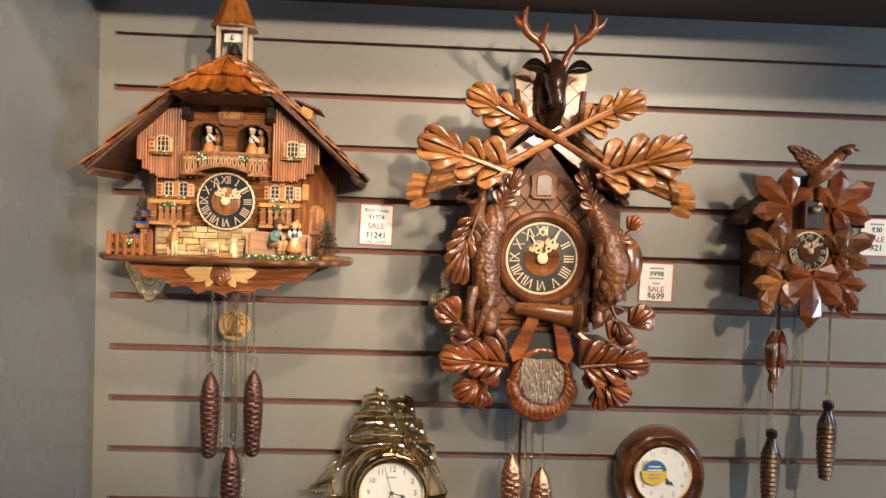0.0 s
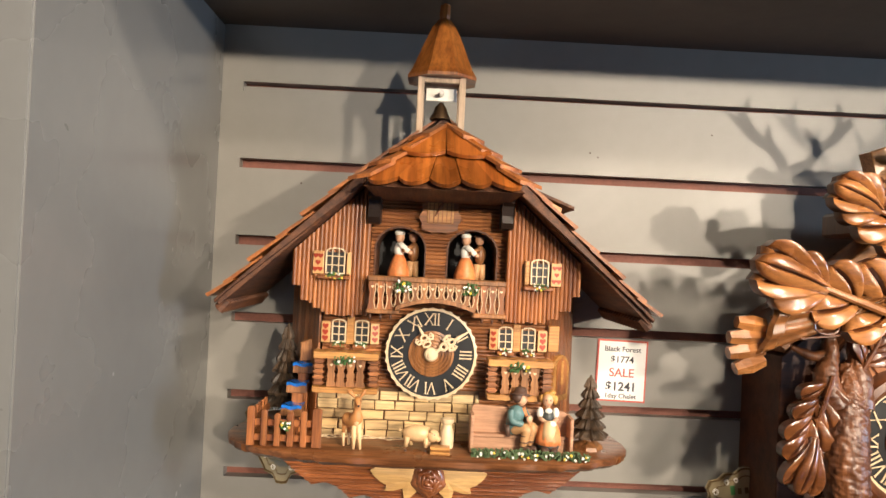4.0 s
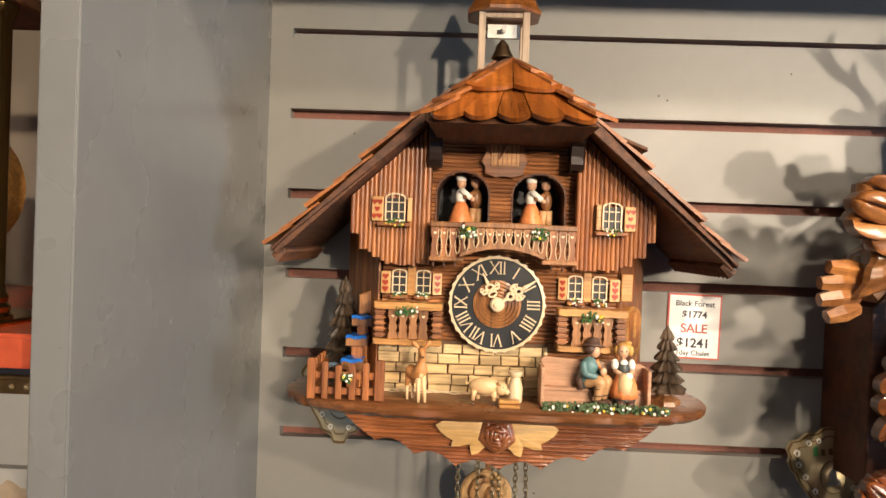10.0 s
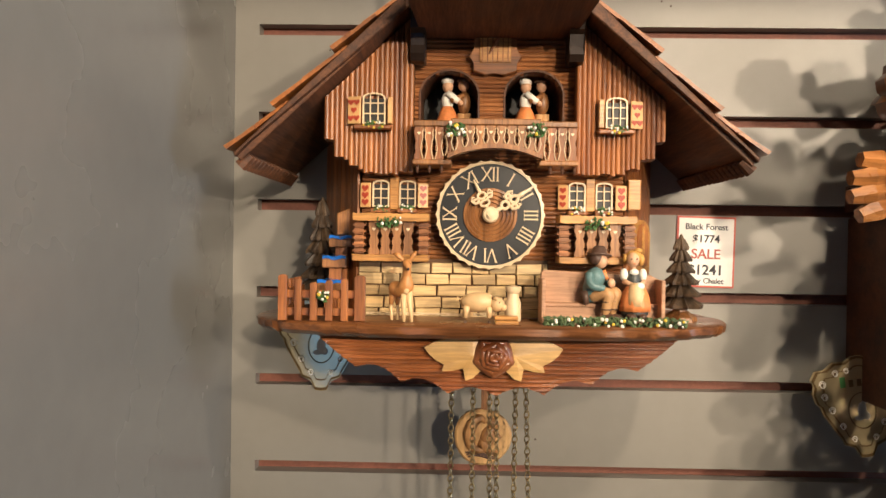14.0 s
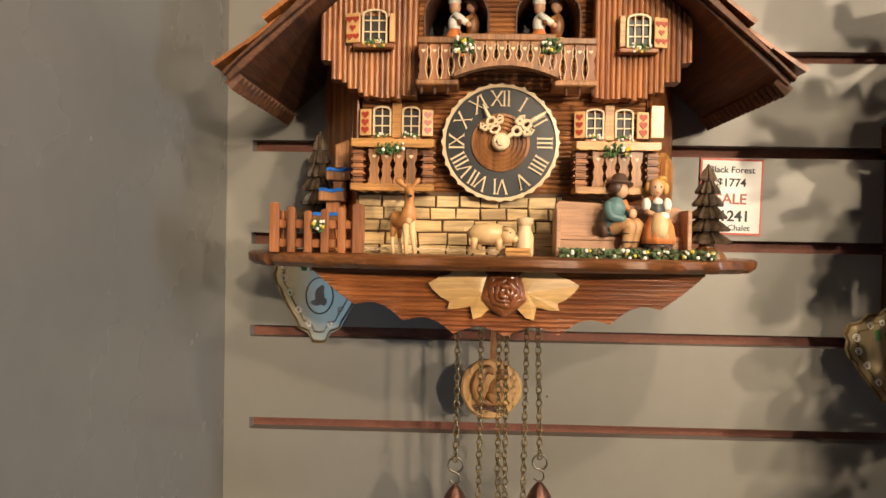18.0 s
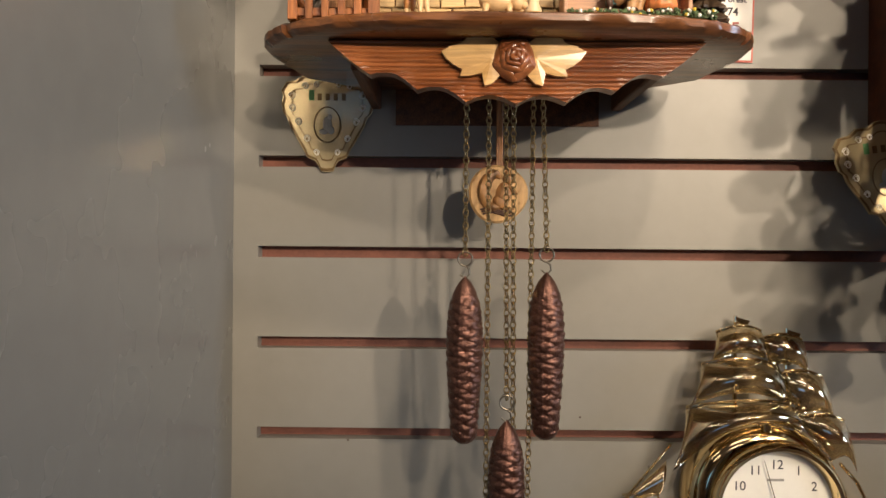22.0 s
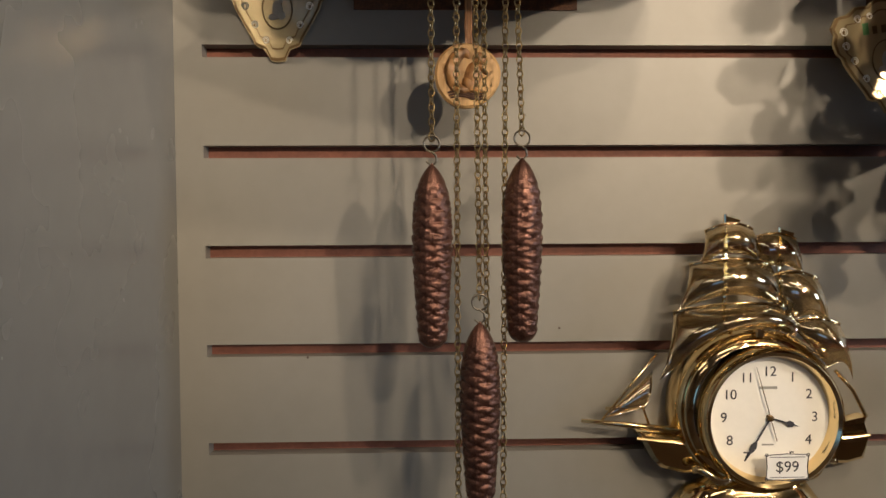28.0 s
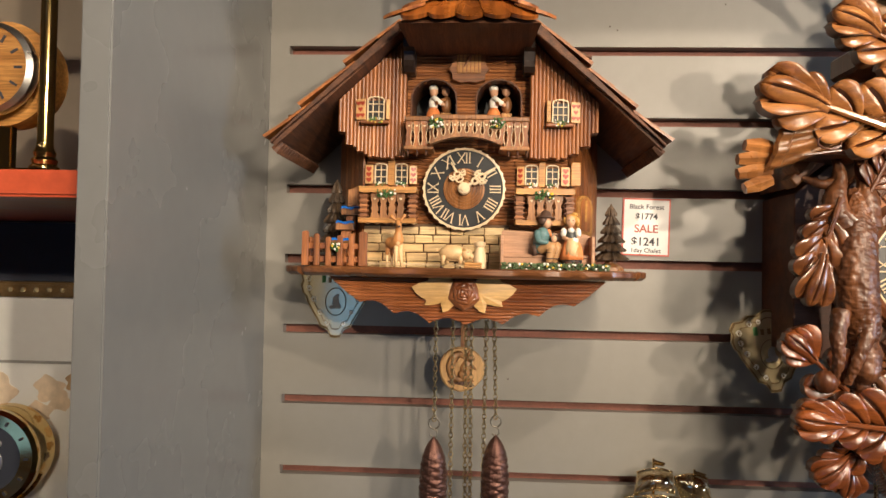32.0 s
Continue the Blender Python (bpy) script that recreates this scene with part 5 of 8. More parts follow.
# deer, pig, milk churn, step
dx, dy = 0.1400, -0.148
painted("deer_figurine", [
    (0, lambda bm: limb_fine(bm, [(dx - .0075, dy + .006, 1.4990), (dx - .0050, dy + .003, 1.5010), (dx - .0010, dy - .002, 1.5005), (dx + .0020, dy - .005, 1.5035), (dx + .0026, dy - .0070, 1.5110), (dx + .0028, dy - .0082, 1.5170)], [.0026, .0054, .0050, .0052, .0029, .0027], 16, 40)),
    (0, lambda bm: limb_fine(bm, [(dx + .0024, dy - .0065, 1.5185), (dx + .0030, dy - .0098, 1.5180), (dx + .0040, dy - .0140, 1.5150)], [.0026, .0031, .0013], 12, 18)),
    (0, lambda bm: limb_fine(bm, [(dx + .0005, dy - .0070, 1.5200), (dx - .0035, dy - .0060, 1.5235), (dx - .0062, dy - .0050, 1.5245)], [.0009, .0018, .0004], 8, 12)),
    (0, lambda bm: limb_fine(bm, [(dx + .0045, dy - .0070, 1.5200), (dx + .0072, dy - .0060, 1.5240), (dx + .0084, dy - .0050, 1.5262)], [.0009, .0017, .0004], 8, 12)),
    (0, limb((dx - .0070, dy + .004, 1.4995), (dx - .0082, dy + .003, 1.4905), .0030, .0013)), (1, limb((dx - .0082, dy + .003, 1.4905), (dx - .0076, dy + .002, PT - .003), .0013, .0009)),
    (0, limb((dx - .0040, dy + .005, 1.4990), (dx - .0042, dy + .006, 1.4900), .0028, .0012)), (1, limb((dx - .0042, dy + .006, 1.4900), (dx - .0040, dy + .005, PT - .003), .0012, .0009)),
    (1, limb((dx + .0008, dy - .0055, 1.5000), (dx + .0012, dy - .0080, PT - .003), .0024, .0010)), (1, limb((dx + .0040, dy - .0050, 1.5000), (dx + .0062, dy - .0075, PT - .003), .0024, .0010)),
    (1, blob((dx + .0024, dy - .0078, 1.5030), (.0026, .0022, .0048))),
    (2, blob((dx + .0052, dy - .0118, 1.5182), .0006, None, 6)), (2, blob((dx + .0041, dy - .0146, 1.5148), .0009, None, 6)),
], ("fawn", "pale_fawn", "black"), chalet, "painted fawn figurine standing on the platform")
gx, gy = 0.1900, -0.150
painted("pig_figurine", [
    (0, blob((gx, gy, 1.4935), (.0125, .0062, .0066))), (0, blob((gx + .0115, gy - .002, 1.4925), (.0050, .0048, .0050))),
    (0, blob((gx + .0155, gy - .003, 1.4905), (.0026, .0024, .0024))), (0, limb((gx + .0095, gy - .004, 1.4965), (gx + .0120, gy - .0078, 1.4958), .0016, .0005)),
    (0, limb((gx - .0080, gy - .003, 1.4910), (gx - .0090, gy - .003, PT), .0024, .0015)), (0, limb((gx + .0065, gy - .003, 1.4910), (gx + .0065, gy - .003, PT), .0024, .0015)),
    (0, limb((gx - .0055, gy + .003, 1.4910), (gx - .0050, gy + .003, PT), .0022, .0014)), (0, limb((gx + .0085, gy + .003, 1.4910), (gx + .0090, gy + .003, PT), .0022, .0014)),
    (0, lambda bm: tube(bm, [(gx - .0120, gy, 1.4955), (gx - .0145, gy - .001, 1.4950), (gx - .0140, gy - .001, 1.4970)], .0006, 5)),
    (1, blob((gx + .0130, gy - .0062, 1.4940), .0006, None, 6)), (1, blob((gx - .0090, gy - .003, 1.4806), .0012, None, 6)), (1, blob((gx + .0065, gy - .003, 1.4806), .0012, None, 6)),
], ("pig", "hat"), chalet, "painted pig figurine")
bm = BM()
lathe(bm, [(.0052, 0), (.0055, .002), (.0055, .012), (.0040, .0155), (.0036, .0185), (.0052, .0205), (.0052, .0230), (.0010, .0240)], 18, pose(0.2130, -0.138, PT))
part("milk_churn", bm, M["cream"], chalet, "cream milk churn", True)
bm = BM()
for k in range(2):
    box(bm, (0.2000, -0.163 + .004 * k, PT + .0026 * k), (0.2150, -0.150, PT + .0024 + .0026 * k), 0.0004)
part("step", bm, M["honey"], chalet)
bm = BM()
for j in range(3):
    tube(bm, [(0.112 + 0.085 * i / 14, FY - 0.006 - .002 * j, PT + 0.0012 + 0.0022 * abs(math.sin(i * 0.8 + j))) for i in range(15)], 0.00035, 5)
part("light_wire", bm, M["cream"], chalet, "thin pale wires lying at the stone foot")

# dancing couples in the arches
for cx, flip in ((0.1700, 1), (0.2270, 1)):
    cy, z0 = -0.100, 1.6145
    dn = painted("dancers_figurine", [
        (0, lambda bm, cx=cx: lathe(bm, [(.0085, 0), (.0080, .005), (.0052, .014), (.0032, .0175)], 16, pose(cx - .003, cy, z0), lambda a, k: 1 + .06 * math.sin(7 * a))),
        (1, blob((cx - .003, cy, z0 + .0210), (.0040, .0038, .0060))), (2, blob((cx - .0030, cy, z0 + .0305), (.0035, .0035, .0042))),
        (1, blob((cx - .0032, cy, z0 + .0335), (.0040, .0038, .0030))),
        (1, limb((cx - .003, cy - .003, z0 + .0255), (cx + .004, cy - .005, z0 + .0200), .0024, .0020)), (2, blob((cx + .0052, cy - .0050, z0 + .0192), .0017, None, 8)),
        (3, limb((cx + .006, cy, z0 + .013), (cx + .005, cy, z0), .0030, .0020)), (3, limb((cx + .009, cy, z0 + .013), (cx + .010, cy, z0), .0030, .0020)),
        (4, blob((cx + .0075, cy, z0 + .0200), (.0042, .0038, .0075))), (2, blob((cx + .0070, cy, z0 + .0310), (.0034, .0034, .0040))),
        (5, lambda bm, cx=cx: lathe(bm, [(.0052, 0), (.0050, .001), (.0032, .0015), (.0028, .0045), (.0005, .005)], 12, pose(cx + .0072, cy, z0 + .0330))),
        (4, limb((cx + .007, cy - .003, z0 + .024), (cx - .001, cy - .005, z0 + .0205), .0018, .0015)),
    ], ("skirt", "white", "skin", "breech", "hair" if flip == 0 else "tan", "hat"), chalet, "painted dancing couple on the balcony stage", 0.0)
    dn.matrix_basis = Matrix.Translation((cx, cy, z0)) @ Matrix.Scale(1.16, 4) @ Matrix.Translation((-cx, -cy, -z0))
bm = BM()
lathe(bm, [(0.026, 1.6012), (0.026, 1.6144), (0.001, 1.6146)], 28, pose(0.1985, -0.088, 0))
box(bm, (0.150, -0.112, 1.6013), (0.247, -0.075, 1.6140))
part("turntable", bm, M["board_d"], chalet)
# ---- how far the fronts of the chalet stand out ----
def sets_out(names, out, wide=1.0, deep=1.0):
    m = Matrix.Translation((0.185, -out, 1.56)) @ Matrix.Diagonal((wide, deep, wide, 1)) @ Matrix.Translation((-0.185, 0, -1.56))
    for o in [c for c in bpy.data.objects if c.parent == chalet and c.name.split(".")[0] in names]:
        o.matrix_basis = m @ o.matrix_basis


sets_out(("dancers_balcony", "balcony"), 0.006)
for o in [c for c in bpy.data.objects if c.parent == chalet and c.name in ("dial", "dial_block")]:
    o.matrix_basis = Matrix.Translation((-0.0018, -0.0025, -0.0005)) @ o.matrix_basis
sets_out(("roof", "roof_hood"), 0.0, 1.0, 1.03)
sets_out(("platform",), 0.0, 1.0, 1.02)
sets_out(("bracket", "rose"), -0.006)
sets_out(("fence",), 0.012)
sets_out(("bench", "deer_figurine", "pig_figurine", "milk_churn", "step", "light_wire"), 0.008)
sets_out(("flower_bed",), 0.013)
for o in [c for c in bpy.data.objects if c.name == "rose"]:
    o.matrix_basis = Matrix.Translation((0.2, -0.160, 1.4607)) @ Matrix.Diagonal((1.2, 1.5, 1.2, 1)) @ Matrix.Translation((-0.2, 0.160, -1.4607)) @ o.matrix_basis
# ---- chains, weights and pendulum of the chalet clock ----
CY = -0.088
def hook(bm, x, y, z, r=0.0052):
    """A wire S hook: an eye above, a small hook below."""
    path = [(x + r * math.cos(radians(a)), y, z + r + r * math.sin(radians(a))) for a in range(-80, 271, 25)]
    path += [(x + r * 0.5, y, z - 0.002), (x + r * 0.6, y, z - 0.006), (x, y, z - 0.0095), (x - r * 0.7, y, z - 0.006)]
    tube(bm, path, 0.00075, 6)


def pine_cone(x, y, z_top, length, radius, turn, tilt=0.0, mat="cone", label="bronzed cast-iron pine cone weight on a hook"):
    w = thing("pine_cone_weight", label, "clock weight", (x, y, z_top - length), "pine cone weights")
    bm = BM()
    rows, cols, nu, nv = 16, 4, 190, 96
    def surf(u, v):
        a = 2 * math.pi * v
        base = radius * (1 - math.exp(-u / 0.105)) ** 0.9 * (1.0 - 0.60 * max(0, u - 0.40) ** 1.2) * (1 - max(0, (u - 0.93) / 0.07) ** 3 * 0.55) * 1.03
        wob = 0.16 * noise.noise(Vector((2.2 * math.cos(a), 2.2 * math.sin(a), u * 9 + turn * 5)))
        rise = 0.0
        for par in (0, 1):
            k = u * rows + wob + 0.5 * par
            row = math.floor(k)
            c = v * cols + turn + 0.5 * par + 0.12 * math.sin(row * 7.3 + turn)
            dx = (c - math.floor(c) - 0.5) / 0.56
            dz = (k - row - 0.5 + 0.34 * dx * dx) / 0.46
            rise = max(rise, math.sqrt(max(0.0, 1 - dx * dx - dz * dz)) * (1.0 - 0.25 * dz))
        mouth = min(1, max(0, u - 0.08) / 0.10) * (1 - 0.5 * max(0, (u - .9) / .1))
        seam = 0.040 * math.exp(-((math.sin(a - 4.35) / 0.05) ** 2)) + 0.02 * math.exp(-((math.sin(a - 4.05) / 0.03) ** 2))
        r = base * (0.84 + 0.18 * rise * mouth + 0.12 * (1 - mouth) + seam + 0.022 * noise.noise(Vector((9 * math.cos(a), 9 * math.sin(a), u * 70))))
        r = max(r, 0.0008)
        return Vector((x + r * math.cos(a), y + r * math.sin(a), z_top - u * length))
    grid_sheet(bm, surf, nu, nv)
    bmesh.ops.remove_doubles(bm, verts=bm.verts[:], dist=1e-6)
    part("cone_body", bm, M[mat], w, "ridged cone scales", "all")
    bm = BM()
    hook(bm, x, y, z_top + 0.0075)
    part("hook", bm, M["hook"], w)
    return w


pine_cone(0.1722, CY, 1.3220, 0.120, 0.0132, 0.4)
pine_cone(0.2030, CY - 0.002, 1.2190, 0.120, 0.0132, 1.3)
pine_cone(0.2310, CY, 1.3255, 0.120, 0.0132, 0.1)
for x, zb, tilt in ((0.1722, 1.3370, 0.0), (0.1885, 0.985, 0.0), (0.2005, 1.2335, 0.0025), (0.2060, 0.985, 0.003), (0.2205, 0.985, -0.003), (0.2270, 1.3405, 0.0040)):
    bm = BM()
    chain_mesh(bm, x, CY, 1.4600, zb, tilt=tilt)
    part("chain", bm, M["chain"], chalet, "dull brass link chain")
    if zb < 1.0:
        bm = BM()
        hook(bm, x + tilt, CY, zb - 0.011, 0.005)
        part("end_ring", bm, M["chain"], chalet)

bm = BM()
box(bm, (0.1955, -0.0635, 1.395), (0.2005, -0.0615, 1.4690), 0.0005)
rod = part("pendulum", bm, M["tan"], chalet, "pendulum with a carved wooden slice")
bm = BM()
lathe(bm, [(0.0210, 0), (0.0215, 0.0015), (0.0215, 0.0055), (0.0200, 0.0070), (0.0002, 0.0070)], 40, pose(0.197, -0.058, 1.3835, 90, 0, 0), lambda a, k: 1.03 + 0.020 * math.sin(3 * a + 1) + 0.012 * math.cos(2 * a))
bob = part("bob", bm, M["slice"], rod, "round slice of pale wood with bark edge", True)
bm = BM()
limb_fine(bm, [(0.2000, -.0640, 1.3735), (0.1905, -.0650, 1.3745), (0.1858, -.0655, 1.3830), (0.1880, -.0655, 1.3930), (0.1945, -.0650, 1.3985), (0.1985, -.0645, 1.3945)], [.0022, .0034, .0042, .0046, .0036, .0012], 10, 40, .0007, 420)
for cx, cz, rx, rz, tl in ((0.2010, 1.3835, .0062, .0098, 14), (0.1985, 1.3775, .0058, .0062, 0), (0.2050, 1.3945, .0050, .0044, 30), (0.2032, 1.3990, .0012, .0026, 10), (0.2078, 1.3865, .0016, .0048, -50), (0.2035, 1.3725, .0062, .0016, 5)):
    ball(bm, (cx, -0.0645, cz), (rx, 0.0030, rz), 14, 8, pose(0, 0, 0, 0, tl, 0))
part("relief", bm, M["slice_dk"], rod, "carved animal relief", True)
bm = BM()
for k in range(3):
    tube(bm, [(0.1835 + 0.004 * i + 0.001 * k, -0.0655, 1.3715 - 0.0016 * k + 0.0012 * math.sin(i)) for i in range(7)], 0.0007, 5)
part("burnt_line", bm, M["hat"], rod)


# ---- gilt maker's plaques ----
M["brass_plate"] = paint("gilt_plate", (0.88, 0.72, 0.42), 0.16, 0.06, 200, 0.03, metal=0.68)
M["etch"] = paint("etched_brown", (0.13, 0.08, 0.03), 0.45, 0.2, 300, 0.1, metal=0.6)
M["green"] = paint("green_print", (0.05, 0.20, 0.05), 0.5, 0.1, 300)
M["grey_print"] = paint("grey_print", (0.32, 0.31, 0.28), 0.5, 0.1, 300)


def plaque(x, z, y):
    """A shield-shaped gilt plate; x, z: its lowest tip."""
    p = thing("maker_plaque", "gilt shield plaque with scrolled border hanging on the slatwall", "plaque", (x, y, z), "maker plaques")
    half = [(0, 0), (.005, .0006), (.0068, .004), (.009, .008), (.0165, .0105), (.0185, .015), (.0250, .0245), (.031, .034), (.0325, .039), (.036, .042), (.038, .049), (.0362, .054), (.0382, .059), (.034, .065), (.026, .0655), (.019, .070), (.010, .0695), (.004, .073), (0, .0735)]
    def shape(k, dz):
        a = [(x + px * k, z + 0.039 + (pz - 0.039) * k + dz) for px, pz in half]
        return a + [(2 * x - px, pz) for px, pz in a[::-1][1:-1]]
    bm = BM()
    slab(bm, shape(1, 0), y - 0.0022, y, 0.0004)
    part("plate", bm, M["brass_plate"], p)
    for k, d, wd in ((0.985, 0.0026, 0.050), (0.80, 0.0026, 0.028)):
        o, i = shape(k, 0), shape(k - wd, 0)
        bm = BM()
        n = len(o)
        vo = [bm.verts.new((a, y - d, b)) for a, b in o]
        vi = [bm.verts.new((a, y - d, b)) for a, b in i]
        bo = [bm.verts.new((a, y - 0.002, b)) for a, b in o]
        bi = [bm.verts.new((a, y - 0.002, b)) for a, b in i]
        for j in range(n):
            q = (j + 1) % n
            bm.faces.new((vo[j], vo[q], vi[q], vi[j]))
            bm.faces.new((vo[j], bo[j], bo[q], vo[q]))
            bm.faces.new((vi[j], vi[q], bi[q], bi[j]))
        part("border_line", bm, M["etch"], p)
    for s in (-1, 1):
        for cx, cz, r in ((.0290, .055, .0030), (.0285, .046, .0028), (.0235, .036, .0028), (.0165, .024, .0026), (.0085, .014, .0024), (.018, .062, .0026), (.009, .063, .0022)):
            bm = BM()
            tube(bm, [(x + s * (cx + r * (1 - t / 30) * math.cos(t * .55)), y - 0.0024, z + cz + r * (1 - t / 30) * math.sin(t * .55)) for t in range(20)], 0.0004, 5)
            part("scroll", bm, M["white"], p)
    bm = BM()
    slab(bm, ring_pts(x, z + 0.034, 0.0128, 28, sx=0.85), y - 0.00245, y - 0.002)
    med = part("medallion", bm, M["brass_plate"], p, "oval medallion")
    bm = BM()
    tube(bm, [(a, y - 0.0028, b) for a, b in ring_pts(x, z + 0.034, 0.0128, 28, sx=0.85)], 0.0005, 5, closed=True)
    part("medallion_rim", bm, M["etch"], med)
    bm = BM()
    for cx, cz, rx, rz in ((0, .034, .004, .006), (.002, .0395, .002, .002), (-.003, .029, .004, .002), (.003, .030, .003, .003)):
        ball(bm, (x + cx, y - 0.0027, z + cz), (rx, .0006, rz), 10, 6)
    part("medallion_figure", bm, M["grey_print"], med)
    for k in range(5):
        bm = BM()
        h = 0.0075 if k == 0 else 0.0050
        w = 0.0042 if k == 0 else 0.0034
        cx = x - 0.0130 + k * 0.0066
        slab(bm, [(cx - w / 2, z + .0515), (cx + w / 2, z + .0515), (cx + w / 2, z + .0515 + h), (cx - w / 2, z + .0515 + h)], y - 0.0026, y - 0.002)
        part("printed_bar", bm, M["green"] if k == 0 else M["etch"], p)
    return p


first_plaque = plaque(0.0575, 1.4055, -0.0015)
first_plaque.matrix_basis = pose(0.0580, -0.0015, 1.4050, 0, 0, 0) @ Matrix.Diagonal((1.02, 1, 1.16, 1))
copy_thing(first_plaque, pose(0.5160, -0.0250, 1.3630, 0, -8, 0))

# ---- price tags ----
M["paper"] = paint("white_card", (0.86, 0.85, 0.82), 0.55, 0.02, 200, 0.05)
M["red_edge"] = paint("red_card_edge", (0.55, 0.10, 0.07), 0.5, 0.1, 200)
M["ink"] = paint("dark_ink", (0.035, 0.035, 0.045), 0.6, 0.1, 200)
M["red_ink"] = paint("red_ink", (0.42, 0.12, 0.10), 0.6, 0.1, 200)


def price_tag(x0, z0, w, h, lines, lean, label):
    t = thing("price_tag", label, "price tag", (x0 + w / 2, -0.001, z0), "price tags")
    m = pose(x0 + w / 2, -0.0012, z0 + h / 2, 0, lean, 0)
    bm = BM()
    slab(bm, [(-w / 2, -h / 2), (w / 2, -h / 2), (w / 2, h / 2), (-w / 2, h / 2)], -0.0010, 0.0004, 0, m)
    card = part("card", bm, M["red_edge"], t, "red-bordered card")
    bm = BM()
    e = 0.0016
    slab(bm, [(-w / 2 + e, -h / 2 + e), (w / 2 - e, -h / 2 + e), (w / 2 - e, h / 2 - e), (-w / 2 + e, h / 2 - e)], -0.0014, -0.0010, 0, m)
    face = part("face", bm, M["paper"], card, "white paper face")
    for text, size, dz, mat in lines:
        if text.startswith("|"):
            bm = BM()
            n = int(text[1:])
            slab(bm, [(-n * size * .3, dz * h - size * .3), (n * size * .3, dz * h - size * .3), (n * size * .3, dz * h + size * .3), (-n * size * .3, dz * h + size * .3)], -0.0017, -0.0013, 0, m)
            part("printed_bar", bm, M[mat], card)
        else:
            ob = lettering("lettering", text, size, (0, 0, 0), M[mat], card, bold=0.016 if size > 0.009 else 0.006)
            ob.matrix_basis = m @ pose(0, -0.0016, dz * h, 90, 0, 0)
    return t


price_tag(0.3635, 1.5000, 0.0500, 0.0610, [("Black Forest", 0.0073, 0.350, "ink"), ("$1774", 0.0092, 0.180, "ink"), ("SALE", 0.0118, -0.035, "red_ink"), ("$1241", 0.0122, -0.260, "ink"), ("1day Chalet", 0.0066, -0.410, "ink")], 1.2, "white price tag with red border beside the chalet clock")
price_tag(0.7895, 1.4275, 0.0520, 0.0590, [("|9", 0.0040, 0.36, "grey_print"), ("$998", 0.0105, 0.215, "ink"), ("|10", 0.0036, 0.10, "grey_print"), ("|5", 0.0036, -0.03, "grey_print"), ("SALE", 0.0120, -0.185, "red_ink"), ("$699", 0.0130, -0.365, "ink")], 1.0, "white price tag with red border beside the carved clock")
price_tag(1.1300, 1.5070, 0.0520, 0.0590, [("|9", 0.0040, 0.34, "grey_print"), ("$30", 0.0105, 0.19, "ink"), ("SALE", 0.0120, -0.06, "red_ink"), ("$21", 0.0130, -0.28, "ink")], 0, "white price tag with red border beside the small clock")
# ---- carved hunting cuckoo clock ----
M["carved"] = wood("carved_walnut", (0.090, 0.030, 0.010), (0.27, 0.100, 0.030), "x", 0.24, 0.35, 0.12, 0.25, 0.7, 0.35)
M["stain_shade"] = wood("gouge_stain_and_shade", (0.05, 0.016, 0.006), (0.12, 0.038, 0.012), "x", 0.3, 0.35, 0.1, 0.25, 0.4, 0.3)
M["carved_hi"] = wood("carved_golden_wood", (0.15, 0.050, 0.014), (0.46, 0.200, 0.062), "x", 0.27, 0.35, 0.14, 0.35, 0.5, 0.42)
M["carved_dk"] = wood("dark_carved_walnut", (0.055, 0.018, 0.008), (0.17, 0.058, 0.020), "z", 0.3, 0.35, 0.12, 0.35, 0.4, 0.35)
M["carved_red"] = wood("red_carved_wood", (0.10, 0.026, 0.008), (0.31, 0.088, 0.022), "x", 0.25, 0.35, 0.16, 0.35, 0.6, 0.42)
M["matt"] = wood("matt_walnut", (0.10, 0.036, 0.013), (0.28, 0.110, 0.036), "x", 0.55, 0.35, 0.12, 0.25, 0.0, 0.35)
M["plank"] = wood("matt_golden_wood", (0.19, 0.072, 0.022), (0.44, 0.20, 0.065), "x", 0.5, 0.35, 0.12, 0.25, 0.0, 0.35)
M["head"] = paint("black_brown_carving", (0.022, 0.010, 0.007), 0.24, 0.3, 300, 0.3, coat=0.4)
M["fur"] = wood("carved_fur", (0.055, 0.019, 0.008), (0.21, 0.080, 0.028), "z", 0.40, 0.55, 0.1, 1.0, 0.2)
M["stain_matt"] = wood("matt_dark_board", (0.05, 0.016, 0.006), (0.12, 0.038, 0.012), "x", 0.6, 0.35, 0.1, 0.25, 0.0, 0.3)
M["silver_bag"] = paint("silvered_carving", (0.34, 0.27, 0.21), 0.22, 0.3, 260, 0.5, metal=0.4, coat=0.5)


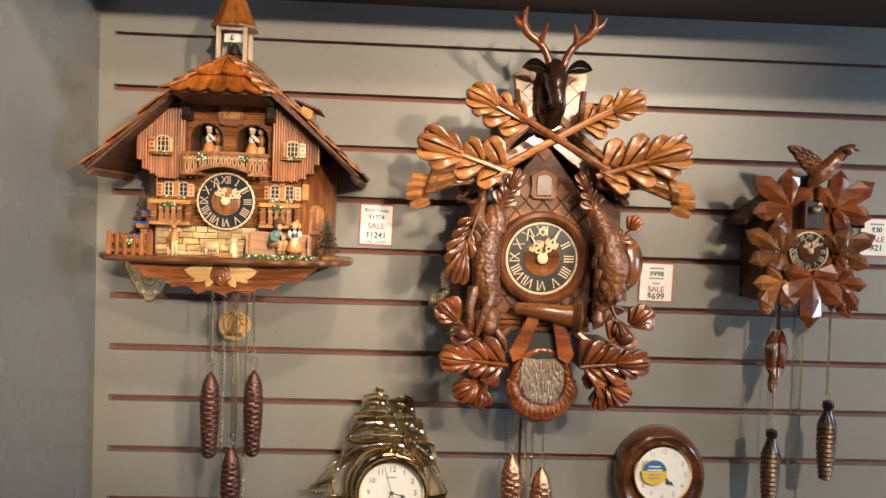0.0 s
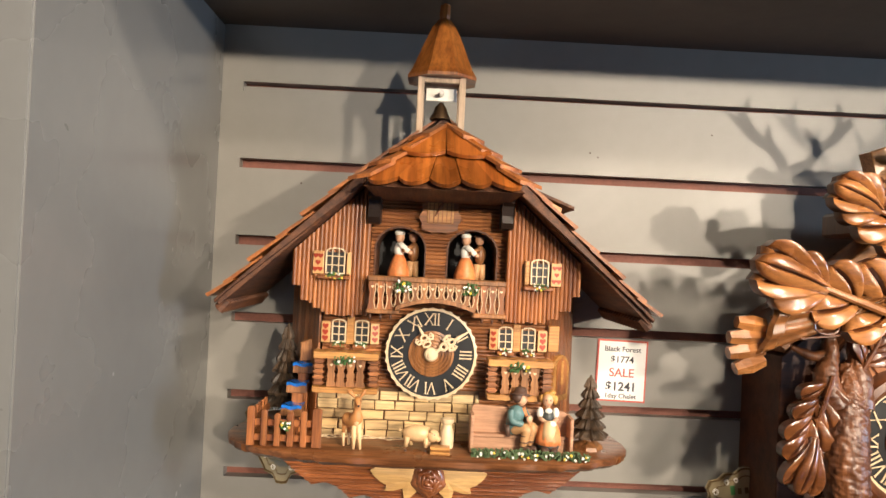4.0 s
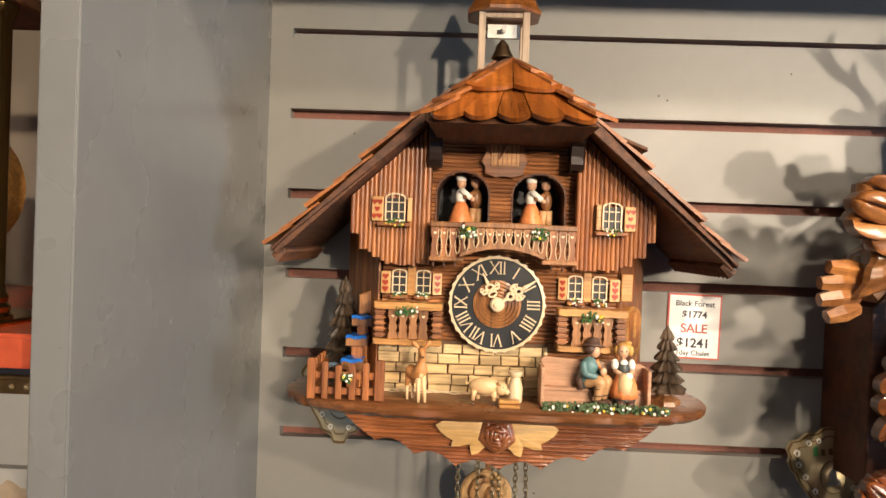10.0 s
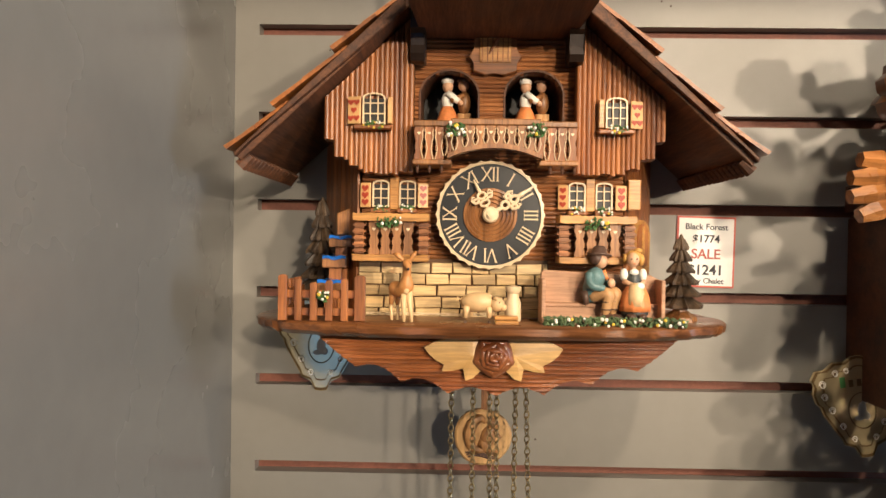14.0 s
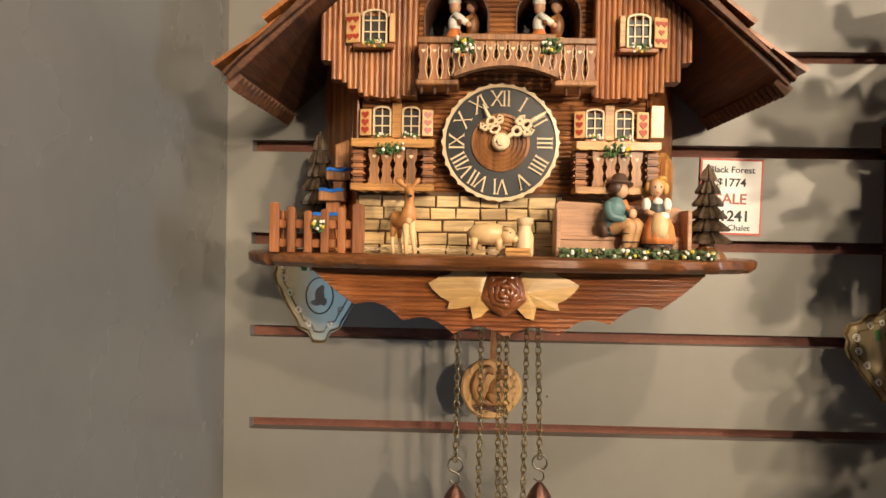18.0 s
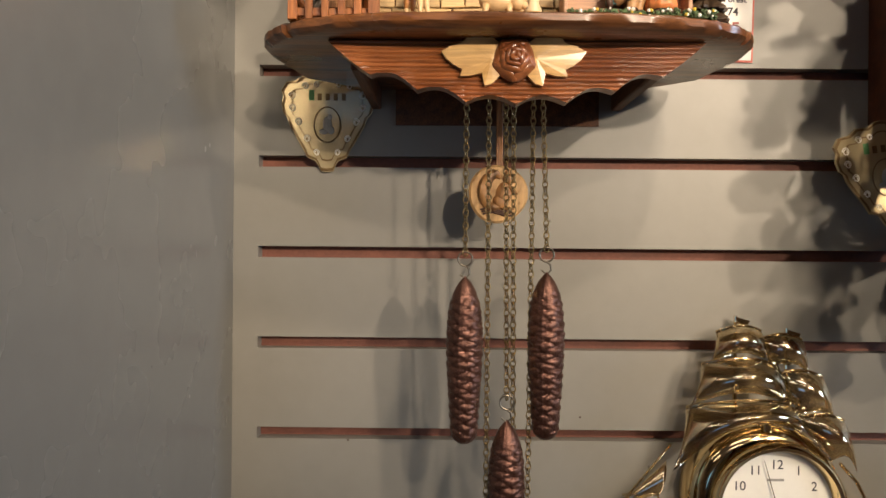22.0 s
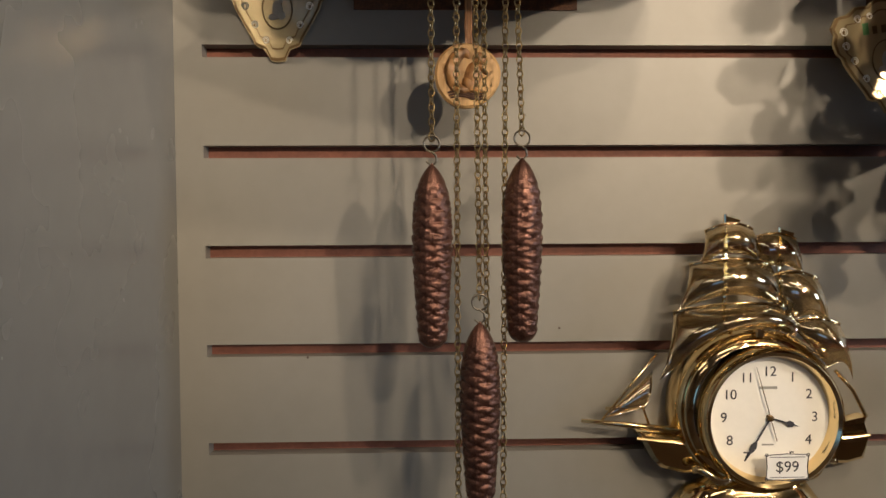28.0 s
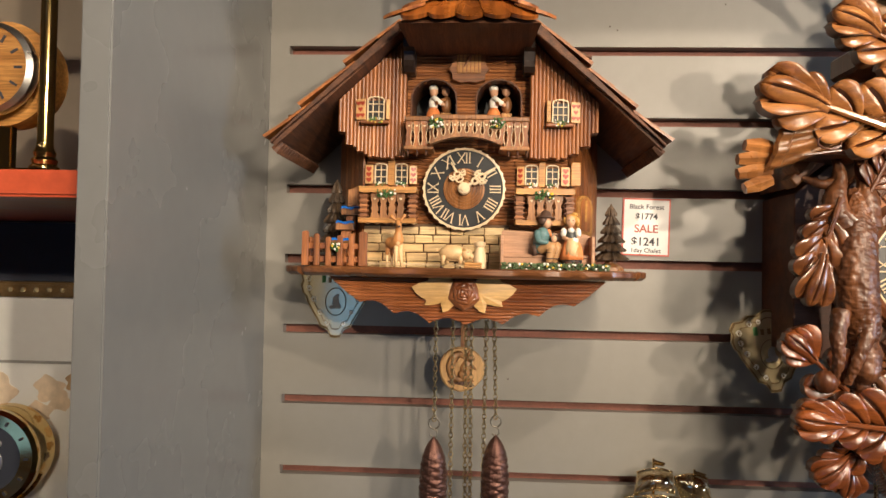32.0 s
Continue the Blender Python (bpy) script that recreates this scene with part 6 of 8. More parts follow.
def relief_leaf(name, base, tip, width, y, parent, mat="carved", lobes=3, cut=0.30, puff=0.009, curl=0.012, thick=0.006, sweep=0.55, bend=0.0, label=""):
    """A relief leaf from base to tip (x, z): lobed outline, sunk veins, rolled surface, solid back."""
    b, t = Vector(base), Vector(tip)
    d = t - b
    L = d.length
    d.normalize()
    s = Vector((-d.y, d.x))
    nu, nv = (60 if puff > 0.0065 else 34), (28 if puff > 0.0065 else 16)

    def env(u):
        return (math.sin(math.pi * min(1, (0.04 + 0.96 * u) ** 0.78)) ** 0.6) * (1 - cut * (0.5 + 0.5 * math.cos(2 * math.pi * lobes * u))) + 0.015

    def flat(u, v):
        w = width * 0.5 * env(u)
        along = L * u * (1 - 0.10) + sweep * abs(v) * w * (1 - 0.55 * u) - sweep * 0.10 * width * (1 - u)
        side = v * w + bend * L * math.sin(math.pi * u)
        return b + d * along + s * side

    def high(u, v):
        a = abs(v)
        h = puff * (0.55 + 0.45 * math.cos(2 * math.pi * lobes * (u - 0.5 / lobes) + math.pi)) * math.sin(math.pi * min(1, a * 1.02)) ** 0.7
        h += puff * 0.35 * (1 - a)
        h -= puff * 0.75 * math.exp(-((v / 0.06) ** 2))
        h -= puff * 0.60 * math.exp(-((math.cos(math.pi * lobes * u) / 0.16) ** 2)) * (0.25 + a) * (a < 0.9)
        h += curl * (u * u - 0.2) - curl * 0.5 * a * a * (1 - u)
        return h

    bm = BM()
    front = [[None] * (nv + 1) for _ in range(nu + 1)]
    back = [[None] * (nv + 1) for _ in range(nu + 1)]
    for i in range(nu + 1):
        for j in range(nv + 1):
            u, v = i / nu, -1 + 2 * j / nv
            p = flat(u, v)
            h = high(u, v)
            edge = min(i, nu - i, j, nv - j) == 0
            front[i][j] = bm.verts.new((p.x, y - h - (0 if edge else 0.0012), p.y))
            back[i][j] = bm.verts.new((p.x, y - h + thick, p.y))
    for i in range(nu):
        for j in range(nv):
            bm.faces.new((front[i][j], front[i + 1][j], front[i + 1][j + 1], front[i][j + 1]))
            bm.faces.new((back[i][j], back[i][j + 1], back[i + 1][j + 1], back[i + 1][j]))
    rim = [(i, 0) for i in range(nu)] + [(nu, j) for j in range(nv)] + [(i, nv) for i in range(nu, 0, -1)] + [(0, j) for j in range(nv, 0, -1)]
    for k in range(len(rim)):
        (a, c), (e, f) = rim[k], rim[(k + 1) % len(rim)]
        bm.faces.new((front[a][c], back[a][c], back[e][f], front[e][f]))
    return part(name, bm, M[mat], parent, label, True)


def lobe(bm, base, ang, length, width, y, dip, bulge, arch, thick=0.005, lean=0.0, hook=0.0):
    """One rounded finger of a leaf with a gouged vein; base (x, z), ang in radians; lean tips it sideways."""
    nu, nv = 22, 16
    F, B = [], []
    c, a = Vector(base), ang
    for i in range(nu + 1):
        u = i / nu
        w = width * 0.5 * (0.40 + 0.60 * min(1, u / 0.66) ** 1.1) * math.sqrt(max(0.0, 1 - max(0, (u - 0.70) / 0.30) ** 2)) + 0.0002
        d, s = Vector((math.cos(a), math.sin(a))), Vector((-math.sin(a), math.cos(a)))
        rf, rb = [], []
        for j in range(nv + 1):
            v = -1 + 2 * j / nv
            p = c + s * (w * v)
            h = arch * math.sin(math.pi * (0.10 + 0.72 * u)) + bulge * math.sqrt(max(0, 1 - v * v)) * min(1, w / (width * .3)) + lean * v
            h -= dip * math.exp(-((v / 0.10) ** 2)) * (1 - max(0, u - .8) * 4)
            rf.append(bm.verts.new((p.x, y - h, p.y)))
            rb.append(bm.verts.new((p.x, y - h * 0.5 + thick, p.y)))
        F.append(rf)
        B.append(rb)
        c = c + d * (length / nu)
        a += hook / nu
    for i in range(nu):
        for j in range(nv):
            f = bm.faces.new((F[i][j], F[i + 1][j], F[i + 1][j + 1], F[i][j + 1]))
            # vein, side and back faces darker: stain plus the creases' shade as colour
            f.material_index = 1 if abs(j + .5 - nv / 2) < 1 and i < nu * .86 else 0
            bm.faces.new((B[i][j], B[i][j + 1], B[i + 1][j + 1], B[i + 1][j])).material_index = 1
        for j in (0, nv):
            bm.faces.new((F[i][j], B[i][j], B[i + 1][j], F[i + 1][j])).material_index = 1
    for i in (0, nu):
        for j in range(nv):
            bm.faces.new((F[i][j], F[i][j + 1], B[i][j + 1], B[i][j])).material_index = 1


def carved_leaf(name, base, tip, width, y, parent, mat="carved", lobes=3, cut=0.3, puff=0.009, curl=0.012, thick=0.006, sweep=0.55, bend=0.0, label=""):
    """A carved oak leaf: gouged fingers fanning off a midrib, as one mesh."""
    b, t = Vector(base), Vector(tip)
    d = t - b
    L = d.length
    ang = math.atan2(d.y, d.x)
    side = Vector((-d.y, d.x)).normalized()
    bm = BM()
    k = max(0.6, width / 0.062)
    for q in range(lobes):
        f = 0.06 + 0.46 * q / max(1, lobes - 1)
        for s in (-1, 1):
            jig = 0.82 + 0.34 * (math.sin(base[0] * 977 + q * 5.1 + s * 2.3) * .5 + .5)
            at = b + d * f + side * (bend * L * math.sin(math.pi * f))
            spread = radians(56 - 30 * q / lobes) * s
            lobe(bm, at, ang + spread, width * (0.64 - 0.05 * q) * jig, width * 0.43 * jig, y - 0.0022 * q - 0.0006 * (s > 0), puff * .30, puff * .17, puff * .8, thick, puff * .30 * s, -0.45 * s)
    for s in (-1, 1):
        lobe(bm, b + d * 0.56, ang + radians(21) * s, L * 0.42, width * 0.34, y - 0.0022 * lobes - 0.0004 * s, puff * .26, puff * .16, puff * .75 + curl * .2, thick, puff * .40 * s, -0.2 * s)
    lobe(bm, b + d * 0.50, ang, L * 0.50, width * 0.32, y - 0.0022 * lobes - 0.0025, puff * .30, puff * .40, puff * .75 + curl * .25, thick)
    rib = [b - d * 0.04, b + d * 0.25, b + d * 0.52, b + d * 0.74]
    tube(bm, [(p.x, y - puff * .80 - 0.0016 * n_, p.y) for n_, p in enumerate(rib)], [0.0032 * k, 0.0028 * k, 0.0022 * k, 0.0006], 7)
    return part(name, bm, [M[mat], M["stain_shade"]], parent, label, True)


DX = 0.622
hunt = thing("hunting_cuckoo_clock", "large carved walnut cuckoo clock with stag head, rifles, hare and leaves", "cuckoo clock", (DX, 0, 1.39))
# case
bm = BM()
pts = [(0.556, 1.400), (0.690, 1.400), (0.700, 1.555), (DX, 1.652), (0.546, 1.555)]
slab(bm, pts, -0.083, -0.001, 0.001)
part("case", bm, M["carved_dk"], hunt, "dark walnut case")
for s in (-1, 1):
    bm = BM()
    slab(bm, [(DX + s * 0.0765, 1.402), (DX + s * 0.112, 1.410), (DX + s * 0.112, 1.560), (DX + s * 0.0765, 1.590)], -0.0800, -0.001, 0.001)
    part("case_side", bm, M["stain_matt"], hunt)
bm = BM()
slab(bm, [(x * 0.98 + DX * 0.02, z) for x, z in pts], -0.0875, -0.0832, 0.001)
front = part("front_board", bm, M["stain_matt"], hunt, "front board cut with a diamond lattice")
# lattice lozenges in relief
def inside(x, z):
    return 1.402 < z < 1.652 - abs(x - DX) * 1.27 and abs(x - DX) < 0.068


k = 0.0135
for i in range(-14, 15):
    for j in range(-14, 15):
        cx, cz = DX + (i - j) * k * 0.92, 1.53 + (i + j) * k * 1.0
        if not inside(cx, cz + k) or not inside(cx, cz - k) or math.hypot(cx - DX, cz - 1.492) < 0.050 or (abs(cx - DX) < 0.018 and 1.572 < cz < 1.612):
            continue
        bm = BM()
        g = k * 0.90
        slab(bm, [(cx - g * .92, cz), (cx, cz - g), (cx + g * .92, cz), (cx, cz + g)], -0.0895, -0.0872, 0.0008)
        part("lozenge", bm, M["matt"], front)
# little door
bm = BM()
sh = [(-.019, -.013), (-.014, -.019), (.014, -.019), (.019, -.013), (.016, 0), (.019, .014), (.012, .017), (0, .023), (-.012, .017), (-.019, .014), (-.016, 0)]
slab(bm, [(DX + x, 1.592 + z) for x, z in sh], -0.0945, -0.0876, 0.0012)
cdoor = part("cuckoo_door", bm, M["matt"], hunt, "closed cuckoo door with arched panel")
bm = BM()
arch = [(-.0105, -.0135)] + [(-.0105 * math.cos(radians(a)), .0075 + .0085 * math.sin(radians(a))) for a in range(0, 181, 20)] + [(.0105, -.0135)]
slab(bm, [(DX + x, 1.592 + z) for x, z in arch], -0.0965, -0.0944, 0.0005)
part("door_leaf", bm, M["carved_dk"], cdoor)
# bezel and dial
bm = BM()
prof = [(0.0495, 0.0), (0.0505, 0.012), (0.0530, 0.0165), (0.0575, 0.0195), (0.0625, 0.0170), (0.0650, 0.0105), (0.0660, 0.0)]
n = 64
rings = [[bm.verts.new((DX + r * math.cos(2 * math.pi * i / n), -0.0885 - h, 1.492 + r * math.sin(2 * math.pi * i / n))) for i in range(n)] for r, h in prof]
rings.append(rings[0])
for a, b in zip(rings, rings[1:]):
    for i in range(n):
        bm.faces.new((a[i], a[(i + 1) % n], b[(i + 1) % n], b[i]))
part("bezel", bm, M["carved_dk"], hunt, "turned dark wooden bezel", True)
clock_dial(hunt, (DX, -0.0950, 1.492), 0.0500, M["dial"], M["cream"], M["carved"], -28, 30, 40)
bm = BM()
slab(bm, [(DX - .0055, 1.5330), (DX - .0058, 1.5270), (DX, 1.5225), (DX + .0058, 1.5270), (DX + .0055, 1.5330)], -0.0975, -0.0950, 0.0004)
part("emblem", bm, M["cream"], hunt, "cream shield emblem at twelve")
bm = BM()
ball(bm, (DX, -0.0975, 1.5285), (0.0028, 0.0006, 0.0034), 8, 6)
part("emblem_mark", bm, M["etch"], hunt)

# roof planks with grooves, falling to both sides from behind the shield
for s in (-1, 1):
    for k in range(4):
        bm = BM()
        o = k * 0.0105
        p = [(0.020 + o * .72, 0.0 - o * .72), (0.118 + o * 0.10, -0.082 - o * 1.05), (0.112 + o * 0.10, -0.090 - o * 1.05), (0.014 + o * .72, -0.008 - o * .72)]
        slab(bm, [(DX + s * x, 1.688 + z) for x, z in p], -0.105 + 0.004 * k, -0.070, 0.0012)
        part("roof_plank", bm, M["plank"], hunt)
    bm = BM()
    slab(bm, [(DX, 1.676), (DX + s * 0.115, 1.588), (DX + s * 0.115, 1.566), (DX, 1.655)], -0.088, -0.001, 0.001)
    part("roof_side", bm, M["carved_dk"], hunt)

# shield with lattice
bm = BM()
shield = [(-0.052, 0.072), (-0.046, 0.050), (-0.043, 0.020), (-0.030, 0.002), (-0.010, -0.008), (0, -0.012), (0.010, -0.008), (0.030, 0.002), (0.043, 0.020), (0.046, 0.050), (0.052, 0.072), (0.030, 0.080), (0, 0.074), (-0.030, 0.080)]
slab(bm, [(DX + 0.003 + x, 1.672 + z) for x, z in shield], -0.098, -0.080, 0.001)
shd = part("shield", bm, M["honey"], hunt, "golden shield with crossed lattice and dark rim")
bm = BM()
tube(bm, [(DX + 0.003 + x, -0.099, 1.672 + z) for x, z in shield[1:10]], 0.0042, 8)
part("shield_rim", bm, M["carved_dk"], shd)
for k in range(-3, 4):
    for sg in (-1, 1):
        bm = BM()
        c = k * 0.026
        a, b = (c - 0.034 * sg, -0.034), (c + 0.034 * sg, 0.034)
        pts = [(DX + 0.003 + a[0] + (b[0] - a[0]) * f, 1.706 + a[1] + (b[1] - a[1]) * f) for f in [i / 30 for i in range(31)]]
        ok = [p for p in pts if abs(p[0] - DX - .003) < 0.042 and p[1] > 1.668 + abs(p[0] - DX - .003) * 0.5 and p[1] < 1.742]
        if len(ok) > 2:
            tube(bm, [(x, -0.0982, z) for x, z in (ok[0], ok[-1])], 0.0008, 5)
            part("lattice_line", bm, M["carved_dk"], shd)
        else:
            bm.free()

# stag head: one carved shape, antlers and ears as set-in pieces
hx = DX + 0.004
bm = BM()
limb_fine(bm, [(hx, -.112, 1.752), (hx, -.128, 1.738), (hx, -.142, 1.722), (hx, -.152, 1.704), (hx, -.156, 1.690), (hx, -.154, 1.683)], [.0110, .0185, .0190, .0140, .0112, .0050], 22, 40, .0007, 160)
limb_fine(bm, [(hx, -.098, 1.742), (hx, -.106, 1.716), (hx, -.114, 1.690), (hx, -.112, 1.672), (hx, -.106, 1.664)], [.0160, .0235, .0245, .0180, .0060], 22, 40, .0009, 140)
for s in (-1, 1):
    ball(bm, (hx + s * .0150, -0.150, 1.727), (.0032, .0034, .0028), 10, 8)
    ball(bm, (hx + s * .0045, -0.1655, 1.6915), (.0022, .0022, .0016), 8, 6)
head = part("stag_head", bm, M["head"], hunt, "dark glossy carved stag head", True)
head.matrix_basis = Matrix.Translation((hx - 0.002, 0, 1.717)) @ Matrix.Diagonal((0.80, 1, 0.94, 1)) @ Matrix.Translation((-hx, 0, -1.712))
for s in (-1, 1):
    bm = BM()
    def ear(u, v, s=s):
        w = 0.0095 * math.sin(math.pi * min(1, .08 + u * .92)) ** .8
        return Vector((hx + s * (0.013 + 0.034 * u), -0.134 + 0.004 * u + 0.006 * abs(v * 2 - 1) * -1, 1.740 + 0.010 * u * (1 - u) * 2 + (v * 2 - 1) * w + 0.004 * u))
    grid_sheet(bm, ear, 14, 8)
    bmesh.ops.solidify(bm, geom=bm.faces[:], thickness=0.002)
    part("ear", bm, M["head"], head, smooth="all")
    bm = BM()
    main = [(hx + s * .008, -0.132, 1.744), (hx + s * .014, -0.134, 1.762), (hx + s * .024, -0.136, 1.776), (hx + s * .038, -0.138, 1.786), (hx + s * .046, -0.140, 1.796), (hx + s * .047, -0.141, 1.808), (hx + s * .043, -0.142, 1.822)]
    limb_fine(bm, main, [.0052, .0050, .0050, .0058, .0058, .0046, .0016], 10, 30, 0.0006, 200)
    limb_fine(bm, [main[4], (hx + s * .054, -0.141, 1.800), (hx + s * .061, -0.143, 1.811)], [.0050, .0040, .0014], 9, 12)
    limb_fine(bm, [main[2], (hx + s * .021, -0.146, 1.788), (hx + s * .017, -0.152, 1.798)], [.0044, .0036, .0014], 9, 12)
    part("antler", bm, M["carved_red"], head, "reddish wooden antler", "all")

# crossed rifles
for s in (-1, 1):
    bm = BM()
    def P(f, dy=0.0, s=s):
        return (DX + 0.002 + s * (-0.074 + 0.232 * f), -0.116 - 0.004 * (s > 0) + dy, 1.692 - 0.133 * f + 0.024 * max(0, f - 0.62) ** 1.0)
    tube(bm, [P(0.0), P(0.3), P(0.62)], [.0040, .0046, .0056], 8)
    rifle = part("rifle", bm, M["carved"] if s > 0 else M["carved_hi"], hunt, "carved wooden hunting rifle", True)
    bm = BM()
    def stock(u, v, s=s):
        half = 0.0065 + 0.0175 * u ** 1.4
        cx, cz = 0.062 + 0.100 * u, 1.6235 - 0.030 * u - 0.006 * math.sin(math.pi * u)
        w = (v * 2 - 1)
        h = 0.010 * (1 - w * w) ** 0.6 + 0.004 * (abs(u - .93) < .05) + 0.0015 * math.sin(w * 9 + u * 5)
        return Vector((DX + s * (cx - 0.30 * w * half), -0.112 - h, cz + w * half))
    grid_sheet(bm, stock, 36, 24)
    bmesh.ops.solidify(bm, geom=bm.faces[:], thickness=0.006)
    part("stock", bm, M["carved_hi"], rifle, "broad carved rifle stock", True)
    bm = BM()
    tube(bm, [(DX + s * (0.118 + 0.006 * math.cos(t * .6) * (1 + t * .08)), -0.1265, 1.594 + 0.0035 * math.sin(t * .6) * (1 + t * .08)) for t in range(14)], .0009, 5)
    tube(bm, [(DX + s * (0.108 + 0.006 * t), -0.1240, 1.588 - 0.0008 * t) for t in range(6)], .0009, 5)
    part("stock_scroll", bm, M["carved_dk"], rifle)
    bm = BM()
    path = [P(0.56, -.006), P(0.60, -.012), P(0.66, -.012), P(0.68, -.006)]
    tube(bm, [(x, y, z - 0.008) for x, y, z in path], .0016, 6)
    tube(bm, [(x, y - .004, z + .012) for x, y, z in (P(.54), P(.58))], [.0035, .0022], 6)
    part("lock", bm, M["carved_hi"], rifle)
    # tasselled butt
    for q in range(4):
        bm = BM()
        a = (DX + s * 0.160, -0.108, 1.592 - 0.009 * q)
        b = (DX + s * (0.189 - 0.006 * (q in (0, 3))), -0.110, 1.594 - 0.0125 * q)
        tube(bm, [a, tuple((u + v) / 2 for u, v in zip(a, b)), b], [.0060, .0078, .0052], 6)
        part("butt_tuft", bm, M["carved_hi"], hunt)

# oak leaves round the top
for s in (-1, 1):
    def X(v, s=s):
        return DX + s * v
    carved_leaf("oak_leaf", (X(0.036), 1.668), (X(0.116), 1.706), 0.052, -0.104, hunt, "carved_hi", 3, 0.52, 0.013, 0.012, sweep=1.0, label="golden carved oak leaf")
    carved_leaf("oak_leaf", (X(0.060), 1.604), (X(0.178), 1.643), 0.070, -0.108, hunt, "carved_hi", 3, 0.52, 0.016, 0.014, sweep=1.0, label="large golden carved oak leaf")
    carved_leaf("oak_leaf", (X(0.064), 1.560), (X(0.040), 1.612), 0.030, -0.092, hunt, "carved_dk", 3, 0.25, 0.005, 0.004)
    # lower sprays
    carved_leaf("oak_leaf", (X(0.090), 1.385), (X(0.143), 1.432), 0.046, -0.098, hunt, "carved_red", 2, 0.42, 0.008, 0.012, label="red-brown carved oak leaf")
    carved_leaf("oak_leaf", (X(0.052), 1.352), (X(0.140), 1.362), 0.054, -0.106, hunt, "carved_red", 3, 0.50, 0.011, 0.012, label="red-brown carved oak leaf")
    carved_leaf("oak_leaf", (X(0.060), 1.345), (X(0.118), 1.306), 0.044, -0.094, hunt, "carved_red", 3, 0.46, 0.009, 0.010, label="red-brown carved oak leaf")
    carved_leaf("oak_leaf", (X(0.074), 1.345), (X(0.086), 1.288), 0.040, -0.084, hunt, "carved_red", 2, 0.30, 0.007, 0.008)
    bm = BM()
    lathe(bm, [(.0008, 0), (.008, .003), (.0105, .010), (.008, .018), (.003, .022)], 12, pose(X(0.104), -0.105, 1.386, 60, 0, 30 * s))
    part("bud", bm, M["carved_dk"], hunt, smooth=True)
    bm = BM()
    tube(bm, [(X(0.045), -0.090, 1.395), (X(0.075), -0.094, 1.372), (X(0.105), -0.092, 1.358)], [.006, .0055, .003], 8)
    part("twig", bm, M["carved_dk"], hunt)

# hare hanging on one side, one carved shape
ax = 0.541
bm = BM()
limb_fine(bm, [(ax + .008, -.096, 1.560), (ax + .008, -.102, 1.538), (ax + .004, -.108, 1.515), (ax + .000, -.113, 1.488), (ax + .001, -.115, 1.462), (ax + .005, -.114, 1.440), (ax + .006, -.112, 1.424)], [.0075, .0125, .0165, .0185, .0180, .0160, .0120], 56, 170, .0019, 560)
limb_fine(bm, [(ax + .006, -.112, 1.428), (ax + .008, -.116, 1.414), (ax + .006, -.120, 1.400), (ax + .004, -.120, 1.390)], [.0110, .0135, .0115, .0050], 24, 40, .0015, 560)
for d in (-1, 1):
    limb_fine(bm, [(ax + .006 + d * .004, -.116, 1.402), (ax + .014 + d * .009, -.118, 1.388), (ax + .018 + d * .014, -.114, 1.368)], [.0050, .0056, .0012], 12, 20, .0008, 200)
    limb_fine(bm, [(ax + .006 + d * .009, -.106, 1.525), (ax + .002 + d * .014, -.102, 1.548), (ax + .004 + d * .010, -.098, 1.570), (ax + .002 + d * .010, -.094, 1.590)], [.0115, .0100, .0060, .0034], 28, 70, .0013, 560)
    limb_fine(bm, [(ax - .002 + d * .012, -.120, 1.452), (ax - .008 + d * .012, -.126, 1.432), (ax - .012 + d * .008, -.128, 1.412), (ax - .016 + d * .006, -.122, 1.390)], [.0085, .0066, .0048, .0030], 28, 70, .0012, 560)
limb_fine(bm, [(ax - .008, -.096, 1.566), (ax - .022, -.094, 1.566), (ax - .036, -.090, 1.572)], [.0062, .0044, .0020], 10, 16, .0008, 200)
part("hare", bm, M["fur"], hunt, "carved hanging hare with chiselled fur", "all")
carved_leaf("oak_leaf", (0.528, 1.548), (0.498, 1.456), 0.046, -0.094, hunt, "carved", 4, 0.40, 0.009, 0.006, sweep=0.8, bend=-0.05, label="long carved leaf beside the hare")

# pheasant and pouch on the other side
fx = 0.700
bm = BM()
limb_fine(bm, [(fx - .020, -.098, 1.578), (fx - .010, -.106, 1.552), (fx + .004, -.114, 1.520), (fx + .010, -.120, 1.486), (fx + .008, -.118, 1.456), (fx + .000, -.112, 1.434), (fx - .004, -.110, 1.420)], [.005, .0115, .0190, .0235, .0200, .0110, .0080], 56, 160, .0016, 560)
limb_fine(bm, [(fx - .004, -.112, 1.424), (fx - .006, -.114, 1.412), (fx - .012, -.116, 1.400)], [.0080, .0095, .0010], 14, 20, .0008, 200)
part("pheasant", bm, M["fur"], hunt, "carved hanging pheasant with chiselled feathers", "all")
for row in range(6):
    for k in range(5):
        aa = radians(-75 + 37 * k + (18 if row % 2 else 0))
        zz = 1.520 - row * .014
        rr = (.0165, .0205, .0230, .0235, .0220, .0180)[row]
        bm = BM()
        cx, cy = fx + .005 + .001 * row + rr * math.sin(aa), -.1165 - rr * math.cos(aa)
        ball(bm, (cx, cy + .001, zz), (.0062, .0022, .0105), 10, 7, pose(0, 0, 0, -8, 0, math.degrees(aa)))
        part("body_feather", bm, M["fur"], hunt, smooth="all")
bm = BM()
ball(bm, (fx + .034, -.098, 1.490), (.0225, .0190, .0360), 24, 16)
part("pouch", bm, M["carved"], hunt, "smooth carved pouch", True)
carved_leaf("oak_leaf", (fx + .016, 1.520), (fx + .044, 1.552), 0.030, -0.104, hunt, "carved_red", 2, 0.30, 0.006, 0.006)
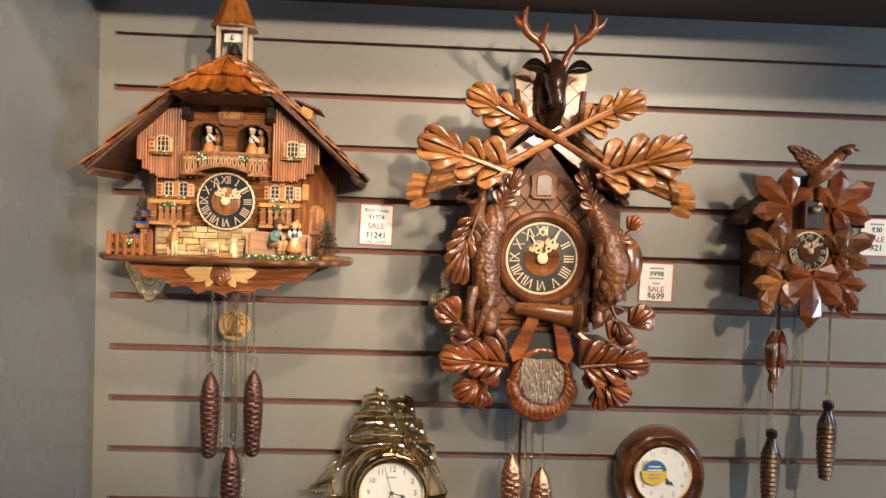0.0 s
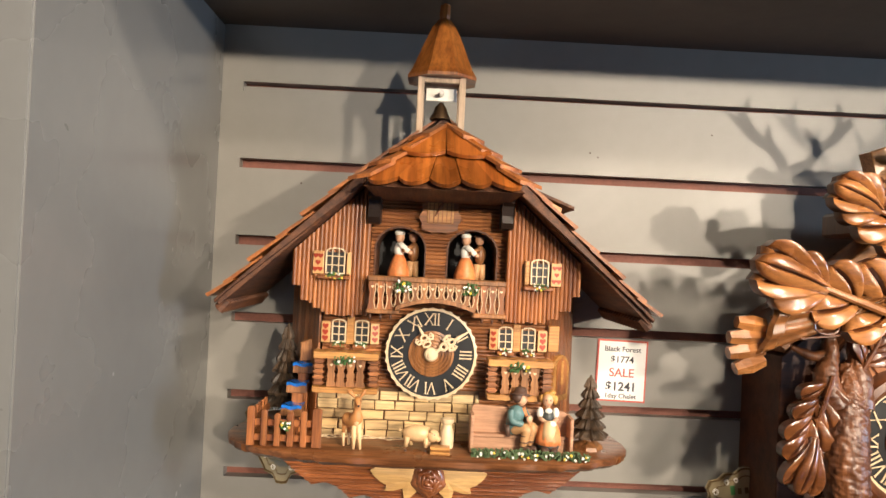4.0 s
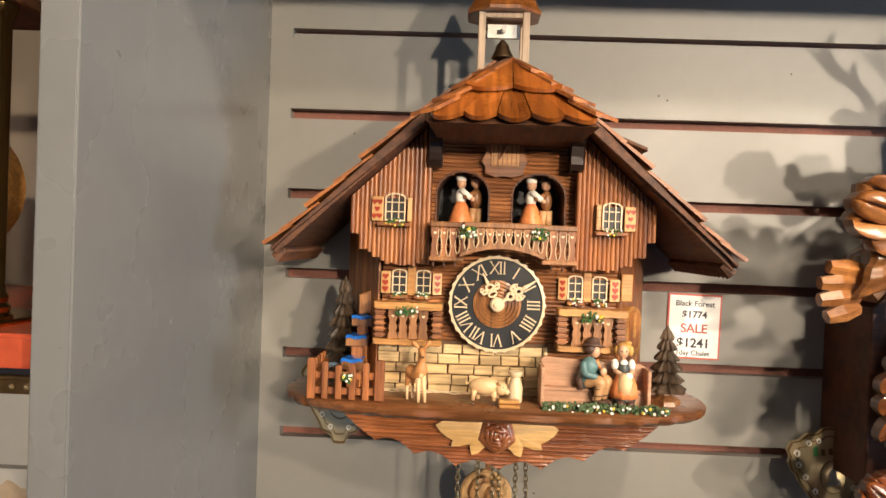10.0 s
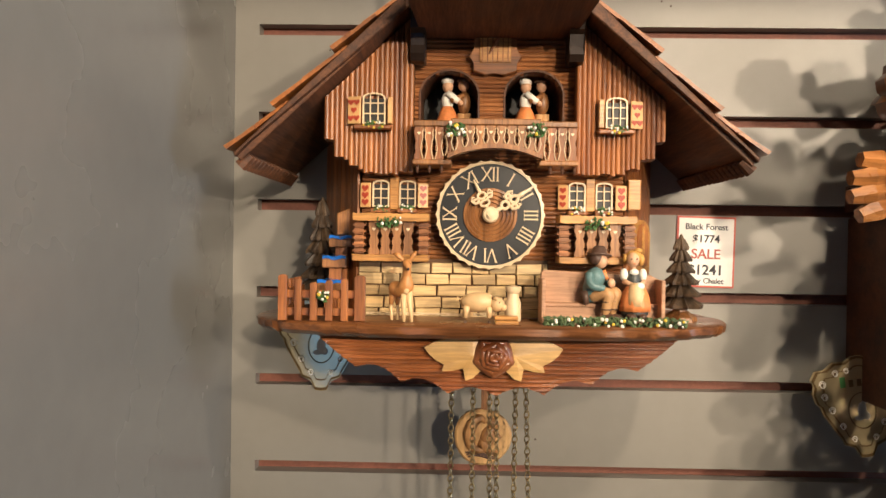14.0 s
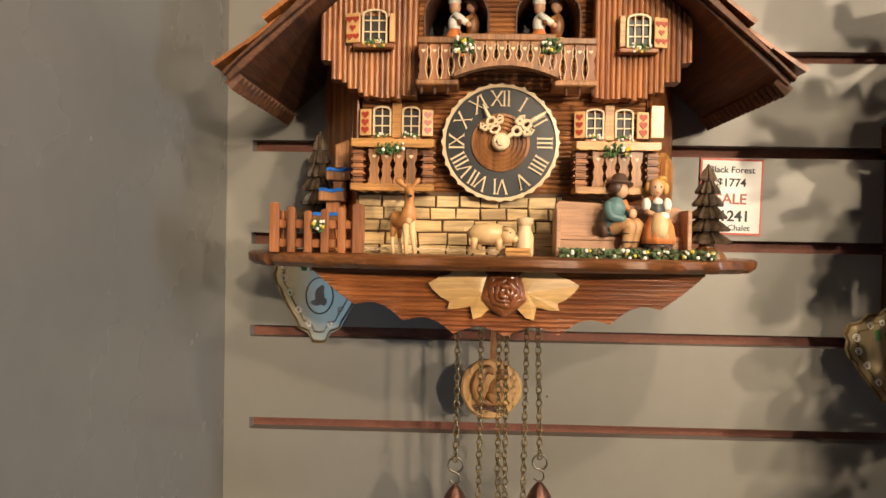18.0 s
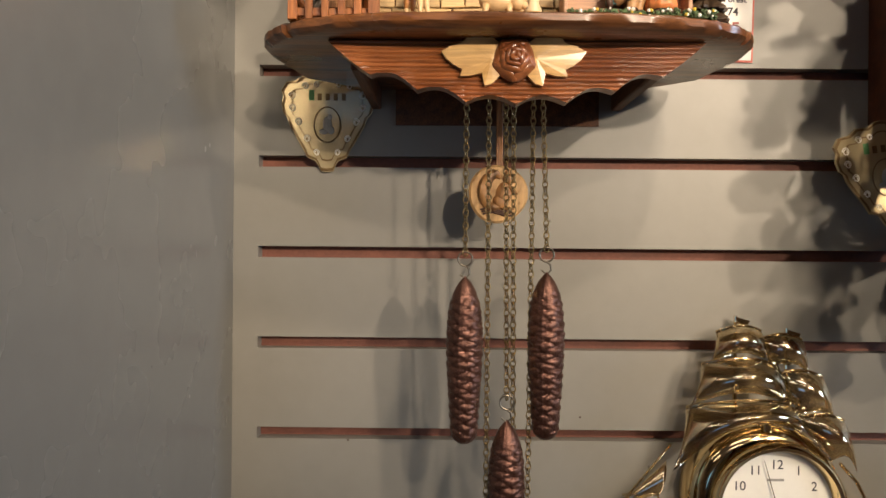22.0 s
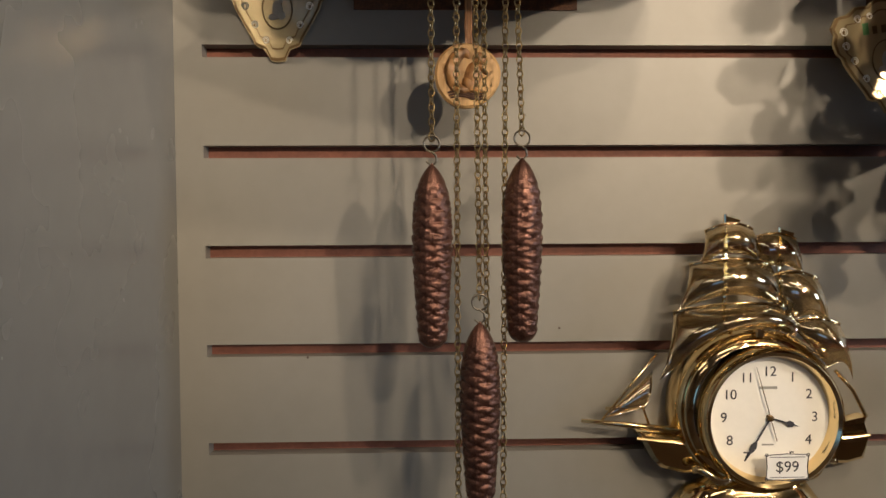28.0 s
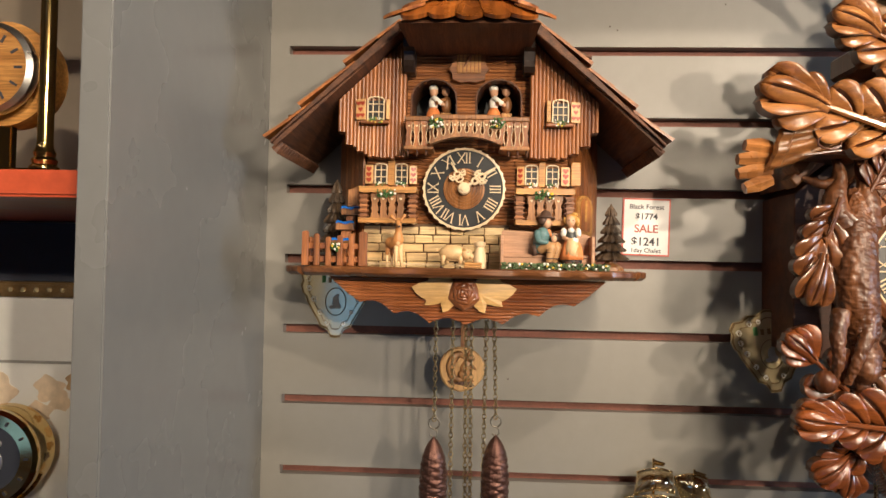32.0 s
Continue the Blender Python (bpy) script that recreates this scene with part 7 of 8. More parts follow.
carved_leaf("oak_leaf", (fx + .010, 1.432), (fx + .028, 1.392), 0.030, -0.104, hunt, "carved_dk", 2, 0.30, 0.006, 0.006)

# shelf, horn, straps and game bag
for k in range(3):
    bm = BM()
    box(bm, (0.556, -0.104 + .003 * k, 1.392 + .0072 * k), (0.690, -0.083, 1.3985 + .0072 * k), 0.0012)
    part("ledge", bm, M["carved"], hunt)
bm = BM()
path = [(DX - .034, -.112, 1.424), (DX - .018, -.122, 1.423), (DX + .004, -.126, 1.421), (DX + .026, -.126, 1.418), (DX + .036, -.126, 1.417)]
tube(bm, path, [.0085, .0095, .0112, .0135, .0150], 16)
horn = part("horn", bm, M["carved"], hunt, "carved hunting horn", True)
bm = BM()
lathe(bm, [(.0150, 0), (.0205, .006), (.0225, .010), (.0215, .013), (.0130, .0125), (.0100, .004)], 24, pose(DX + .036, -.126, 1.417, 0, 94, 0))
part("horn_mouth", bm, M["carved_dk"], horn, smooth=True)
for x0, tl in ((DX - .026, 24), (DX + .028, -14)):
    bm = BM()
    slab(bm, [(-.011, -.022), (0, -.033), (.011, -.022), (.008, .034), (-.008, .034)], -.1235, -.114, 0.001, pose(x0, 0, 1.382, 0, tl, 0))
    part("strap", bm, M["carved_red"], hunt)
# solid black block stands in for the dark of the hole between the straps
bm = BM()
box(bm, (DX - .020, -.112, 1.346), (DX + .024, -.084, 1.392), 0.002)
part("chain_opening", bm, M["black"], hunt)
bm = BM()
n = 40
def bag(k, x):
    return [(DX + .004 + k * .0505 * math.cos(radians(a)) * (1 if math.sin(radians(a)) < 0 else .86), 1.322 + (k * .052 if math.sin(radians(a)) < 0 else k * .050) * math.sin(radians(a))) for a in range(0, 360, 9)]
slab(bm, bag(0.94, 0), -.108, -.040, 0.008)
gb = part("game_bag", bm, M["carved_red"], hunt, "carved game bag with silvered flap", True)
for q in range(64):
    a = radians(158 + 224 * q / 63)
    ca, sa = math.cos(a), math.sin(a)
    bm = BM()
    limb_fine(bm, [(DX + .004 + r_ * ca * (1 if sa < 0 else .9), yy, 1.322 + r_ * sa - dz) for r_, yy, dz in ((.034, -.111, -.005), (.041, -.1125 - .001 * (q % 3), 0), (.0465, -.106, .006), (.0480, -.092, .013))], [.0010, .0022, .0024, .0006], 8, 12, .0004, 300)
    part("fur_lock", bm, M["carved_red"], gb, smooth="all")
bm = BM()
limb_fine(bm, [(x, -.108, z) for x, z in bag(0.90, 0)[8:] + bag(0.90, 0)[:1] + bag(0.90, 0)[1:13]], [.0052] * 45, 12, 150, .0012, 320)
part("bag_rim", bm, M["carved_red"], gb, smooth=True)
bm = BM()
pts = [(DX - .026, 1.358), (DX + .004, 1.352), (DX + .032, 1.360), (DX + .034, 1.322), (DX + .026, 1.300), (DX + .004, 1.290), (DX - .020, 1.299), (DX - .030, 1.322)]
slab(bm, pts, -.116, -.104, 0.004)
bmesh.ops.subdivide_edges(bm, edges=bm.edges[:], cuts=4, use_grid_fill=True)
part("bag_flap", bm, M["silver_bag"], gb, "silvered textured flap")
bm = BM()
for q in range(150):
    x, z = rng.uniform(DX - .027, DX + .031), rng.uniform(1.296, 1.350)
    if math.hypot((x - DX - .003) / .031, (z - 1.330) / .037) < 1:
        ball(bm, (x, -.1158, z), (rng.uniform(.0012, .0022), .0018, rng.uniform(.0040, .0075)), 6, 5, pose(0, 0, 0, 0, rng.uniform(-16, 16), 0))
fl = part("flap_texture", bm, M["silver_bag"], gb, smooth="all")
tagged(fl, kind="stuff")
# the carvings stand well clear of the case, on dark blocks
for names, out in ((("rifle", "butt_tuft"), 0.040), (("hare", "pheasant", "body_feather", "pouch"), 0.018), (("bud", "twig"), 0.026)):
    for o in [c for c in bpy.data.objects if c.parent == hunt and c.name.split(".")[0] in names]:
        o.matrix_basis = Matrix.Translation((0, -out, 0)) @ o.matrix_basis
for o in [c for c in bpy.data.objects if c.parent == hunt and c.name.split(".")[0] == "oak_leaf"]:
    high = o.data.vertices[0].co.z > 1.58
    o.matrix_basis = Matrix.Translation((0, -0.042 if high else -0.030, 0)) @ o.matrix_basis
for s in (-1, 1):
    for x0, x1, z0, z1, y0 in ((0.062, 0.118, 1.588, 1.622, -0.146), (0.050, 0.092, 1.345, 1.385, -0.130), (0.040, 0.076, 1.668, 1.690, -0.138)):
        bm = BM()
        box(bm, (min(DX + s * x0, DX + s * x1), y0, z0), (max(DX + s * x0, DX + s * x1), -0.070, z1), 0.003)
        part("mounting_block", bm, M["carved_dk"], hunt)
# chains and weights below
for x, zb in ((0.5965, 1.222), (0.6145, 1.02), (0.6245, 1.02), (0.6400, 1.205)):
    bm = BM()
    chain_mesh(bm, x, -0.060, 1.300, zb)
    part("chain", bm, M["chain"], hunt, "dull brass link chain")
M["copper"] = paint("coppered_cast_iron", (0.50, 0.26, 0.16), 0.3, 0.25, 700, 0.5, metal=0.9)
pine_cone(0.5965, -0.060, 1.207, 0.150, 0.0165, 0.3, mat="copper", label="copper-coloured cast pine cone weight on a hook")
pine_cone(0.6400, -0.060, 1.190, 0.150, 0.0165, 0.9, mat="copper", label="copper-coloured cast pine cone weight on a hook")
bm = BM()
box(bm, (0.6090, -0.035, 1.150), (0.6130, -0.032, 1.3000), 0.0005)
part("pendulum_rod", bm, M["carved_dk"], hunt)
# ---- polished ship clock ----
M["gold"] = paint("polished_gilt", (0.86, 0.66, 0.36), 0.06, 0.06, 40, 0.02, metal=1.0)
M["nickel"] = paint("polished_pale_gilt", (0.93, 0.81, 0.60), 0.045, 0.06, 40, 0.02, metal=1.0)
M["face"] = paint("white_dial", (0.84, 0.82, 0.76), 0.4, 0.03, 200, 0.03)
SX, SZ, SY = 0.4245, 1.1365, -0.020
ship = thing("ship_clock", "polished gilt sailing-ship wall clock with a white round dial", "wall clock", (SX, 0, 1.075))


def sail(name, tl, tr, br, bl, belly, sag, mat="nickel", y=-0.012):
    """A billowed sail between four corners (x, z); sag: how far the foot arches up."""
    bm = BM()
    def f(u, v):
        top = Vector(tl).lerp(Vector(tr), u)
        bot = Vector(bl).lerp(Vector(br), u)
        crown = 0.0050 * math.sin(math.pi * u)
        bot = bot + Vector((0, sag * math.sin(math.pi * u)))
        top = top + Vector((0, crown))
        p = top.lerp(bot, v)
        out = 1.5 * belly * math.sin(math.pi * min(1, 0.08 + 0.80 * v)) ** 0.62 * (0.30 + 0.70 * math.sin(math.pi * min(1, .06 + .88 * u)) ** 0.7)
        return Vector((p.x, y - out, p.y))
    grid_sheet(bm, f, 22, 16)
    bmesh.ops.solidify(bm, geom=bm.faces[:], thickness=0.0016)
    s = part(name, bm, M[mat], ship, smooth="all")
    bm = BM()
    tube(bm, [f(i / 20, 0.0) for i in range(21)], 0.0011, 7)
    part("yard", bm, M["gold"], s, smooth="all")
    return s


def sh(cx, cy):
    return (0.2788 + cx * 2.564e-4, 1.2943 - cy * 2.528e-4)


sail("aft_topsail", sh(538, 100), sh(680, 98), sh(697, 208), sh(575, 190), 0.010, 0.006, y=-0.006)
sail("aft_mainsail", sh(585, 212), sh(742, 218), sh(775, 352), sh(650, 350), 0.012, 0.006, y=-0.008)
sail("aft_course", sh(648, 352), sh(806, 356), sh(846, 528), sh(765, 490), 0.013, 0.010, y=-0.010)
sail("fore_topsail", sh(388, 72), sh(530, 66), sh(542, 158), sh(368, 170), 0.015, 0.007, y=-0.014)
sail("fore_mainsail", sh(338, 172), sh(578, 172), sh(598, 292), sh(302, 306), 0.019, 0.010, y=-0.016)
sail("fore_course", sh(290, 310), sh(628, 296), sh(650, 388), sh(248, 515), 0.022, 0.022, y=-0.016)
for (x, z0, z1) in ((sh(463, 0)[0], 1.170, sh(0, 22)[1]), (sh(627, 0)[0], 1.150, sh(0, 62)[1])):
    bm = BM()
    tube(bm, [(x, -0.010, z0), (x, -0.010, (z0 + z1) / 2), (x, -0.010, z1)], [0.0020, 0.0018, 0.0013], 8)
    mast = part("mast", bm, M["gold"], ship)
    bm = BM()
    slab(bm, [(x, z1 - .001), (x + .012, z1 - .0045), (x + .010, z1 - .008), (x, z1 - .0065)], -0.011, -0.0095, 0.0003)
    part("pennant", bm, M["gold"], mast)
    for dz in (0.030, 0.062):
        bm = BM()
        lathe(bm, [(.0030, 0), (.0034, .001), (.0034, .004), (.0026, .005)], 12, pose(x, -0.012, z1 - dz))
        part("mast_band", bm, M["gold"], mast)
# case and bezel
bm = BM()
n = 64
def ringed(bm, cx, cz, prof):
    rr = [[bm.verts.new((cx + r * math.cos(2 * math.pi * i / n), -h, cz + r * math.sin(2 * math.pi * i / n))) for i in range(n)] for r, h in prof]
    for a, b in zip(rr, rr[1:]):
        for i in range(n):
            bm.faces.new((a[i], a[(i + 1) % n], b[(i + 1) % n], b[i]))
ringed(bm, SX - 0.006, SZ + 0.004, [(0.0640, 0.002), (0.0645, 0.012), (0.0625, 0.020), (0.0590, 0.024), (0.0570, 0.022), (0.0555, 0.024), (0.0500, 0.026)])
part("case_ring", bm, M["gold"], ship, "polished gilt drum case", True)
bm = BM()
ringed(bm, SX, SZ, [(0.0530, 0.020), (0.0545, 0.030), (0.0535, 0.036), (0.0505, 0.039), (0.0478, 0.038), (0.0462, 0.034), (0.0450, 0.028)])
part("bezel", bm, M["gold"], ship, "polished gilt bezel", True)
bm = BM()
slab(bm, ring_pts(SX, SZ, 0.0470, 56), -0.0290, -0.004)
sd = part("dial", bm, M["face"], ship, "white dial with black arabic numerals")
bm = BM()
lathe(bm, [(.0035, 0), (.0040, .002), (.0040, .006), (.002, .008)], 14, pose(SX - 0.006, -0.024, SZ + 0.0600))
part("knob", bm, M["gold"], ship, smooth=True)


def arabic_dial(parent, cx, cz, y, r, size, ink, marks=True):
    for k in range(1, 13):
        a = radians(90 - 30 * k)
        lettering("numeral", str(k), size, (cx + r * math.cos(a), y, cz + r * math.sin(a)), ink, parent, 0.0001)
    for k in range(60) if marks else ():
        a = 2 * math.pi * k / 60
        bm = BM()
        w, l = 0.0002, (0.0016 if k % 5 else 0.0022)
        slab(bm, [(-w, r + size * .62), (w, r + size * .62), (w, r + size * .62 + l), (-w, r + size * .62 + l)], -0.0001, 0, 0, pose(cx, y, cz, 0, math.degrees(a), 0))
        part("minute_mark", bm, ink, parent)


def simple_hand(name, parent, cx, cz, y, deg, length, w, ink, spade=True, tail=0.0):
    bm = BM()
    pts = [(-w * .4, -tail), (w * .4, -tail), (w * .4, length * .55)]
    if spade:
        pts += [(w * 1.6, length * .66), (w * 1.3, length * .76), (w * .4, length * .82), (0, length), (-w * .4, length * .82), (-w * 1.3, length * .76), (-w * 1.6, length * .66)]
    else:
        pts += [(w * .2, length), (-w * .2, length)]
    pts += [(-w * .4, length * .55)]
    slab(bm, pts, -0.0005, 0, 0, pose(cx, y, cz, 0, deg, 0))
    return part(name, bm, ink, parent)


arabic_dial(sd, SX, SZ, -0.0292, 0.0345, 0.0105, M["ink"], False)
simple_hand("hour_hand", sd, SX, SZ, -0.0300, 107, 0.0235, 0.0015, M["ink"])
simple_hand("minute_hand", sd, SX, SZ, -0.0306, 210, 0.0370, 0.0015, M["ink"])
simple_hand("second_hand", sd, SX, SZ, -0.0312, -16, 0.0400, 0.0007, M["etch"], False, 0.018)
bm = BM()
lathe(bm, [(.0024, 0), (.0024, .0030), (.0010, .0036)], 14, pose(SX, -0.0290, SZ, 90, 0, 0))
part("hand_pin", bm, M["etch"], sd)
for z, w, h in ((SZ + 0.0225, 0.0135, 0.0020), (SZ - 0.0205, 0.0090, 0.0012)):
    bm = BM()
    slab(bm, [(SX - .001 - w / 2, z - h / 2), (SX - .001 + w / 2, z - h / 2), (SX - .001 + w / 2, z + h / 2), (SX - .001 - w / 2, z + h / 2)], -0.0292, -0.0289)
    part("printed_bar", bm, M["grey_print"], sd)
# sticker with scrolled frame
stk = thing("price_sticker", "small white price sticker with a scrolled black frame", "price tag", (SX + 0.009, -0.0395, SZ - 0.0350))
bm = BM()
c = (SX + 0.0085, SZ - 0.0340)
slab(bm, [(c[0] - .0155, c[1] - .0092), (c[0] + .0155, c[1] - .0086), (c[0] + .0155, c[1] + .0098), (c[0] - .0155, c[1] + .0092)], -0.0402, -0.0392)
part("sticker_face", bm, M["paper"], stk)
bm = BM()
for s in (-1, 1):
    tube(bm, [(c[0] - .0155, -.0403, c[1] + s * .0090), (c[0], -.0403, c[1] + s * .0100), (c[0] + .0155, -.0403, c[1] + s * .0092)], .00035, 5)
    tube(bm, [(c[0] + s * .0158, -.0403, c[1] - .009), (c[0] + s * .0150, -.0403, c[1]), (c[0] + s * .0158, -.0403, c[1] + .009)], .00035, 5)
    tube(bm, [(c[0] - .0130, -.0403, c[1] + s * .0075), (c[0] + .0130, -.0403, c[1] + s * .0075)], .00025, 5)
    for t in (-1, 1):
        tube(bm, [(c[0] + t * (.0155 + .0012 * math.cos(k)), -.0403, c[1] + s * (.0090 + .0012 * math.sin(k))) for k in range(7)], .0003, 5)
part("scroll_frame", bm, M["ink"], stk)
lettering("lettering", "$99", 0.0115, (c[0], -0.0404, c[1]), M["ink"], stk, 0.0001)
# hull, bowsprit, jib and stern
bm = BM()
tube(bm, [(*sh(28, 640)[:1], -0.016, sh(28, 640)[1]), (sh(180, 655)[0], -0.018, sh(180, 655)[1]), (sh(310, 672)[0], -0.020, sh(310, 672)[1])], [.0014, .0024, .0032], 8)
part("bowsprit", bm, M["gold"], ship, smooth="all")
for pts, y0, nm in (([sh(190, 672), sh(318, 682), sh(345, 740), sh(385, 795), sh(330, 800), sh(262, 782), sh(235, 755)], -0.022, "hull_bow"),
                    ([sh(765, 668), sh(892, 640), sh(880, 700), sh(884, 768), sh(830, 782), sh(730, 782)], -0.018, "hull_stern")):
    bm = BM()
    slab(bm, pts, y0, -0.003, 0.003)
    part(nm, bm, M["gold"], ship, smooth=True)
for a, b in ((sh(186, 690), sh(320, 706)), (sh(770, 700), sh(884, 690))):
    bm = BM()
    tube(bm, [(a[0], -.0225, a[1]), (b[0], -.0225, b[1])], .0016, 7)
    part("wale", bm, M["gold"], ship)
bm = BM()
def jib(u, v):
    a, b, c3 = Vector(sh(95, 636)), Vector(sh(242, 492)), Vector(sh(222, 606))
    p = a.lerp(b, u).lerp(a.lerp(c3, u), v)
    return Vector((p.x, -0.014 - 0.006 * math.sin(math.pi * v) * u, p.y))
grid_sheet(bm, jib, 14, 8)
bmesh.ops.solidify(bm, geom=bm.faces[:], thickness=0.0014)
part("jib", bm, M["nickel"], ship, smooth="all")
for k, pth in enumerate((
        [(sh(90, 640)[0], -.015, sh(90, 640)[1]), (sh(252, 440)[0], -.016, sh(252, 440)[1])],
        [(sh(100, 610)[0], -.015, sh(130, 606)[1]), (sh(210, 600)[0], -.016, sh(210, 598)[1]), (sh(232, 662)[0], -.016, sh(232, 662)[1])],
        [(sh(800, 500)[0], -.012, sh(800, 500)[1]), (sh(852, 560)[0], -.013, sh(852, 560)[1]), (sh(892, 642)[0], -.014, sh(892, 642)[1])])):
    bm = BM()
    tube(bm, pth, (.0010, .0012, .0015)[k], 6)
    part("stay", bm, M["gold"], ship, smooth="all")
bm = BM()
lathe(bm, [(0.062, -0.030), (0.060, -0.012), (0.048, 0.004), (0.030, 0.012), (0.004, 0.014)], 36, pose(SX - .010, -0.014, 1.0760) @ Matrix.Diagonal((1, 0.35, 1, 1)), lambda a, k: 1 + .04 * math.sin(5 * a))
part("wave_base", bm, M["gold"], ship, "polished wave-shaped base", True)
bm = BM()
tube(bm, [(SX - 0.058 + .0035 * i, -0.030 - .006 * math.sin(i * .35), 1.0985 - .010 * math.sin(i * .11) + .002 * math.sin(i * .9)) for i in range(33)], .0032, 7)
part("wave_crest", bm, M["gold"], ship, smooth="all")

# ---- oval wooden wall clock ----
M["lacquer"] = wood("lacquered_burl", (0.055, 0.020, 0.010), (0.15, 0.055, 0.022), "x", 0.12, 0.25, 0.1, 0.1, 0.8, 0.25)
OX, OZ = 0.8275, 1.1640
oval = thing("oval_wall_clock", "glossy dark brown oval wall clock with a pale dial and sticker", "wall clock", (OX, 0, OZ - .075))
bm = BM()
prof = [(1.0, 0.0), (1.02, 0.010), (1.0, 0.022), (0.94, 0.031), (0.86, 0.034), (0.78, 0.031), (0.70, 0.028)]
rr = [[bm.verts.new((OX + .068 * r * math.cos(2 * math.pi * i / n), -h, OZ + .0755 * r * math.sin(2 * math.pi * i / n))) for i in range(n)] for r, h in prof]
for a, b in zip(rr, rr[1:]):
    for i in range(n):
        bm.faces.new((a[i], a[(i + 1) % n], b[(i + 1) % n], b[i]))
bm.faces.new(rr[0][::-1])
bm.faces.new(rr[-1])
part("frame", bm, M["lacquer"], oval, "glossy dark wooden frame", True)
bm = BM()
ringed(bm, OX, OZ + .008, [(0.0450, 0.028), (0.0448, 0.035), (0.0430, 0.037), (0.0418, 0.033)])
part("bezel", bm, M["gold"], oval, "thin gilt bezel", True)
bm = BM()
slab(bm, ring_pts(OX, OZ + .008, 0.0430, 48), -0.0335, -0.026)
od = part("dial", bm, M["face"], oval, "pale dial with grey arabic numerals")
arabic_dial(od, OX, OZ + .008, -0.0337, 0.0340, 0.0098, M["grey_print"], False)
simple_hand("hour_hand", od, OX, OZ + .008, -0.0342, 150, 0.020, 0.0014, M["ink"])
simple_hand("minute_hand", od, OX, OZ + .008, -0.0347, 135, 0.026, 0.0012, M["ink"])
bm = BM()
slab(bm, ring_pts(OX - .0145, OZ + .0125, 0.0190, 40), -0.0385, -0.0378)
st = part("sticker", bm, M["yellow"], oval, "round yellow and blue sticker")
M["sticker_blue"] = paint("blue_print", (0.03, 0.15, 0.38), 0.45, 0.1, 300)
bm = BM()
slab(bm, ring_pts(OX - .0145, OZ + .0125, 0.0182, 24, 8, 172), -0.0389, -0.0384)
part("sticker_top", bm, M["sticker_blue"], st)
for dz, w, mt in ((.009, .018, "white"), (.004, .022, "white"), (-.003, .016, "grey_print"), (-.008, .018, "grey_print")):
    bm = BM()
    slab(bm, [(OX - .0145 - w / 2, OZ + .0115 + dz), (OX - .0145 + w / 2, OZ + .0115 + dz), (OX - .0145 + w / 2, OZ + .0135 + dz), (OX - .0145 - w / 2, OZ + .0135 + dz)], -0.0393, -0.0386)
    part("printed_bar", bm, M[mt], st)

# ---- small leaf cuckoo clock ----
QX, QY = 1.0040, -0.085
small = thing("leaf_cuckoo_clock", "small carved maple-leaf cuckoo clock with a bird on top", "cuckoo clock", (QX, 0, 1.43))
bm = BM()
slab(bm, [(0.945, 1.440), (1.063, 1.440), (1.063, 1.560), (QX, 1.612), (0.945, 1.560)], -0.078, -0.001, 0.001)
part("case", bm, M["carved_dk"], small, "dark wooden case")
for s in (-1, 1):
    bm = BM()
    slab(bm, [(QX, 1.622), (QX + s * .088, 1.556), (QX + s * .088, 1.549), (QX, 1.613)], -0.074, -0.001, 0.001)
    part("roof_board", bm, M["board_d"], small)
bm = BM()
slab(bm, [(0.952, 1.448), (1.056, 1.448), (1.056, 1.556), (QX, 1.600), (0.952, 1.556)], -0.083, -0.0785, 0.001)
part("front_board", bm, M["carved"], small)
clock_dial(small, (QX - .001, -0.088, 1.5135), 0.0275, M["dial"], M["cream"], M["carved_dk"], -28, 28, 30)
# black plate on the board, painted in place of the doorway's dark
bm = BM()
slab(bm, [(QX - .016, 1.545), (QX + .020, 1.545), (QX + .020, 1.585), (QX - .016, 1.585)], -0.0865, -0.0832, 0.001)
part("door_hole", bm, M["black"], small)
bm = BM()
box(bm, (QX - .018, -0.105, 1.544), (QX - .0155, -0.083, 1.584), 0.0006)
part("cuckoo_door", bm, M["carved_dk"], small, "open cuckoo door")
painted("cuckoo", [(0, blob((QX + .003, -.094, 1.570), (.0058, .0075, .0055))), (0, blob((QX + .004, -.101, 1.575), (.0042, .0046, .0042))), (1, limb((QX + .004, -.104, 1.575), (QX + .004, -.111, 1.574), .0016, .0004))], ("cream", "yellow"), small, "small pale cuckoo in the open door")


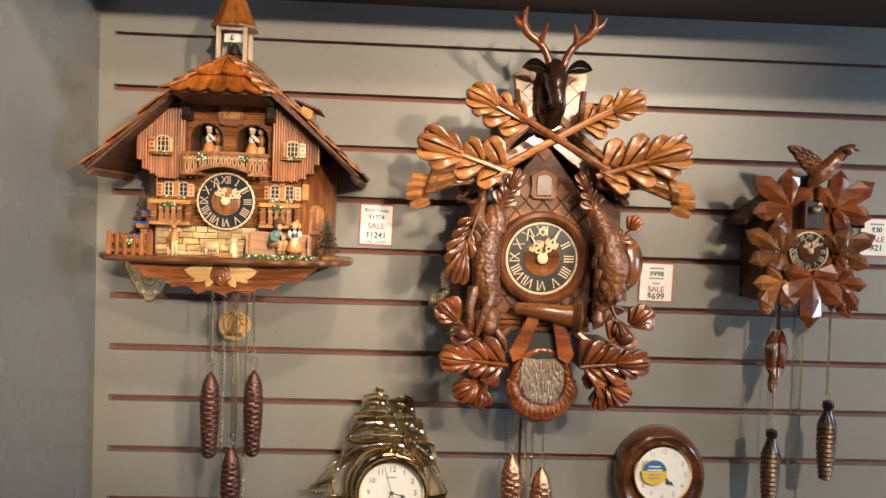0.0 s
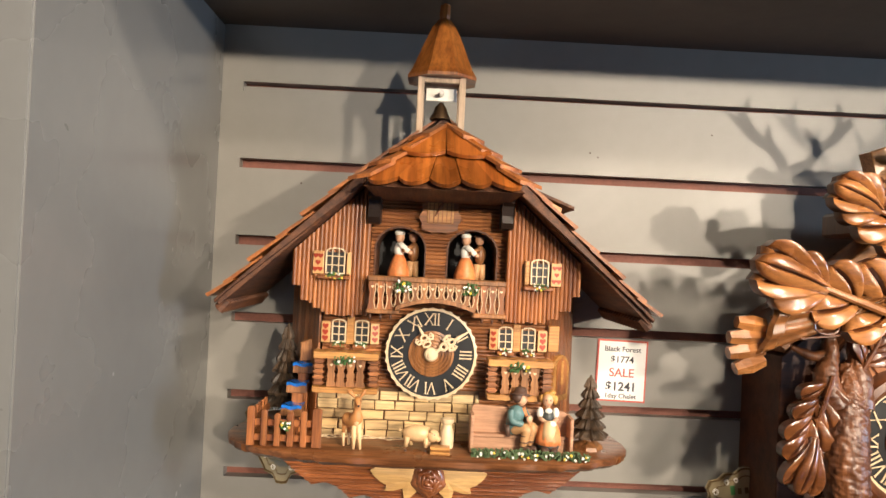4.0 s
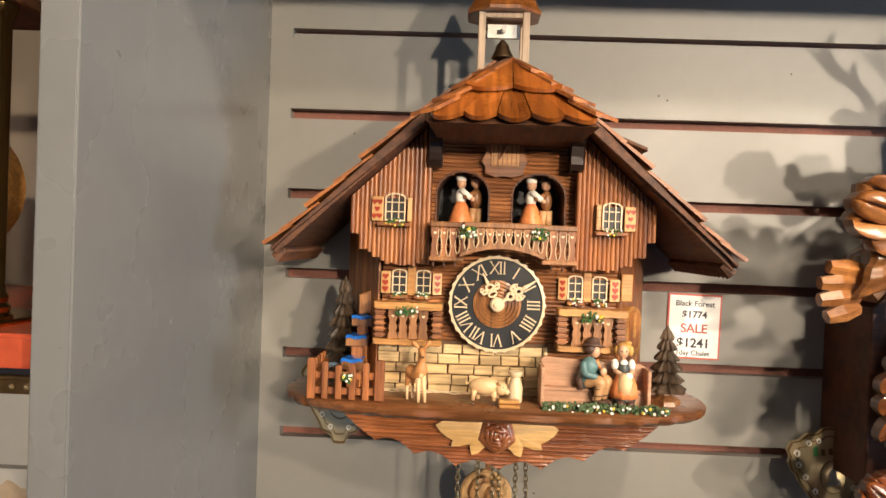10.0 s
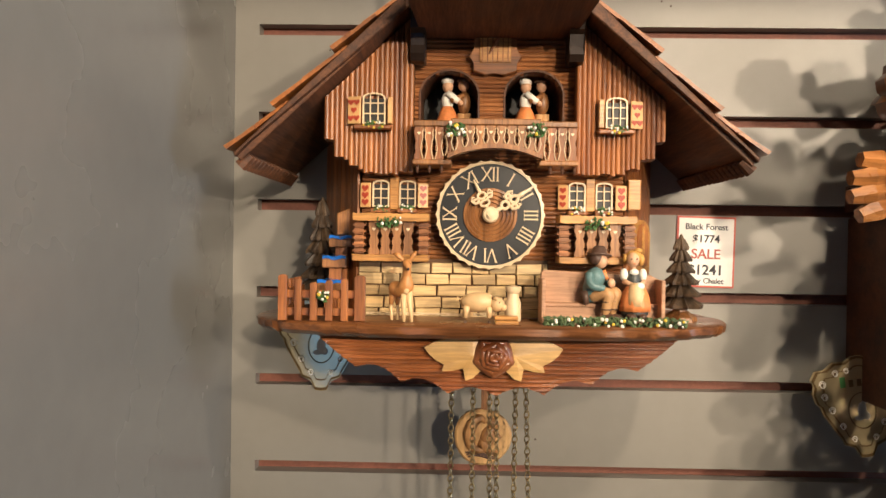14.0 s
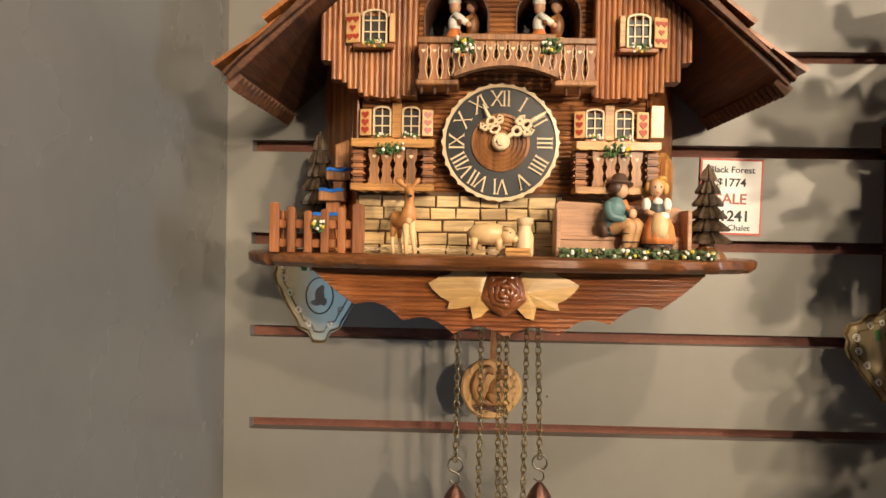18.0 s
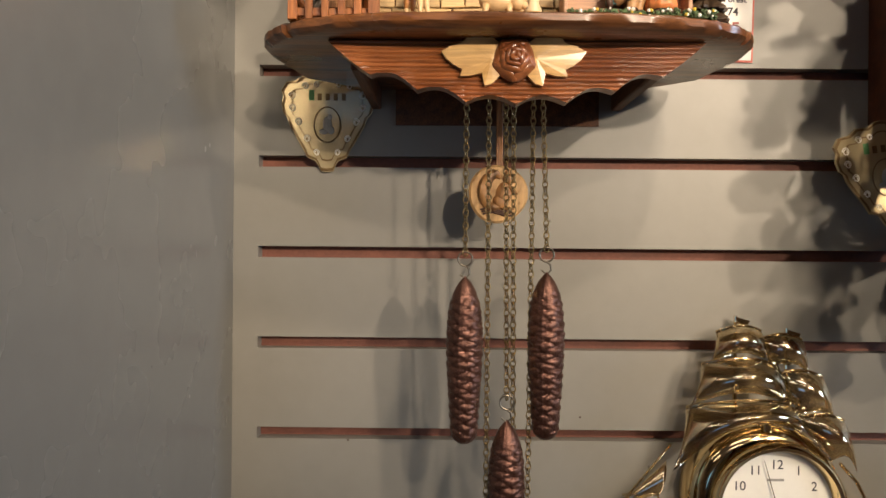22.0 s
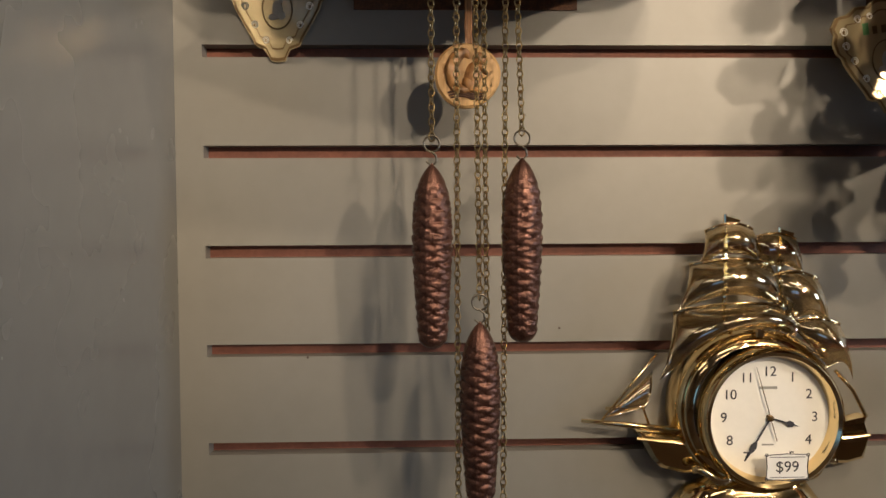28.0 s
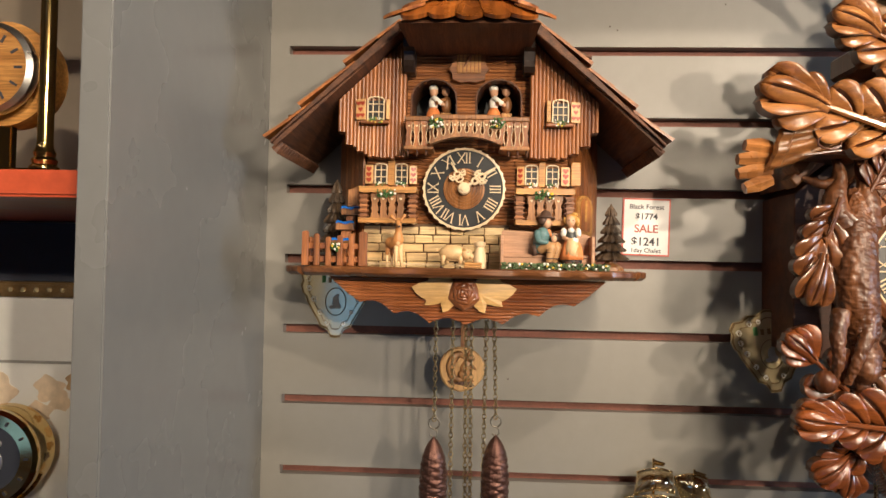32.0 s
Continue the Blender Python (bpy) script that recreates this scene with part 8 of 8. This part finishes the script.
def maple(base, tip, size, y, mat="carved", label=""):
    """A carved maple leaf with five pointed lobes, facetted along the veins."""
    b, t = Vector(base), Vector(tip)
    ang = math.atan2(t.y - b.y, t.x - b.x)
    lobes_ = ((-100, .62), (-50, .88), (0, 1.08), (50, .88), (100, .62))
    bm = BM()
    def V(a, r, h):
        return bm.verts.new((b.x + size * r * math.cos(ang + radians(a)), y - h, b.y + size * r * math.sin(ang + radians(a))))
    centre = V(0, 0.0, 0.0045)
    notch = [V(-150, .16, .001)] + [V(a, .50, .0015) for a in (-76, -26, 26, 76)] + [V(150, .16, .001)]
    rim = []
    for k, (a, r) in enumerate(lobes_):
        ridge, ridge2, tip_ = V(a, r * .45, .0088), V(a, r * .78, .0085), V(a, r, .0035)
        t0, t1 = V(a - 17 / max(r, .7), r * .78, .0035), V(a + 17 / max(r, .7), r * .78, .0035)
        n0, n1 = notch[k], notch[k + 1]
        for f in ((centre, n0, ridge), (centre, ridge, n1), (n0, t0, ridge2), (n0, ridge2, ridge), (n1, ridge, ridge2), (n1, ridge2, t1), (t0, tip_, ridge2), (tip_, t1, ridge2)):
            bm.faces.new(f)
        rim += [n0, t0, tip_, t1]
    rim.append(notch[5])
    back = [bm.verts.new((v.co.x, y + .003, v.co.z)) for v in rim]
    for i in range(len(rim) - 1):
        bm.faces.new((rim[i], back[i], back[i + 1], rim[i + 1]))
    for i in range(len(back) - 2):
        bm.faces.new((back[0], back[i + 1], back[i + 2]))
    return part("maple_leaf", bm, M[mat], small, label or "carved maple leaf with pointed lobes")


maple((0.972, 1.576), (0.935, 1.604), 0.061, -0.088, "carved_red")
maple((1.038, 1.576), (1.078, 1.604), 0.061, -0.088, "carved_red")
maple((0.962, 1.512), (0.930, 1.530), 0.054, -0.088, "carved")
maple((1.046, 1.512), (1.080, 1.530), 0.054, -0.088, "carved")
maple((QX + .002, 1.478), (QX + .002, 1.425), 0.068, -0.092, "carved_red")
maple((0.965, 1.470), (0.945, 1.440), 0.046, -0.088, "carved_hi")
maple((1.048, 1.470), (1.070, 1.440), 0.046, -0.088, "carved_red")
for s in (-1, 1):
    relief_leaf("leaf", (QX + s * .052, 1.462), (QX + s * .060, 1.418), 0.026, -0.086, small, "carved_hi" if s < 0 else "carved_red", 2, .15, .004, .006)
    bm = BM()
    tube(bm, [(QX + s * .030, -.086, 1.590), (QX + s * .050, -.088, 1.560), (QX + s * .052, -.088, 1.500), (QX + s * .042, -.088, 1.462)], [.004, .005, .005, .003], 7)
    part("vine", bm, M["carved"], small, smooth="all")
bm = BM()
limb_fine(bm, [(QX - .004, -.086, 1.604), (QX + .008, -.092, 1.622), (QX + .024, -.094, 1.640), (QX + .036, -.094, 1.652)], [.005, .0115, .0105, .0060], 14, 30, .0012, 200)
ball(bm, (QX + .044, -.096, 1.657), (.0085, .008, .0075), 12, 8)
tube(bm, [(QX + .050, -.097, 1.658), (QX + .062, -.098, 1.656)], [.0030, .0006], 6)
part("bird", bm, M["carved"], small, "carved bird with spread wings on top", "all")
for q in range(4):
    relief_leaf("wing_feather", (QX + .010, 1.638 - .004 * q), (QX - .046 + .010 * q, 1.662 - .012 * q), .020, -.090 - .001 * q, small, "carved", 4, .12, .003, .004, .003, .3)
relief_leaf("wing_feather", (QX + .026, 1.640), (QX + .058, 1.668), .020, -.088, small, "carved", 4, .12, .003, .004, .003, .3)
bm = BM()
box(bm, (QX - .0200, -.046, 1.385), (QX - .0150, -.043, 1.440), 0.0005)
pr = part("pendulum", bm, M["carved_dk"], small, "pendulum with a leaf bob")
relief_leaf("leaf_bob", (QX - .016, 1.395), (QX - .022, 1.315), .034, -.048, pr, "carved_red", 2, .15, .004, .004)
relief_leaf("leaf_bob", (QX - .021, 1.330), (QX - .024, 1.298), .012, -.048, pr, "carved_red", 1, .05, .002, .002)
for x, zb in ((0.9755, 1.262), (1.0030, 1.165), (1.0160, 1.130), (1.0560, 1.306)):
    bm = BM()
    chain_mesh(bm, x, -0.060, 1.440, zb)
    part("chain", bm, M["chain"], small, "dull brass link chain")
M["cone_dk"] = paint("dark_painted_cone", (0.10, 0.062, 0.035), 0.3, 0.4, 600, 0.4, metal=0.5)
for x, zt in ((0.9765, 1.252), (1.0590, 1.296)):
    w = thing("pine_cone_weight", "dark pine cone weight with a black neck", "clock weight", (x, -.060, zt - .118), "dark cone weights")
    bm = BM()
    prof = [(.0015, zt), (.0075, zt - .002), (.0085, zt - .010), (.0060, zt - .014), (.0072, zt - .020), (.0125, zt - .034)]
    lathe(bm, prof[::-1], 20, pose(x, -.060, 0))
    part("neck", bm, M["head"], w, "glossy black neck", True)
    bm = BM()
    prof = []
    for k in range(12):
        f = k / 12
        r = .0135 * (1 - .45 * f ** 2.2)
        prof += [(r * .90, zt - .0345 - .0835 * f), (r * 1.06, zt - .0345 - .0835 * (f + .055))]
    prof += [(.004, zt - .1185)]
    lathe(bm, prof[::-1], 26, pose(x, -.060, 0), lambda a, k: 1 + .035 * math.sin(9 * a + k * 1.6))
    part("cone_body", bm, M["cone_dk"], w, smooth=True)
    bm = BM()
    hook(bm, x, -.060, zt + .004, .004)
    part("hook", bm, M["chain"], w)
# ---- the neighbouring bay behind the partition ----
M["bay_wall"] = paint("brown_grey_bay_wall", (0.26, 0.215, 0.16), 0.6, 0.06, 60, 0.1)
M["red_shelf"] = paint("red_lacquered_shelf", (0.50, 0.085, 0.035), 0.35, 0.18, 150, 0.4, coat=0.3)
M["gilt_frame"] = paint("antique_gilt", (0.30, 0.19, 0.08), 0.4, 0.25, 400, 0.4, metal=0.7)
M["mat"] = paint("pale_mat_board", (0.74, 0.74, 0.70), 0.6, 0.03, 100, 0.05)
M["navy"] = paint("dark_navy", (0.035, 0.04, 0.055), 0.5, 0.1, 100)
bm = BM()
box(bm, (-1.6, 0.0, 0.0), (PANEL_OUT - 0.0005, 0.03, SOFFIT))
tagged(part("wall_bay", bm, M["bay_wall"]), "plain brown-grey wall of the next bay", "wall", kind="structure")
bm = BM()
box(bm, (-1.6, PANEL_F, 0.0), (-1.575, -0.0005, SOFFIT))
tagged(part("wall_bay_side", bm, M["panel"]), "grey painted far partition of the next bay", "wall", kind="structure")
bm = BM()
box(bm, (-1.57, -0.316, 1.5260), (PANEL_OUT - 0.002, -0.001, 1.5445), 0.002, seg=2)
tagged(part("shelf", bm, M["red_shelf"]), "red lacquered wooden shelf between the partitions", "shelf")
bm = BM()
box(bm, (-1.57, -0.300, 1.120), (PANEL_OUT - 0.002, -0.001, 1.138), 0.002)
tagged(part("shelf", bm, M["board_d"]), "dark wooden shelf below the picture", "shelf")

pic = thing("framed_picture", "flower picture in a beaded antique gilt frame on the wall", "picture", (-0.36, 0, 1.14))
bm = BM()
box(bm, (-0.62, -0.012, 1.1385), (-0.10, -0.0005, 1.4430))
part("mat_board", bm, M["mat"], pic, "pale mat board")
# navy strip: shade of the wall under the red shelf, put in as colour
bm = BM()
box(bm, (-0.62, -0.010, 1.4600), (-0.10, -0.0005, 1.5240))
part("top_board", bm, M["navy"], pic, "navy strip above the frame, for the shade under the shelf")
bm = BM()
for lo, hi in (((-0.62, -0.022, 1.4430), (-0.10, -0.0005, 1.4595)),):
    box(bm, lo, hi, 0.003, seg=2)
fr = part("frame_rail", bm, M["gilt_frame"], pic, "beaded antique gilt rail")
for k in range(36):
    bm = BM()
    ball(bm, (-0.612 + k * 0.0145, -0.0235, 1.4512), 0.0030, 8, 6)
    part("bead", bm, M["brass_plate"], fr)
bm = BM()
box(bm, (-0.60, -0.0135, 1.3705), (-0.12, -0.0118, 1.3735))
part("mat_bevel", bm, M["grey_print"], pic)
bm = BM()
box(bm, (-0.60, -0.0130, 1.1500), (-0.12, -0.0122, 1.3700))
art = part("print", bm, M["mat"], pic, "pale print with brown and cream blossoms")
M["petal"] = paint("cream_petal_print", (0.62, 0.50, 0.36), 0.6, 0.3, 90, 0.05)
M["petal_b"] = paint("brown_petal_print", (0.42, 0.28, 0.15), 0.6, 0.3, 90, 0.05)
M["violet"] = paint("violet_print", (0.22, 0.20, 0.26), 0.6, 0.3, 90, 0.05)
for k, (x, z, r, mt) in enumerate(((-0.252, 1.344, .016, "petal"), (-0.222, 1.352, .012, "petal_b"), (-0.240, 1.330, .013, "petal"), (-0.205, 1.318, .014, "petal"), (-0.192, 1.290, .012, "petal_b"), (-0.182, 1.265, .014, "violet"), (-0.262, 1.318, .014, "petal"), (-0.186, 1.236, .016, "petal"), (-0.31, 1.34, .02, "petal"), (-0.34, 1.30, .022, "petal_b"))):
    bm = BM()
    pts = [(x + r * (1 + .22 * math.sin(5 * a + k)) * math.cos(a), z + r * (.85 + .2 * math.cos(3 * a + k)) * math.sin(a)) for a in [2 * math.pi * i / 28 for i in range(28)]]
    slab(bm, pts, -0.0134 - .00004 * k, -0.0129)
    part("blossom", bm, M[mt], art)

# mantel clock with brass columns on the red shelf
M["brass"] = paint("polished_brass", (0.78, 0.55, 0.22), 0.10, 0.08, 60, 0.03, metal=1.0)
mant = thing("mantel_clock", "brass column mantel clock with a chrome-rimmed dial on the red shelf", "mantel clock", (-0.145, -0.27, 1.545))
for x in (-0.1005, -0.1900):
    bm = BM()
    prof = [(.0105, 1.5462), (.0105, 1.5500), (.0082, 1.5520), (.0090, 1.5550), (.0070, 1.5575), (.0078, 1.5605), (.0060, 1.5640), (.0056, 1.5680), (.0056, 1.7200), (.0080, 1.7240), (.0085, 1.7300)]
    lathe(bm, prof, 24, pose(x, -0.282, 0))
    part("column", bm, M["brass"], mant, "polished brass column", True)
bm = BM()
box(bm, (-0.205, -0.297, 1.5446), (-0.088, -0.225, 1.5480), 0.001)
part("base_plate", bm, M["brass"], mant)
bm = BM()
box(bm, (-0.205, -0.297, 1.7302), (-0.088, -0.225, 1.7380), 0.001)
part("top_plate", bm, M["board_d"], mant)
bm = BM()
lathe(bm, [(.0330, 0), (.0350, .004), (.0345, .010), (.0310, .013), (.0300, .010)], 40, pose(-0.152, -0.262, 1.6250, 90, 0, 0))
part("bezel", bm, M["steel"], mant, "chrome bezel", True)
bm = BM()
slab(bm, ring_pts(-0.152, 1.6250, 0.0312, 40), -0.2735, -0.262)
md = part("dial", bm, M["honey"], mant, "honey-coloured dial with black marks")
for k in range(12):
    bm = BM()
    slab(bm, [(-.0009, .021), (.0009, .021), (.0009, .027), (-.0009, .027)], -0.0007, 0, 0, pose(-0.152, -0.2735, 1.6250, 0, 30 * k, 0))
    part("hour_mark", bm, M["ink"], md)
bm = BM()
slab(bm, ring_pts(-0.152, 1.6250, 0.040, 40), -0.255, -0.235, 0.004)
part("movement_case", bm, M["honey"], mant)
bm = BM()
box(bm, (-0.158, -0.252, 1.5481), (-0.146, -0.244, 1.586), 0.001)
part("stem", bm, M["brass"], mant)

# brass drum clock on a black plinth
drum = thing("brass_drum_clock", "brass drum clock with a dark world dial on a black plinth", "desk clock", (-0.255, -0.075, 1.138))
dm = pose(-0.264, -0.085, 1.2895, 0, 0, 6)
bm = BM()
lathe(bm, [(.040, -.030), (.0465, -.028), (.0470, -.004), (.0455, .000), (.0475, .004), (.0475, .010), (.0440, .014), (.0330, .015), (.0320, .010)], 48, dm @ pose(0, 0, 0, 90, 0, 0))
part("drum", bm, M["brass"], drum, "satin brass drum", True)
bm = BM()
slab(bm, ring_pts(0, 0, 0.0325, 40), -0.0118, -0.009, 0, dm)
dd = part("dial", bm, M["navy"], drum, "dark blue world dial")
bm = BM()
for x, z, a, b in ((-.006, .004, .010, .006), (.008, -.004, .007, .011), (-.010, -.012, .008, .006), (.006, .014, .008, .005)):
    ball(bm, (x, -0.0120, z), (a, .0006, b), 12, 6)
bmesh.ops.transform(bm, matrix=dm, verts=bm.verts[:])
part("map_relief", bm, M["steel"], dd)
for k in range(12):
    bm = BM()
    slab(bm, [(-.0011, .0365), (.0011, .0365), (.0011, .0405), (-.0011, .0405)], -0.0160, -0.0140, 0, dm @ pose(0, 0, 0, 0, 30 * k, 0))
    part("hour_mark", bm, M["ink"], dd)
for dg, ln in ((20, .020), (150, .026)):
    bm = BM()
    slab(bm, [(-.0008, 0), (.0008, 0), (.0003, ln), (-.0003, ln)], -0.0142, -0.0134, 0, dm @ pose(0, 0, 0, 0, dg, 0))
    part("hand", bm, M["brass"], dd)
bm = BM()
lathe(bm, [(.030, 1.2060), (.031, 1.2100), (.018, 1.2150), (.0075, 1.2200), (.0065, 1.2320), (.0090, 1.2460)], 28, pose(-0.262, -0.078, 0))
part("foot", bm, M["brass"], drum, "turned brass foot", True)
bm = BM()
tube(bm, [(-0.225, -0.098, 1.2480), (-0.214, -0.102, 1.2420), (-0.204, -0.106, 1.2330)], [.003, .0042, .0030], 8)
ball(bm, (-0.2035, -0.106, 1.2320), .0048, 10, 8)
part("knob", bm, M["brass"], drum, smooth=True)
bm = BM()
tube(bm, [(-0.262 + .0485 * math.cos(radians(a)), -0.082, 1.2895 + .0485 * math.sin(radians(a))) for a in range(200, 341, 10)], .0022, 7)
part("cradle", bm, M["brass"], drum)
for z0, z1, e in ((1.180, 1.2058, 0.0), (1.160, 1.1799, .012), (1.1385, 1.1599, .022)):
    bm = BM()
    box(bm, (-0.315 - e, -0.125 - e, z0), (-0.205 + e, -0.030, z1), 0.002)
    part("plinth", bm, M["head"], drum, "glossy black plinth step")
bm = BM()
box(bm, (-0.262, -0.1262, 1.187), (-0.238, -0.1252, 1.199))
part("name_plate", bm, M["brass"], drum)
bm = BM()
box(bm, (-0.320, -0.1385, 1.166), (-0.215, -0.1372, 1.172))
part("plinth_strip", bm, M["steel"], drum)
